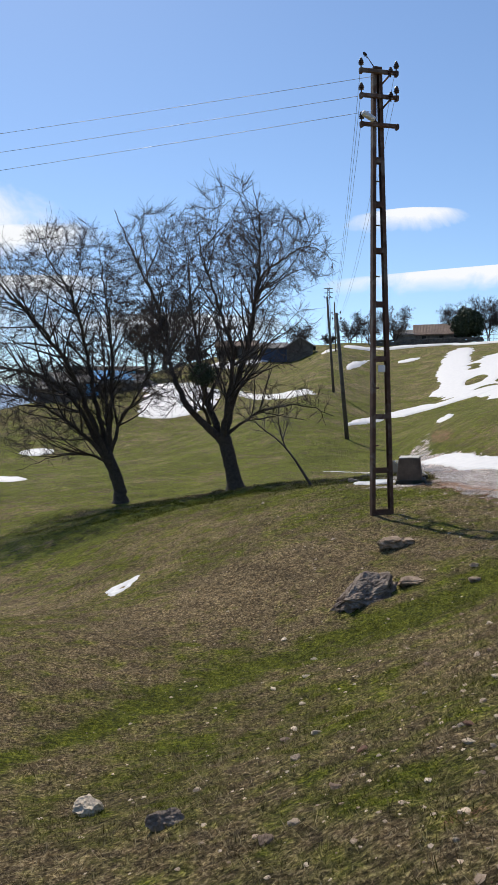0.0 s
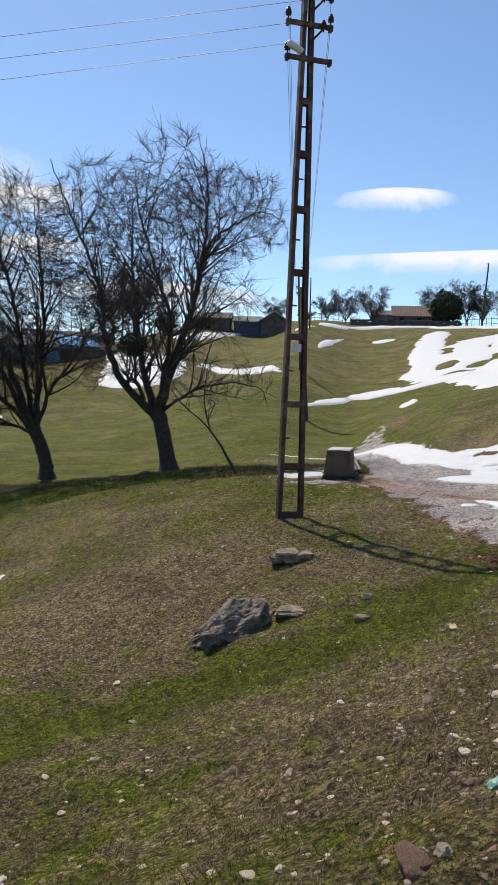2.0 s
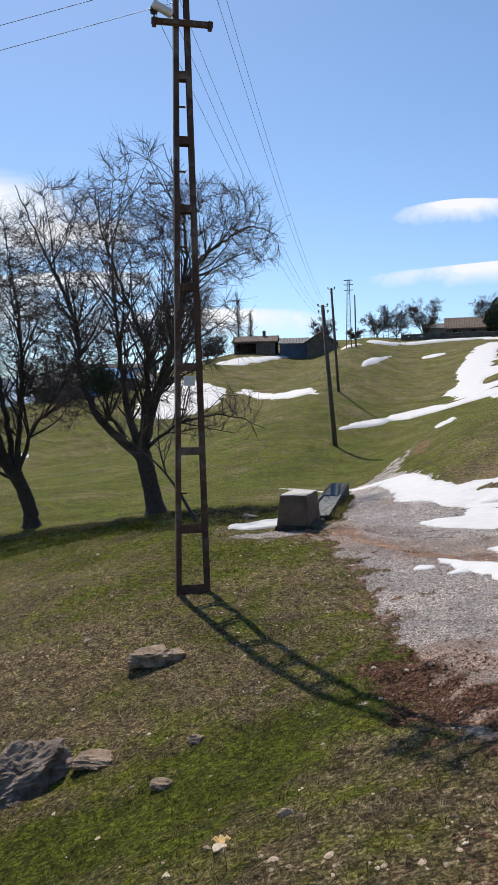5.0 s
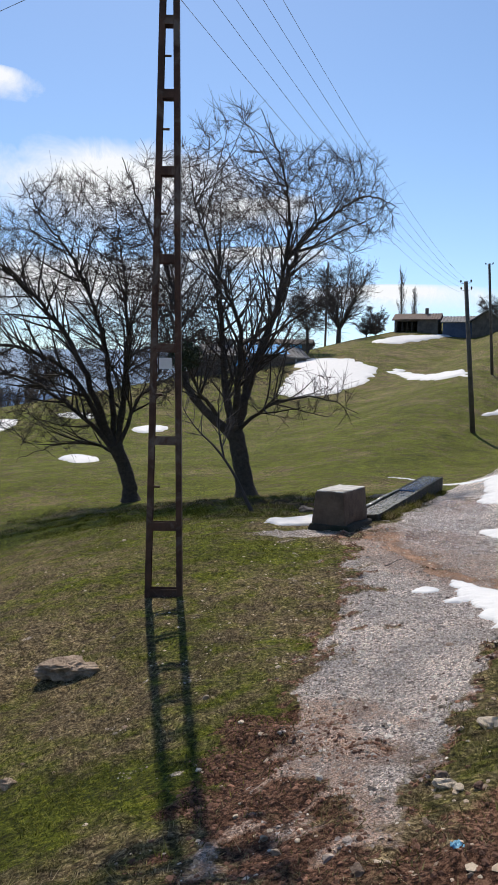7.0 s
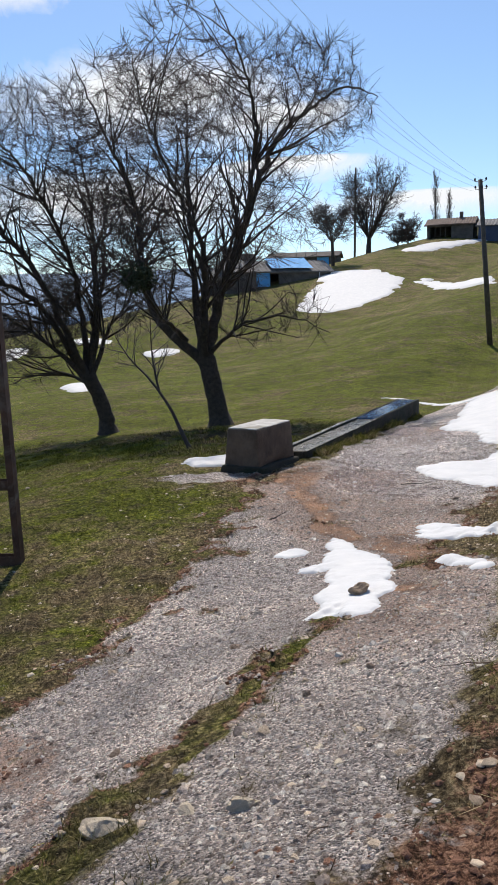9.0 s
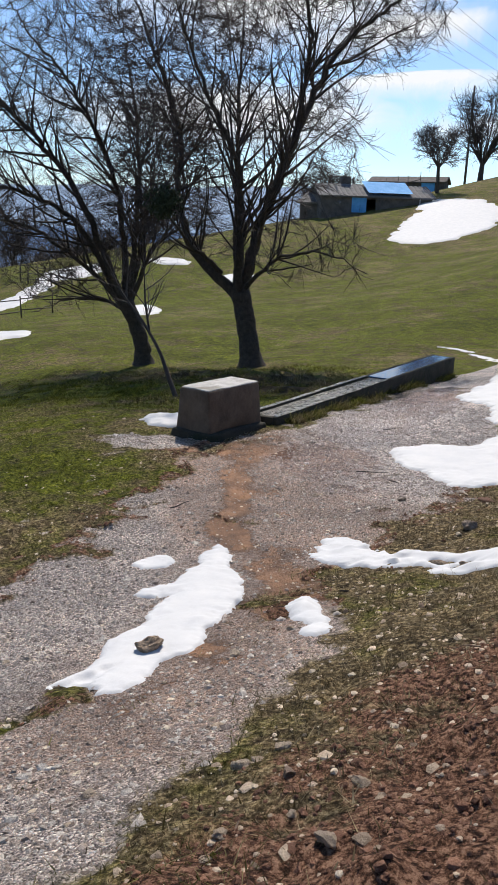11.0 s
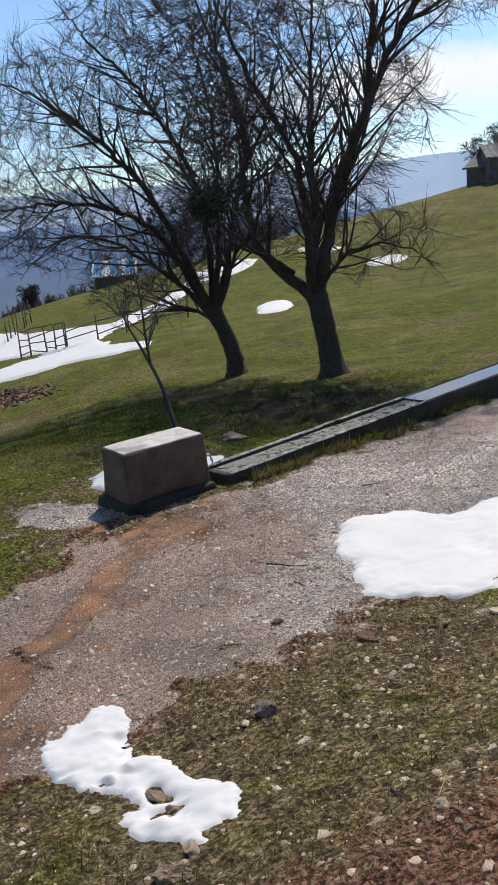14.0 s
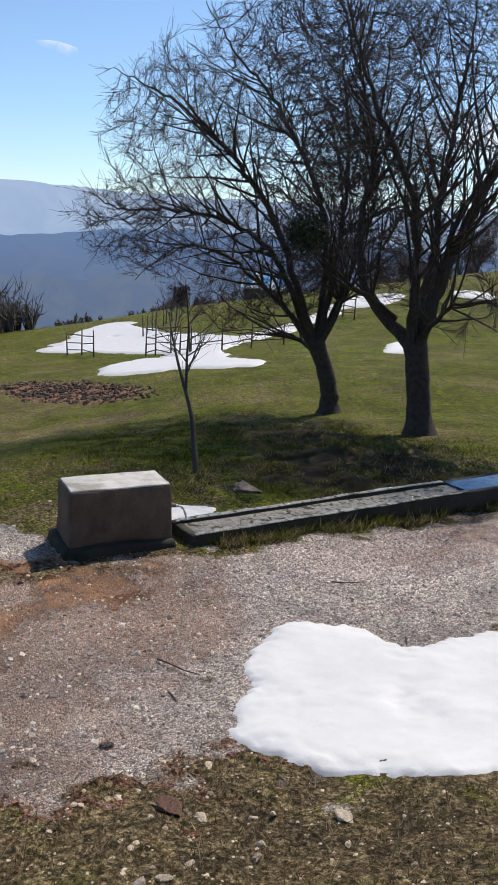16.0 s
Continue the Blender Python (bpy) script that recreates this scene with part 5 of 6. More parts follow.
def gable_walls(w, d, h, rise, mat, parent, t=0.25, gap=None):
    """Four walls, the two ends with gables; gap: (x, width, height) of a doorway in the front wall."""
    spans = [(-w / 2, w / 2, 0)]
    if gap:
        x, gw, gh = gap
        spans = [(-w / 2, x - gw / 2, 0), (x + gw / 2, w / 2, 0), (x - gw / 2, x + gw / 2, gh)]
    for a, b, z in spans:
        part("wall", bm_mesh("wall", box((b - a, t, h - z + 0.5 * (z == 0)), ((a + b) / 2, -d / 2 + t / 2, (h + z) / 2 - 0.25 * (z == 0))), mat), parent)
    part("wall", bm_mesh("wall", box((w, t, h + 0.5), (0, d / 2 - t / 2, h / 2 - 0.25)), mat), parent)
    for s in (-1, 1):
        bm = bmesh.new()
        prof = [(-d / 2 + t, -0.5), (d / 2 - t, -0.5), (d / 2 - t, h), (0, h + rise - 0.05), (-d / 2 + t, h)]
        a = [bm.verts.new((s * (w / 2 - t), y, z)) for y, z in prof]
        b = [bm.verts.new((s * (w / 2), y, z)) for y, z in prof]
        bm.faces.new(a), bm.faces.new(b[::-1])
        for i in range(5):
            bm.faces.new((a[i], b[i], b[(i + 1) % 5], a[(i + 1) % 5]))
        bmesh.ops.recalc_face_normals(bm, faces=bm.faces)
        part("gable_wall", bm_mesh("gable_wall", bm, mat), parent)


def window_at(parent, x, y, z, w, h):
    f = part("window", bm_mesh("window", box((w, 0.06, h), (x, y, z), 0.005), M_DARK), parent, "small dark window")
    part("window_frame", bm_mesh("window_frame", box((w + 0.1, 0.05, 0.06), (x, y - 0.02, z + h / 2)), M_POST), f)
    part("window_frame", bm_mesh("window_frame", box((w + 0.1, 0.08, 0.06), (x, y - 0.03, z - h / 2)), M_POST), f)


# farmhouse on the crest
h = thing("farmhouse", "low stone farmhouse with a long brown tiled roof on the crest", "house", (15.9, 137.5, top(15.9, 136.5)), -4)
gable_walls(8.0, 6.0, 1.5, 1.9, M_STONEWALL, h)
gable_roof("roof", 8.0, 6.0, 1.5, 1.8, 0.35, 0.16, M_TILE, h, "sagging brown clay tile roof", 34)
for x in (-2.6, 0.3, 2.7):
    window_at(h, x, -3.02, 0.85, 0.7, 0.6)
h = thing("farm_shed", "pale low shed with a light roof beside the farmhouse", "shed", (10.0, 137.2, top(10.0, 136.5)), -4)
gable_walls(3.6, 4.6, 1.5, 0.9, M_PLASTER, h)
gable_roof("roof", 3.6, 4.6, 1.5, 0.9, 0.2, 0.12, M_SHEET, h, "pale sheet roof", 9)
wall = thing("yard_wall", "dark dry-stone yard wall in front of the farmhouse", "wall", (13.6, 132.6, top(13.6, 132.6)), -3)
for i in range(60):
    for k in range(3):
        w = 0.30 + random.random() * 0.12
        part("stone", bm_mesh("stone", box((w, 0.34 + random.random() * 0.1, 0.36), (-9 + i * 0.3 + (k % 2) * 0.15, random.uniform(-0.05, 0.05), 0.1 + 0.36 * k + random.uniform(-0.05, 0.05)), 0.06), M_STONEWALL), wall)

# barns below the crest
h = thing("timber_barn", "dark blue-grey timber barn with a pale sheet roof", "barn", (-11.6, 121.5, top(-11.6, 119.5) - 0.1), 3)
gable_walls(4.0, 5.0, 2.2, 0.9, M_BLUEWALL, h, 0.2)
gable_roof("roof", 4.0, 5.0, 2.2, 0.9, 0.3, 0.12, M_SHEET, h, "pale corrugated sheet roof", 10)
h = thing("gabled_barn", "dark brown gabled barn joined to the blue timber barn", "barn", (-7.5, 121.0, top(-7.5, 119.5) - 0.1), 93)
gable_walls(5.4, 4.0, 2.0, 1.3, M_STONEWALL, h, 0.2)
gable_roof("roof", 5.4, 4.0, 2.0, 1.3, 0.45, 0.12, M_SHEET, h, "pale sheet roof", 12)
h = thing("open_barn", "old brown barn with an open sheltered end", "barn", (-17.4, 121.5, top(-17.4, 119.5) - 0.1), 2)
gable_walls(6.2, 4.6, 1.9, 0.9, M_STONEWALL, h, 0.25, (-1.3, 3.0, 1.6))
for x in (-2.0, -1.3, -0.6):
    part("post", bm_mesh("post", rod((x, -2.2, -0.1), (x, -2.2, 1.65), 0.06, None, 6), M_POST), h)
gable_roof("roof", 6.2, 4.6, 1.9, 0.9, 0.35, 0.12, M_TILE, h, "brown tiled roof", 18)
part("chimney", bm_mesh("chimney", box((0.45, 0.45, 1.1), (1.2, 0, 3.1), 0.02), M_STONEWALL), h)

# hut with the blue tarpaulin
h = thing("low_hut", "low grey stone hut patched with a blue tarpaulin roof", "hut", (-29.6, 86.0, 3.35), 42)
gable_walls(11.5, 5.0, 2.1, 1.1, M_STONEWALL, h, 0.3, (-0.6, 1.0, 1.8))
gable_roof("roof", 11.5, 5.0, 2.1, 1.1, 0.3, 0.12, M_SHEET, h, "grey sheet roof", 24)
bm = bmesh.new()
bmesh.ops.create_grid(bm, x_segments=18, y_segments=10, size=0.5)
for v in bm.verts:
    v.co = Vector((v.co.x * 4.6 + 1.3, -1.42 + v.co.y * 2.75, 3.0 + v.co.y * 1.21 + 0.03 * noise.noise(v.co * 9)))
part("tarpaulin", bm_mesh("tarpaulin", bm, M_TARP, True), h, "bright blue plastic tarpaulin")
part("hanging_tarpaulin", bm_mesh("hanging_tarpaulin", box((1.5, 0.05, 1.5), (-1.9, -2.58, 1.25), 0.01), M_TARP), h, "blue plastic sheet over the doorway")
part("chimney", bm_mesh("chimney", box((1.0, 0.8, 1.3), (-2.6, 0.4, 3.4), 0.03), M_STONEWALL), h)
part("white_pipe", bm_mesh("white_pipe", rod((4.4, -2.62, 0.1), (4.4, -2.62, 2.2), 0.05, None, 8), M_LAMP), h)
for x in (-4.6, -3.7):
    for y in (-0.5, 0.5):
        part("rack_post", bm_mesh("rack_post", rod((x, y, 2.6), (x, y, 3.95), 0.04, None, 6), M_POST), h)
    part("rack_rail", bm_mesh("rack_rail", rod((x, -0.55, 3.95), (x, 0.55, 3.95), 0.04, None, 6), M_POST), h)
for y in (-0.5, 0.5):
    part("rack_rail", bm_mesh("rack_rail", rod((-4.7, y, 3.95), (-3.6, y, 3.95), 0.04, None, 6), M_POST), h)
h = thing("stone_shed", "low stone shed with a patched snowy roof", "shed", (-33.2, 84.0, 2.9), 2)
gable_walls(4.2, 5.0, 1.9, 1.1, M_STONEWALL, h, 0.3)
gable_roof("roof", 4.2, 5.0, 1.9, 1.1, 0.3, 0.12, M_SHEET, h, "grey slatted roof", 12)
h = thing("long_shed", "long dark shed with a rough roof behind the hut", "shed", (-33.5, 106.0, 6.5), 12)
gable_walls(9.0, 4.0, 1.5, 0.6, M_STONEWALL, h, 0.25)
gable_roof("roof", 9.0, 4.0, 1.5, 0.6, 0.3, 0.15, M_STONEWALL, h, "rough earth-covered roof", 0)
part("hanging_sheet", bm_mesh("hanging_sheet", box((1.6, 0.05, 1.2), (2.6, -2.06, 0.8), 0.01), M_TARP), h, "blue plastic sheet on the wall")

# houses down the slope
h = thing("village_house", "small house with a white sheet roof patched in blue", "house", (-55.6, 54.6, -4.6), 45)
gable_walls(3.6, 2.8, 2.9, 1.1, M_STONEWALL, h, 0.25, (0.4, 0.9, 1.5))
gable_roof("roof", 3.6, 2.8, 2.9, 1.1, 0.3, 0.12, M_LAMP, h, "pale sheet roof", 14)
for x in (-1.5, 0.1, 1.5):
    bm = bmesh.new()
    bmesh.ops.create_grid(bm, x_segments=6, y_segments=4, size=0.5)
    for v in bm.verts:
        v.co = Vector((x + v.co.x * 0.75, -0.85 + v.co.y * 1.5, 3.52 + v.co.y * 1.18 + 0.03 * noise.noise(v.co * 7)))
    part("tarpaulin", bm_mesh("tarpaulin", bm, M_TARP, True), h, "blue plastic patch")

# ---- fences on the lower meadow ----


def fence(label, a, b, posts, rails, tall, seed):
    rng = np.random.RandomState(seed)
    root = thing("wooden_fence", label, "fence", on_ground(*a), 0, "rough fences on the lower meadow")
    base = Vector(root.matrix_basis.translation)
    pts = []
    for i in range(posts):
        k = i / (posts - 1)
        x, y = a[0] + (b[0] - a[0]) * k + rng.normal(0, 0.08), a[1] + (b[1] - a[1]) * k + rng.normal(0, 0.08)
        p = Vector((x, y, top(x, y))) - base
        pts.append(p)
        part("post", bm_mesh("post", rod(p - Vector((0, 0, 0.2)), p + Vector((rng.normal(0, 0.06), rng.normal(0, 0.06), tall * rng.uniform(0.85, 1.12))), 0.05, 0.035, 7), M_POST, True), root)
    for i in range(posts - 1):
        for r in range(rails):
            z = tall * (r + 0.7) / (rails + 0.3)
            part("rail", bm_mesh("rail", rod(pts[i] + Vector((0, 0, z + rng.normal(0, 0.06))), pts[i + 1] + Vector((0, 0, z + rng.normal(0, 0.06))), 0.03, None, 6), M_POST, True), root)


fence("short dark wooden rail fence standing in snow", (-39.0, 29.6), (-36.2, 30.3), 3, 3, 1.45, 1)
fence("dark wooden gate and rails standing in snow", (-33.0, 32.0), (-30.8, 33.6), 5, 4, 1.7, 2)
fence("line of pale leaning fence posts on the snow", (-48.0, 41.0), (-42.5, 36.0), 7, 1, 1.6, 3)
fence("old rail fence running along the snow", (-30.8, 33.6), (-27.5, 39.5), 5, 2, 1.3, 4)
fence("rail fence beside the village houses", (-40.0, 48.5), (-33.0, 46.5), 6, 3, 1.5, 5)
fence("bare pole frames behind the hut", (-34.5, 92.5), (-27.5, 94.0), 7, 2, 2.3, 8)
fence("bare yard fence on the crest", (-2.0, 132.5), (6.0, 132.8), 12, 2, 1.5, 6)
fence("bare yard fence beyond the evergreen", (22.0, 131.8), (34.0, 131.5), 12, 2, 1.6, 7)

# ---- far trees ----
small_tree("bare_tree", "dark bare tree with a leaning trunk near the hut", on_ground(-26.0, 95.5), 7.6, 0.85, 31, 0.24, 0.42, 0.02, count=9, fine=5)
small_tree("beech_tree", "tall bare beech with a broad fan crown", on_ground(-28.6, 118.5), 12.5, 0.60, 32, 0.42, 0.22, 0, count=16, fine=4)


def poplar(label, base, h, seed):
    rng = np.random.RandomState(seed)
    root = thing("poplar_tree", label, "tree", (base[0], base[1], base[2] - 0.1))
    t, tw = Tubes(), Tubes()
    line = shoot(rng, (0, 0, 0), (0, 0, 1), h * 0.93, 0.05, 0.02, 10)
    t.add(line, np.linspace(0.13, 0.02, 10), 6)
    for i in range(70):
        s = rng.uniform(0.08, 0.92)
        a = rng.uniform(0, 6.283)
        p = shoot(rng, line[int(s * 9)], (0.38 * math.cos(a), 0.38 * math.sin(a), 1), h * (0.30 - 0.2 * s) * rng.uniform(0.7, 1.2), 0.08, 0.06, 5)
        tw.add(p, np.linspace(0.03, 0.012, 5), 3)
        for k in range(4):
            b = rng.uniform(0, 6.283)
            tw.add(shoot(rng, p[rng.randint(1, 5)], (0.3 * math.cos(b), 0.3 * math.sin(b), 1), h * 0.08, 0.06, 0.08, 3), np.linspace(0.014, 0.009, 3), 3)
    part("trunk", t.mesh("trunk", M_BARK), root)
    tagged(part("crown", tw.mesh("crown", M_FARTWIG), root), kind="stuff")


poplar("slim bare poplar behind the open barn", on_ground(-22.0, 132.0), 10.5, 33)
poplar("shorter slim bare poplar behind the open barn", on_ground(-20.0, 132.0), 6.8, 34)
for i, (x, y, hh, sp, lab) in enumerate(((3.8, 134.5, 6.0, 0.8, "spreading bare fruit tree on the crest"), (8.2, 134.0, 6.6, 0.7, "bare twiggy tree before the farmhouse"), (0.6, 135.0, 4.6, 0.9, "low bare tree at the crest fence"), (18.8, 139.5, 6.6, 0.35, "upright bare sapling behind the farmhouse"), (24.2, 136.0, 7.4, 0.4, "upright bare tree beside the evergreen"), (26.6, 135.5, 6.6, 0.4, "upright bare tree on the crest"), (30.0, 131.0, 6.4, 1.1, "broad pollarded bare tree on the crest"), (33.6, 133.0, 4.2, 0.9, "low bare tree on the crest"), (43.0, 133.0, 4.2, 0.7, "low bare tree on the crest"), (-25.0, 127.0, 4.6, 0.7, "bare bush beside the open barn"), (-8.0, 131.0, 5.0, 0.6, "bare tree behind the timber barn"), (-24.5, 119.0, 3.0, 0.9, "low twiggy bare bush"), (-37.0, 93.0, 5.0, 0.7, "bare tree behind the stone shed"), (-42.0, 97.0, 6.0, 0.7, "bare tree behind the stone shed"), (-50.0, 76.0, 6.0, 0.6, "bare tree below the hut"), (-56.0, 62.0, 6.0, 0.6, "bare tree behind the village houses"), (-58.0, 55.0, 3.0, 0.6, "bare tree behind the village houses"), (-60.0, 48.0, 2.4, 0.6, "bare tree at the meadow's edge"))):
    small_tree("bare_tree", lab, on_ground(x, y), hh, sp, 50 + i, 0.14, 0.11, 0, count=12, fine=4)

for x, y, w in ((-3.0, 132.0, 1.3), (30.5, 130.5, 1.2), (-23.5, 120.5, 1.2)):
    small_tree("bush", "low dense dark bush at the crest fence", on_ground(x, y), 2.2, w, int(200 + x), 0.08, 0.08, 0, count=12, fine=5, cat="bush")

# round evergreen on the crest
ever = thing("evergreen_tree", "dense dark round evergreen beside the farmhouse", "tree", on_ground(20.3, 133.6))
part("trunk", bm_mesh("trunk", rod((0, 0, -0.2), (0, 0, 2.2), 0.2, 0.15, 8), M_BARK), ever)
rng = np.random.RandomState(9)
lv, lf = [], []
for i in range(9000):
    d = rng.normal(0, 1, 3)
    d /= np.linalg.norm(d)
    r = (0.62 + 0.4 * rng.rand() ** 0.6) * (1 + 0.10 * math.sin(5 * d[0] + 3 * d[2]) + 0.08 * math.sin(7 * d[1] + 1) + 0.05 * math.sin(17 * d[0] - 13 * d[2]))
    c = np.array([d[0] * 2.6, d[1] * 2.6, d[2] * 2.4]) * r + (0, 0, 3.2)
    a, b = rng.normal(0, 0.10, 3), rng.normal(0, 0.10, 3)
    k = len(lv)
    lv += [c - a, c + b, c + a, c - b]
    lf.append((k, k + 1, k + 2, k + 3))
part("crown", mesh_from("crown", lv, lf, M_LEAF, False), ever)


def wood(label, x0, x1, y0, y1, count, tall, seed):
    rng = np.random.RandomState(seed)
    t = Tubes()
    for i in range(count):
        x, y = rng.uniform(x0, x1), rng.uniform(y0, y1)
        z, hh = float(height(x, y)), tall * rng.uniform(0.6, 1.2)
        for k in range(7):
            p = shoot(rng, (x, y, z - 0.2), (rng.normal(0, 0.25), rng.normal(0, 0.25), 1), hh * rng.uniform(0.7, 1.0), 0.05, 0.1, 6)
            t.add(p, np.linspace(0.11, 0.02, 6), 3)
            for j in range(5):
                q = p[rng.randint(2, 6)]
                t.add(shoot(rng, q, rng.normal(0, 1, 3) + (0, 0, 0.9), hh * 0.25, 0.05, 0.15, 4), np.linspace(0.05, 0.015, 4), 3)
    return tagged(new("far_wood", t.mesh("far_wood", M_FARTWIG)), label, "wood", kind="stuff")


wood("brown leafless wood at the edge of the drop", -67, -57, 25.5, 33.5, 80, 3.0, 74)
wood("low brown thicket along the meadow's edge", -66, -59, 36, 50, 60, 0.9, 75)
wood("brown leafless wood below the meadow's edge", -76, -64, 14, 34, 90, 6.5, 71)
wood("brown leafless thicket at the edge of the drop", -74, -64, 48, 62, 60, 2.0, 72)
wood("leafless thicket behind the village houses", -75, -52, 70, 84, 40, 4.0, 73)

# ---- rocks ----


def rock_mesh(name, size, seed, mat, detail=3, crag=0.5):
    bm = bmesh.new()
    bmesh.ops.create_icosphere(bm, subdivisions=detail, radius=1.0)
    rng = np.random.RandomState(seed)
    cuts = [(Vector(rng.normal(0, 1, 3)).normalized(), rng.uniform(0.5, 0.85)) for _ in range(10)]
    for v in bm.verts:
        p = v.co.copy()
        for n, d in cuts:
            o = p.dot(n) - d
            if o > 0:
                p -= n * o * 0.95
        r = 0.0
        for k, (f, a) in enumerate(((1.6, 0.30), (3.4, 0.20), (7.5, 0.12), (16.0, 0.06))):
            r += a * (1 - 2.4 * abs(noise.noise(p * f + Vector((seed + k, 3, k)))))
        p *= 1 + crag * 1.25 * r
        v.co = Vector((p.x * size[0], p.y * size[1], p.z * size[2]))
    return bm_mesh(name, bm, mat, False)


def rock(label, x, y, size, turn, seed, mat=None, sink=0.25, tilt=0.0, detail=4):
    ob = new("rock", rock_mesh("rock", size, seed, mat or M_ROCK, detail))
    ob.matrix_basis = pose(x, y, top(x, y) + size[2] * (1 - sink) - size[2] * 0.35, 0, tilt, turn)
    return tagged(ob, label, "rock", "rocks in the turf")


rock("large jagged grey boulder half sunk in the turf", -1.45, 6.48, (0.62, 0.36, 0.27), 38, 3, M_ROCK, 0.5, -6, 6)
rock("flat pale brown rock beside the pole", -0.78, 8.98, (0.30, 0.20, 0.11), 25, 5, M_ROCK_B, 0.4, 0, 5)
rock("low pale brown stone near the boulder", -0.72, 6.75, (0.24, 0.15, 0.06), 10, 6, M_ROCK_B, 0.3)
rock("flat pale stone in green grass", 0.1, 6.0, (0.10, 0.07, 0.035), 0, 7, M_ROCK_B, 0.2)
rock("small pale stone in green grass", 0.22, 6.7, (0.07, 0.055, 0.035), 0, 8, M_ROCK_B, 0.2)
rock("pale cream stone in the grass", -3.55, -0.42, (0.085, 0.07, 0.07), 20, 9, M_PALEROCK, 0.1)
rock("dark stone in the grass", -2.85, -1.12, (0.10, 0.06, 0.055), 20, 10, M_ROCK, 0.1)
rock("brown stone melting into the snow", 3.58, 10.45, (0.095, 0.07, 0.06), 20, 11, M_ROCK_B, -0.25)
rock("grey stone behind the trough", -0.75, 23.6, (0.32, 0.22, 0.13), 20, 12, M_ROCK, 0.2)
rock("grey stone beside the snow behind the block", -1.35, 18.9, (0.2, 0.14, 0.09), 20, 13, M_ROCK, 0.2)
rock("dark stone near the track", 4.62, 13.6, (0.075, 0.055, 0.045), 20, 14, M_ROCK, 0.35)
rock("brown boulder on the bank above the track", 8.3, 33.0, (0.4, 0.3, 0.25), 20, 15, M_ROCK, 0.2)
rock("rusty red-brown stone in the turf", 5.95, 15.0, (0.08, 0.06, 0.04), 20, 16, M_REDROCK, 0.3)
rock("flat reddish rock in bare earth", 1.15, 0.9, (0.30, 0.2, 0.09), 30, 17, M_REDROCK, 0.2)
rock("brown stone bare of snow at the track's edge", 4.66, 12.74, (0.060, 0.034, 0.022), 10, 18, M_ROCK_B, -0.1)
rock("pale stone beside the snow patch", 5.39, 12.3, (0.07, 0.05, 0.035), 40, 19, M_ROCK_B, 0.2)
rock("small brown stone in the snow's bare gap", 4.86, 12.69, (0.034, 0.024, 0.018), 70, 20, M_ROCK_B, -0.1)

for x, y, r in ((5.95, 10.95, 0.05), (6.04, 10.75, 0.038), (5.96, 10.84, 0.03), (6.16, 11.07, 0.026), (6.47, 10.67, 0.036), (6.68, 10.65, 0.045), (6.51, 11.21, 0.03), (6.45, 11.06, 0.055), (6.37, 11.42, 0.028), (6.44, 11.56, 0.045), (5.85, 11.93, 0.036), (6.65, 10.86, 0.035), (5.07, 13.46, 0.03), (5.07, 14.12, 0.022), (4.07, 15.24, 0.04), (6.12, 13.55, 0.035), (4.44, 12.5, 0.04), (4.58, 13.46, 0.04), (5.27, 13.74, 0.02), (4.55, 14.93, 0.05), (4.96, 15.05, 0.035), (3.5, 14.31, 0.03), (2.66, 13.61, 0.04), (3.12, 13.69, 0.03)):
    rock("rough cream stone lying on the bank", x, y, (r * 0.8, r * 0.62, r * 0.45), 97 * x + 31 * y, int(x * 100 + y), M_PALEROCK, 0.4, 10, 4)
for x, y, r in ((0.74, 2.08, 0.05), (0.54, 1.02, 0.06), (0.59, 0.95, 0.045), (0.34, 1.4, 0.03), (-0.23, 3.08, 0.04), (-0.01, 2.81, 0.03), (0.6, 4.36, 0.035), (-0.25, 1.85, 0.025), (0.88, 4.52, 0.05), (-0.05, 1.49, 0.025), (0.36, 1.11, 0.04)):
    rock("flat cream stone lying in the short turf", x, y, (r, r * 0.72, r * 0.42), 57 * x + 91 * y, int(900 + x * 100 + y), M_PALEROCK, 0.3, 6, 4)

DARK_BITS = ((4.50, 15.50, 0.030), (4.66, 16.16, 0.050), (4.54, 15.73, 0.040), (3.53, 14.79, 0.040), (3.24, 7.39, 0.022), (2.92, 7.12, 0.026), (3.97, 8.28, 0.030))
PALE_BITS = ((5.01, 15.56, 0.056), (5.23, 15.40, 0.026), (4.95, 14.64, 0.022), (5.01, 14.47, 0.034), (5.11, 13.74, 0.019), (6.14, 14.36, 0.022), (5.97, 14.50, 0.028), (5.78, 14.31, 0.028), (6.40, 14.08, 0.039), (4.09, 13.88, 0.027), (4.83, 13.70, 0.016), (4.71, 15.16, 0.025), (3.62, 6.91, 0.080), (3.46, 6.05, 0.058), (3.53, 5.97, 0.030), (4.03, 6.15, 0.034), (4.17, 7.06, 0.056), (4.45, 5.86, 0.026), (3.85, 7.76, 0.024), (4.41, 6.28, 0.022), (3.67, 7.46, 0.023), (3.24, 6.18, 0.018), (3.94, 7.03, 0.038))
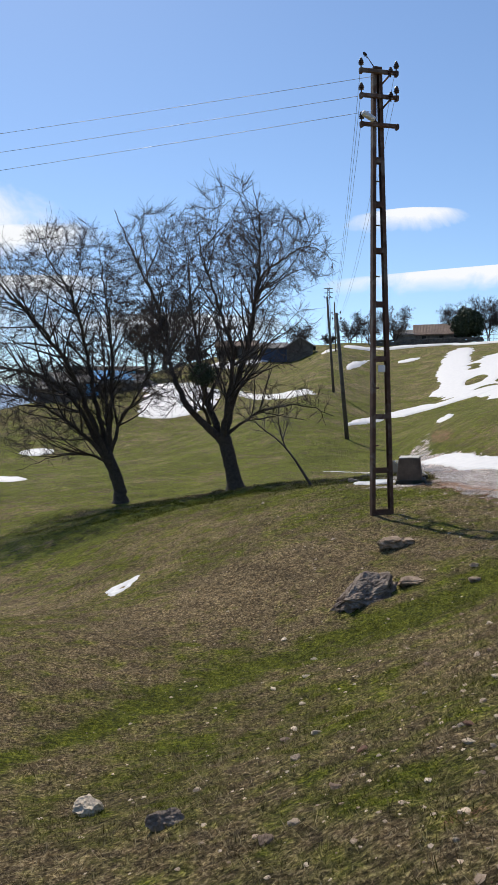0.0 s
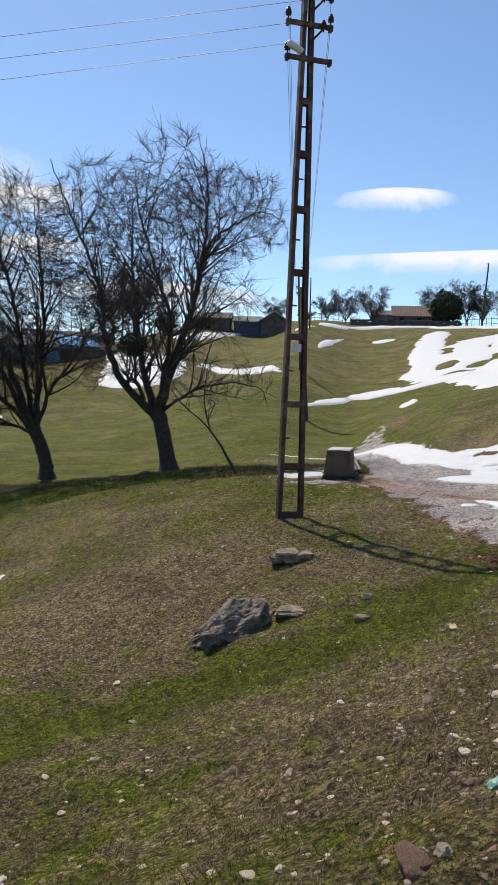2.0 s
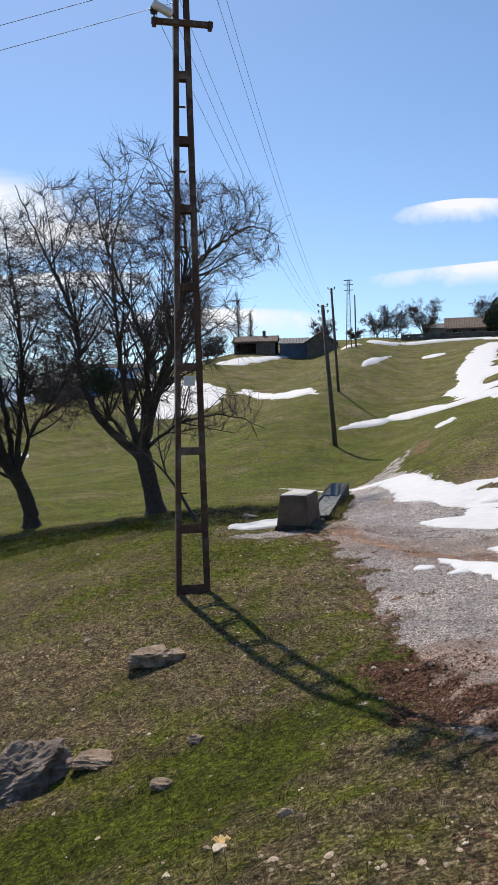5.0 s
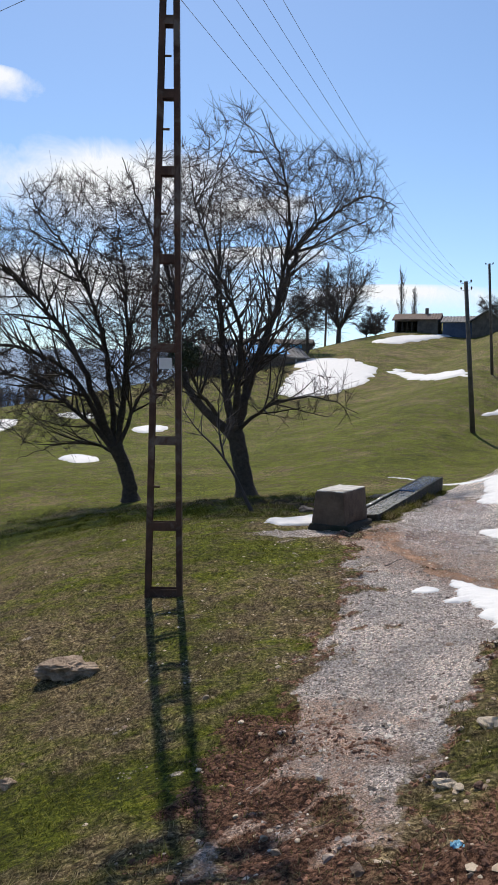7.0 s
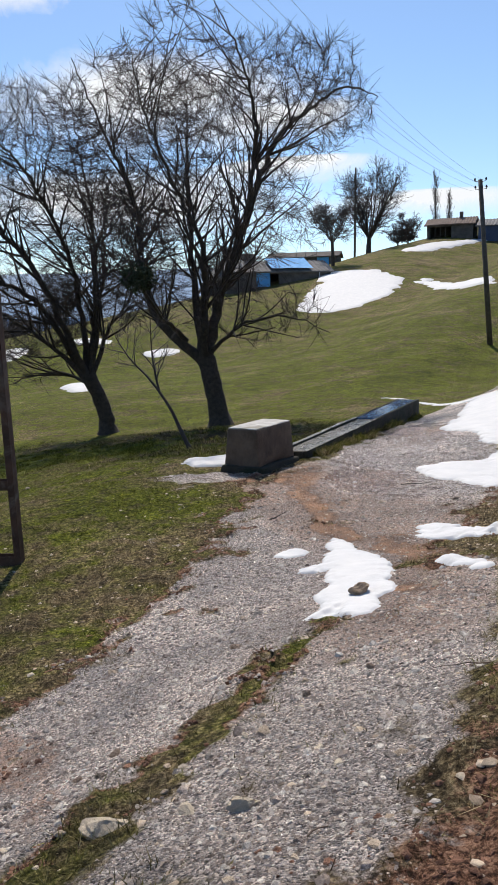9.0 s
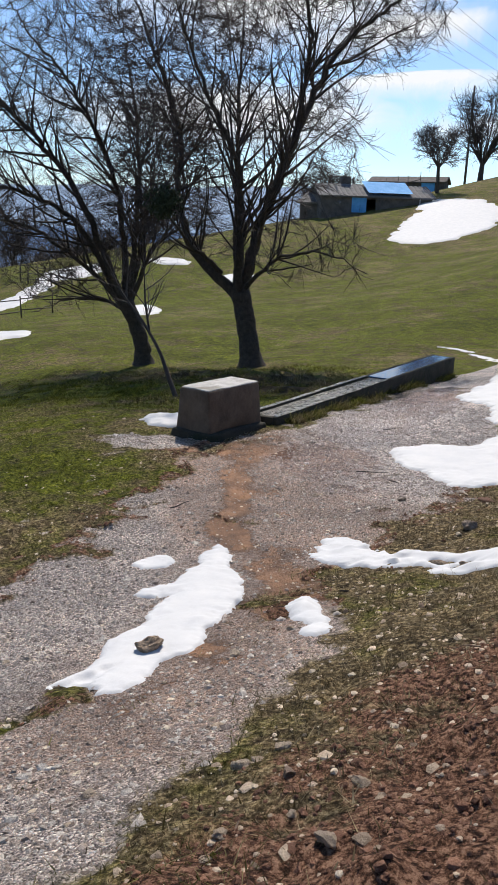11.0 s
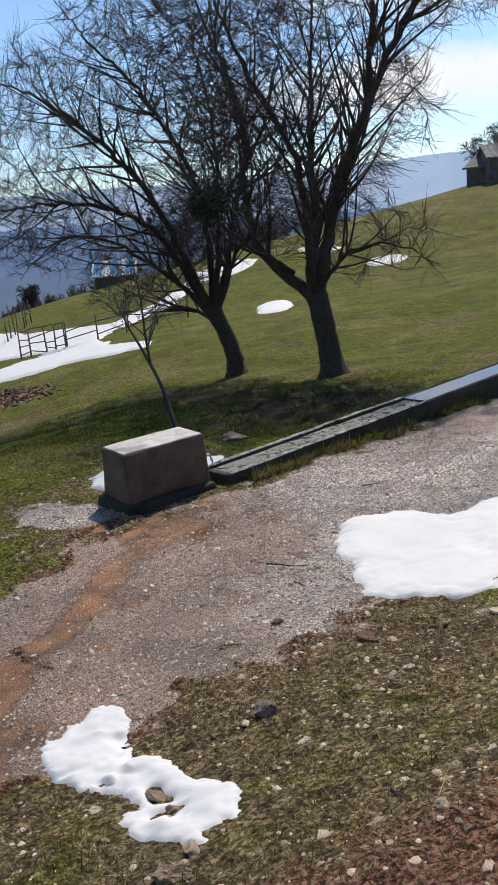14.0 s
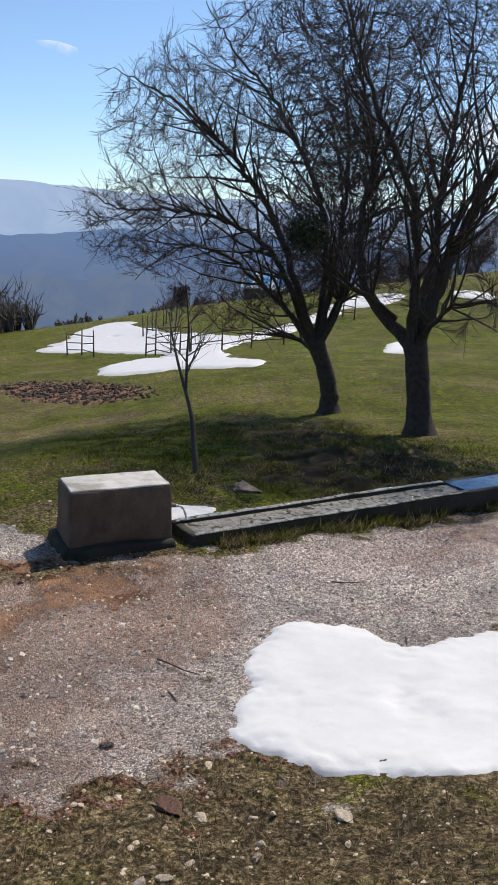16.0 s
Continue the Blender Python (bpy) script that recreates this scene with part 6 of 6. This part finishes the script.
SLOPE_BITS = ((-1.14, -1.31, 0.037), (-1.00, -1.44, 0.018), (-0.71, -1.26, 0.021), (-0.79, -1.10, 0.017), (-0.54, -1.09, 0.031), (-0.71, 0.14, 0.037), (-0.58, 0.15, 0.030), (-1.07, 0.70, 0.022), (-1.11, 1.19, 0.021), (-2.21, 2.30, 0.032), (-2.55, 2.96, 0.038), (-1.88, 1.46, 0.021), (-2.20, 3.17, 0.039), (-2.15, 4.28, 0.036), (-2.61, 5.51, 0.046), (-2.23, 1.27, 0.034), (-2.02, 0.53, 0.041), (-0.29, -0.23, 0.020), (-0.63, 0.47, 0.018), (-0.84, 1.29, 0.021), (-0.92, -0.97, 0.023))
BROWN_BITS = ((4.42, 14.80, 0.079), (6.08, 14.26, 0.059), (-0.07, -0.20, 0.098), (-1.69, -0.74, 0.033), (-0.47, -1.63, 0.036), (-1.08, -0.94, 0.033), (3.63, 5.95, 0.037))
for bits, mat, lab in ((DARK_BITS, M_ROCK, "small dark stone lying on the ground"), (PALE_BITS, M_PALEROCK, "rough cream stone lying on the bank"), (SLOPE_BITS, M_PALEROCK, "flat cream stone lying in the short turf"), (BROWN_BITS, M_REDROCK, "rusty brown stone sunk in the turf")):
    shapes = [rock_mesh("rock", (1.0, 0.74, 0.52), 300 + k, mat, 3) for k in range(5)]
    for i, (x, y, r) in enumerate(bits):
        ob = new("rock", shapes[i % 5])
        ob.matrix_basis = pose(x, y, top(x, y) + r * 0.2, 8 * math.sin(i * 3), 9 * math.cos(i * 5), 137 * i) @ Matrix.Scale(r * 1.05, 4)
        tagged(ob, lab, "rock", "rocks in the turf")

# ---- loose stones, gravel and turf ----
STONES = [[rock_mesh("stone", (1, 0.75, 0.55), 100 + i, m, 3) for i in range(5)] for m in (M_PEBBLE, M_BROWNPEB)]
rng = np.random.RandomState(77)
put = 0
while put < 300:
    x, y = rng.uniform(-4.5, 7.6), rng.uniform(-3.5, 17.5)
    foot = np.interp(y, FOOT_Y, FOOT_X)
    near = math.exp(-abs(x - foot) / 1.1)
    if rng.rand() > near + 0.05:
        continue
    s = min(0.017 * math.exp(rng.normal(0, 0.6)) + 0.008, 0.052)
    ob = new("stone", STONES[int(rng.rand() < 0.3)][rng.randint(5)])
    ob.matrix_basis = pose(x, y, top(x, y) + s * 0.12, rng.uniform(-25, 25), rng.uniform(-25, 25), rng.uniform(0, 360)) @ Matrix.Scale(s, 4)
    tagged(ob, "small pale stone lying on the slope", "stone", "loose stones on the slope")
    put += 1


def scatter(name, label, n, area, size, spread, keep, mat, seed, flat=0.6, fat=False):
    """Many small stones in one mesh."""
    rng = np.random.RandomState(seed)
    g = (1 + 5 ** 0.5) / 2
    if fat:
        base = np.array([(-1, g, 0), (1, g, 0), (-1, -g, 0), (1, -g, 0), (0, -1, g), (0, 1, g), (0, -1, -g), (0, 1, -g), (g, 0, -1), (g, 0, 1), (-g, 0, -1), (-g, 0, 1)]) / 1.9
        tri = np.array([(0, 11, 5), (0, 5, 1), (0, 1, 7), (0, 7, 10), (0, 10, 11), (1, 5, 9), (5, 11, 4), (11, 10, 2), (10, 7, 6), (7, 1, 8), (3, 9, 4), (3, 4, 2), (3, 2, 6), (3, 6, 8), (3, 8, 9), (4, 9, 5), (2, 4, 11), (6, 2, 10), (8, 6, 7), (9, 8, 1)])
    else:
        base = np.array([(1, 0, 0), (-0.8, 0.5, 0), (-0.5, -0.9, 0), (0.3, 0.9, 0.1), (-0.2, 0.1, 0.8), (0.5, -0.4, 0.8)])
        tri = np.array([(0, 3, 5), (3, 4, 5), (3, 1, 4), (1, 2, 4), (2, 5, 4), (2, 0, 5)])
    q = len(base)
    x, y = rng.uniform(area[0], area[1], n * 6), rng.uniform(area[2], area[3], n * 6)
    pick = np.where(rng.rand(n * 6) < keep(x, y))[0][:n]
    x, y = x[pick], y[pick]
    k = len(x)
    z = height(x, y) + lumps(x, y)
    s = np.minimum(size * np.exp(rng.normal(0, spread, k)), size * 2.6)
    a = rng.uniform(0, 6.283, k)
    shape = base[None] * (1 + rng.normal(0, 0.25, (k, q, 3)))
    shape[:, :, 2] *= flat
    rx = shape[:, :, 0] * np.cos(a)[:, None] - shape[:, :, 1] * np.sin(a)[:, None]
    ry = shape[:, :, 0] * np.sin(a)[:, None] + shape[:, :, 1] * np.cos(a)[:, None]
    v = np.stack([rx * s[:, None] + x[:, None], ry * s[:, None] + y[:, None], shape[:, :, 2] * s[:, None] + z[:, None] - 0.1 * s[:, None]], axis=2).reshape(-1, 3)
    f = (tri[None] + (np.arange(k) * q)[:, None, None]).reshape(-1, 3)
    return tagged(new(name, mesh_from(name, v, f, mat, False)), label, "stones", kind="stuff")


def on_track(x, y):
    m = masks(x, y)
    return np.clip(m["gravel"] * 1.4 - 0.35, 0, 1) * (1 - 0.8 * sstep(0.4, 0.6, m["puddle"])) * (1 - 0.5 * m["wet"])


def on_bank(x, y):
    m = masks(x, y)
    return np.clip(np.where(x > np.interp(y, FOOT_Y, FOOT_X) - 1.3, 0.36, 0.09) + 0.9 * np.clip(m["soil"] * 1.6 - 0.35, 0, 1), 0, 1) * (1 - 0.8 * np.clip(m["gravel"], 0, 1)) * np.where((x < 3.4) & (y > 4.4), 0.2, 1)


scatter("gravel", "wet grey gravel of the track", 36000, (-1.5, 5.0, 4.5, 20), 0.0075, 0.6, on_track, M_WETPEB, 5)
scatter("pale_gravel", "pale chips among the gravel", 30000, (-1.5, 5.0, 4.5, 20), 0.0070, 0.6, on_track, M_WETPALE, 6)
scatter("track_stones", "small stones lying loose on the wet track", 1700, (-1.5, 5.0, 4.5, 21), 0.015, 0.45, on_track, M_WETPALE, 15, 0.7, True)
scatter("dark_track_stones", "small dark stones lying loose on the wet track", 1300, (-1.5, 5.0, 4.5, 21), 0.014, 0.45, on_track, M_WETPEB, 16, 0.7, True)
scatter("bank_stones", "small pale stones in the bare bank", 5500, (-4.5, 8.2, -4, 18), 0.0085, 0.75, on_bank, M_PEBBLE, 7, 0.55, True)
scatter("flat_stones", "flat broken pale stones along the bank", 2600, (-4.5, 8.2, -4, 18), 0.0135, 0.55, lambda x, y: on_bank(x, y) * np.exp(-np.abs(x - np.interp(y, FOOT_Y, FOOT_X)) / 1.3), M_PEBBLE, 17, 0.45, True)
scatter("bank_clods", "clods of red-brown earth on the bank", 40000, (-4.5, 8.2, -4, 18), 0.0070, 0.75, lambda x, y: np.clip(masks(x, y)["soil"] * 1.8 - 0.6, 0, 1), M_CLOD, 8, 0.8, True)
scatter("large_clods", "larger lumps of red-brown earth on the bank", 5000, (1.0, 8.2, 4.5, 18), 0.0095, 0.6, lambda x, y: np.clip(masks(x, y)["soil"] * 1.9 - 0.75, 0, 1), M_CLOD, 28, 0.55, True)
scatter("ploughed_clods", "dark clods of churned earth on the meadow", 1600, (-33, -16, 21.5, 27), 0.05, 0.5, lambda x, y: np.clip(masks(x, y)["soil"] * 1.6 - 0.5, 0, 1), M_DARKCLOD, 9, 0.8, True)


def blades(name, label, n, area, tall, keep, mat, seed, lean=0.5, wide=0.006):
    rng = np.random.RandomState(seed)
    x, y = rng.uniform(area[0], area[1], n * 4), rng.uniform(area[2], area[3], n * 4)
    pick = np.where(rng.rand(n * 4) < keep(x, y))[0][:n]
    x, y = x[pick], y[pick]
    k = len(x)
    z = height(x, y) + lumps(x, y)
    a, ln = rng.uniform(0, 6.283, k), tall * np.exp(rng.normal(0, 0.4, k))
    dx, dy = rng.normal(0, lean, k) * ln, rng.normal(0, lean, k) * ln
    w = wide * rng.uniform(0.7, 1.4, k)
    p0 = np.column_stack([x - w * np.cos(a), y - w * np.sin(a), z - 0.005])
    p1 = np.column_stack([x + w * np.cos(a), y + w * np.sin(a), z - 0.005])
    p2 = np.column_stack([x + dx, y + dy, z + ln])
    v = np.stack([p0, p1, p2], axis=1).reshape(-1, 3)
    f = np.arange(3 * k).reshape(-1, 3)
    me = mesh_from(name, v, f, mat, False)
    me.attributes.new("lush", "FLOAT", "POINT").data.foreach_set("value", np.repeat(masks(x, y)["lush"], 3).astype(np.float32))
    return tagged(new(name, me), label, "grass", kind="stuff")


def bare(x, y):
    """0 where snow lies."""
    clear = np.ones(x.shape)
    for q in SNOW:
        if q[1] < 28:
            clear = clear * (ellipse(x, y, *q) * min(q[2], q[3]) < -0.09)
    return clear


def turf(x, y):
    m = masks(x, y)
    ok = (1 - np.clip(m["gravel"] * 1.5 - 0.2, 0, 1)) * (1 - np.clip(m["soil"] * 1.5 - 0.4, 0, 0.92))
    line = np.interp(y, [-6, 1.4, 7, 13, 22], [-1.8, 3.3, 6.5, 7.8, 8.0])
    far = np.clip(np.abs(line - x) - 2.0, 0, 20) + np.clip(y - 14, 0, 20)
    return bare(x, y) * np.clip(ok * (0.35 + 0.65 * (waves(x, y, 0.8, 21) > -0.2)), 0, 1) / (1 + 0.05 * far ** 1.4)


blades("grass", "short green-brown grass of the slope", 330000, (-8, 8.5, -4, 20), 0.019, turf, M_GRASS, 9, 0.9, 0.0035)
blades("dry_grass", "short dead straw in the turf", 90000, (-8, 8.5, -4, 18), 0.03, turf, M_STRAW, 10, 1.3, 0.0022)

blades("tussocks", "rough tussocks of grass under the trees", 36000, (-14, 0.2, 16.5, 27), 0.055, lambda x, y: bare(x, y) * np.clip(1.6 * ellipse(x, y, -5, 22.0, 10, 5.5, -14), 0, 1) * (crumble(x, y, 0.35, 83) > 0.55), M_GRASS, 14, 0.8, 0.007)
blades("trough_grass", "rank green grass along the foot of the trough", 7000, (0.66, 0.92, 17.2, 24.6), 0.085, lambda x, y: np.clip(1.2 - (x - 0.66) / 0.2, 0, 1) * (crumble(x, y, 0.45, 84) > 0.40), M_GRASS, 33, 0.6, 0.006)
blades("grass_tufts", "longer tufts of green and dead grass", 100000, (-8, 8.5, -4, 24), 0.040, lambda x, y: turf(x, y) * (crumble(x, y, 0.13, 81) > 0.70) * (crumble(x, y, 0.9, 82) > 0.35), M_GRASS, 12, 0.7, 0.0032)
scatter("stone_chips", "small cream chips lying on bank and track", 2200, (-0.5, 8.0, 9, 17.5), 0.0085, 0.5, lambda x, y: bare(x, y) * np.clip(0.25 + 0.75 * np.exp(-np.abs(x - 4.6) / 1.5), 0, 1), M_PALEROCK, 19, 0.55, True)
scatter("pale_chips", "cream stone chips lying on bank and track", 1000, (-4.0, 8.0, -3, 17), 0.011, 0.5, lambda x, y: bare(x, y) * np.clip(0.15 + 0.85 * np.exp(-np.abs(x - np.interp(y, FOOT_Y, FOOT_X)) / 1.6), 0, 1), M_PALEROCK, 18, 0.55, True)

# twigs lying on the wet gravel
for i, (x, y, a, ln) in enumerate(((2.6, 15.6, 20, 0.45), (3.1, 15.45, 5, 0.35), (3.3, 17.6, -35, 0.5), (2.0, 17.8, 60, 0.3), (4.2, 11.9, 40, 0.3), (1.6, 13.2, 15, 0.25), (5.9, 13.1, -10, 0.3))):
    t = Tubes()
    p = shoot(np.random.RandomState(i), (0, 0, 0.01), (math.cos(radians(a)), math.sin(radians(a)), 0.02), ln, 0, 0.12, 6)
    t.add(p, np.linspace(0.008, 0.003, 6), 5)
    ob = new("stick", t.mesh("stick", M_BARK))
    ob.matrix_basis = pose(x, y, top(x, y) + 0.01)
    tagged(ob, "thin dark stick lying on the ground", "stick", "fallen sticks")

rng = np.random.RandomState(61)
for i in range(34):
    y = rng.uniform(-1, 14)
    x = np.interp(y, FOOT_Y, FOOT_X) + rng.uniform(-0.5, 1.1)
    a, t = rng.uniform(0, 6.283), Tubes()
    p = shoot(rng, (0, 0, 0.012), (math.cos(a), math.sin(a), 0.08), rng.uniform(0.1, 0.32), -0.02, 0.22, 6)
    t.add(p, np.linspace(0.004, 0.0018, 6), 5)
    ob = new("stick", t.mesh("stick", M_STICK))
    ob.matrix_basis = pose(x, y, top(x, y) + 0.004)
    tagged(ob, "thin bent dry root on the bare bank", "stick", "dry roots on the bank")



def scrap(name, label, cat, x, y, size, turn, mat, seed, curl):
    """A thin crumpled sheet lying on the ground."""
    bm = bmesh.new()
    bmesh.ops.create_grid(bm, x_segments=12, y_segments=8, size=0.5)
    for v in bm.verts:
        edge = 1 - 0.35 * abs(noise.noise(Vector((v.co.x * 4 + seed, v.co.y * 4, 1))))
        z = curl * (abs(noise.noise(Vector((v.co.x * 3, v.co.y * 3, seed)))) + 0.5 * abs(noise.noise(Vector((v.co.x * 8, v.co.y * 8, seed)))))
        v.co = Vector((v.co.x * size[0] * edge, v.co.y * size[1] * edge * (1.1 - abs(v.co.x)), z))
    bmesh.ops.solidify(bm, geom=bm.faces[:], thickness=0.0015)
    ob = new(name, bm_mesh(name, bm, mat, True))
    ob.matrix_basis = pose(x, y, top(x, y) + 0.006, 0, 0, turn)
    return tagged(ob, label, cat)


scrap("plastic_scrap", "crumpled pale green plastic scrap lying on the bank", "litter", 0.40, 0.37, (0.22, 0.09), 25, M_GREENFILM, 3, 0.06)
scrap("plastic_scrap", "small crumpled blue plastic scrap on bare earth", "litter", 3.61, 5.29, (0.06, 0.04), 10, M_BLUEFILM, 7, 0.03)
scrap("dry_leaf", "curled dry yellow leaf lying in green grass", "leaf", 0.87, 4.62, (0.12, 0.08), 35, M_DRYLEAF, 5, 0.06)

# ---- distance ----


def ridge(name, label, radius, az0, az1, profile, foot, mat, seed, rough):
    """A range of hills along an arc; profile: (azimuth, elevation) in degrees."""
    az = np.linspace(az0, az1, 260)
    el = np.interp(az, [p[0] for p in profile], [p[1] for p in profile])
    el = el + rough * (waves(az, 0 * az, 9.0, seed) + 0.5 * waves(az, 0 * az, 2.5, seed + 1))
    v, f = [], []
    for i, (a, e) in enumerate(zip(az, el)):
        x, y = math.sin(radians(a)), math.cos(radians(a))
        for k in range(6):
            r = radius * (0.88 + 0.12 * k / 5)
            s = k / 5
            v.append((7 + x * r, 10 + y * r, foot + (2.5 + radius * math.tan(radians(e)) - foot) * s ** 1.3))
    for i in range(len(az) - 1):
        for k in range(5):
            a = i * 6 + k
            f.append((a, a + 6, a + 7, a + 1))
    ob = new(name, mesh_from(name, v, f, mat))
    return tagged(ob, label, "hills", kind="structure")


# These ridges glow; their blue haze is in the emission colour.
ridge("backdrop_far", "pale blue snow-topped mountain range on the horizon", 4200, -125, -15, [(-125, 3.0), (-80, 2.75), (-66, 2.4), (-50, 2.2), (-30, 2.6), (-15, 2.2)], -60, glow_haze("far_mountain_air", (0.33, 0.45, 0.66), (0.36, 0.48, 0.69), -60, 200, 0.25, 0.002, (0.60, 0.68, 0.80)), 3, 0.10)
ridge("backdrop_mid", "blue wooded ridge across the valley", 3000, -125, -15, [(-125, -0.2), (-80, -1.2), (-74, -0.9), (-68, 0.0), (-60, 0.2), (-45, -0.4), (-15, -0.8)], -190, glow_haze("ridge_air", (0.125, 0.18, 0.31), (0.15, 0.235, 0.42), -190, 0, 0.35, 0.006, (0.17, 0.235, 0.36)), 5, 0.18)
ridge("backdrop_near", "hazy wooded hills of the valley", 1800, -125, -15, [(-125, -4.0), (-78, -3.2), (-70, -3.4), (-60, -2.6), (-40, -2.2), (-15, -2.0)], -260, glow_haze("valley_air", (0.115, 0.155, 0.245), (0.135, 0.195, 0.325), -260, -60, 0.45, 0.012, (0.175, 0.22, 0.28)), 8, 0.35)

M_CLOUD = cloud_material()


def cloud(label, az, el, wide, tall, tilt=0.0, dense=1.5):
    """A thin drift of cloud, sizes in degrees as seen from the hill."""
    r, v, f, puff = 3600, [], [], []
    nx, ny = 40, 14
    for j in range(ny):
        for i in range(nx):
            u, w = i / (nx - 1) * 2 - 1, j / (ny - 1) * 2 - 1
            a, e = radians(az + u * wide), radians(el + w * tall + u * tilt)
            v.append((7 + r * math.sin(a) * math.cos(e), 10 + r * math.cos(a) * math.cos(e), r * math.sin(e) + 60 * math.cos(u * 1.5) * math.cos(w * 1.5)))
            puff.append(max(0.0, 1 - math.sqrt(u * u + w * w)) * dense - 0.1)
    for j in range(ny - 1):
        for i in range(nx - 1):
            a = j * nx + i
            f.append((a, a + 1, a + nx + 1, a + nx))
    me = mesh_from("cloud", v, f, M_CLOUD)
    me.attributes.new("puff", "FLOAT", "POINT").data.foreach_set("value", np.array(puff, np.float32))
    ob = new("cloud", me)
    ob.visible_shadow = False
    return tagged(ob, label, "cloud", "clouds", "stuff")


cloud("small flat white cloud", 4.9, 12.9, 5.2, 0.9)
cloud("long thin white cloud bank", 11.5, 8.8, 17, 0.85, 0.15)
cloud("white cloud bank behind the trees", -31, 13.0, 15, 3.8)
cloud("high wisp of white cloud", -40, 18.9, 4.2, 1.3)
cloud("broad white cloud above the hut", -22.5, 11.6, 8.0, 1.5, 0.7)
cloud("thin white cloud streak", -22, 8.6, 9.0, 1.1, 0.4)
cloud("pale low cloud behind the trees", -34, 6.5, 16, 2.8)
cloud("pale low cloud near the crest", -12, 6.0, 10, 1.3)
cloud("faint high wisp of cloud", -71.5, 10.2, 3.2, 0.3, 0.0, 0.55)
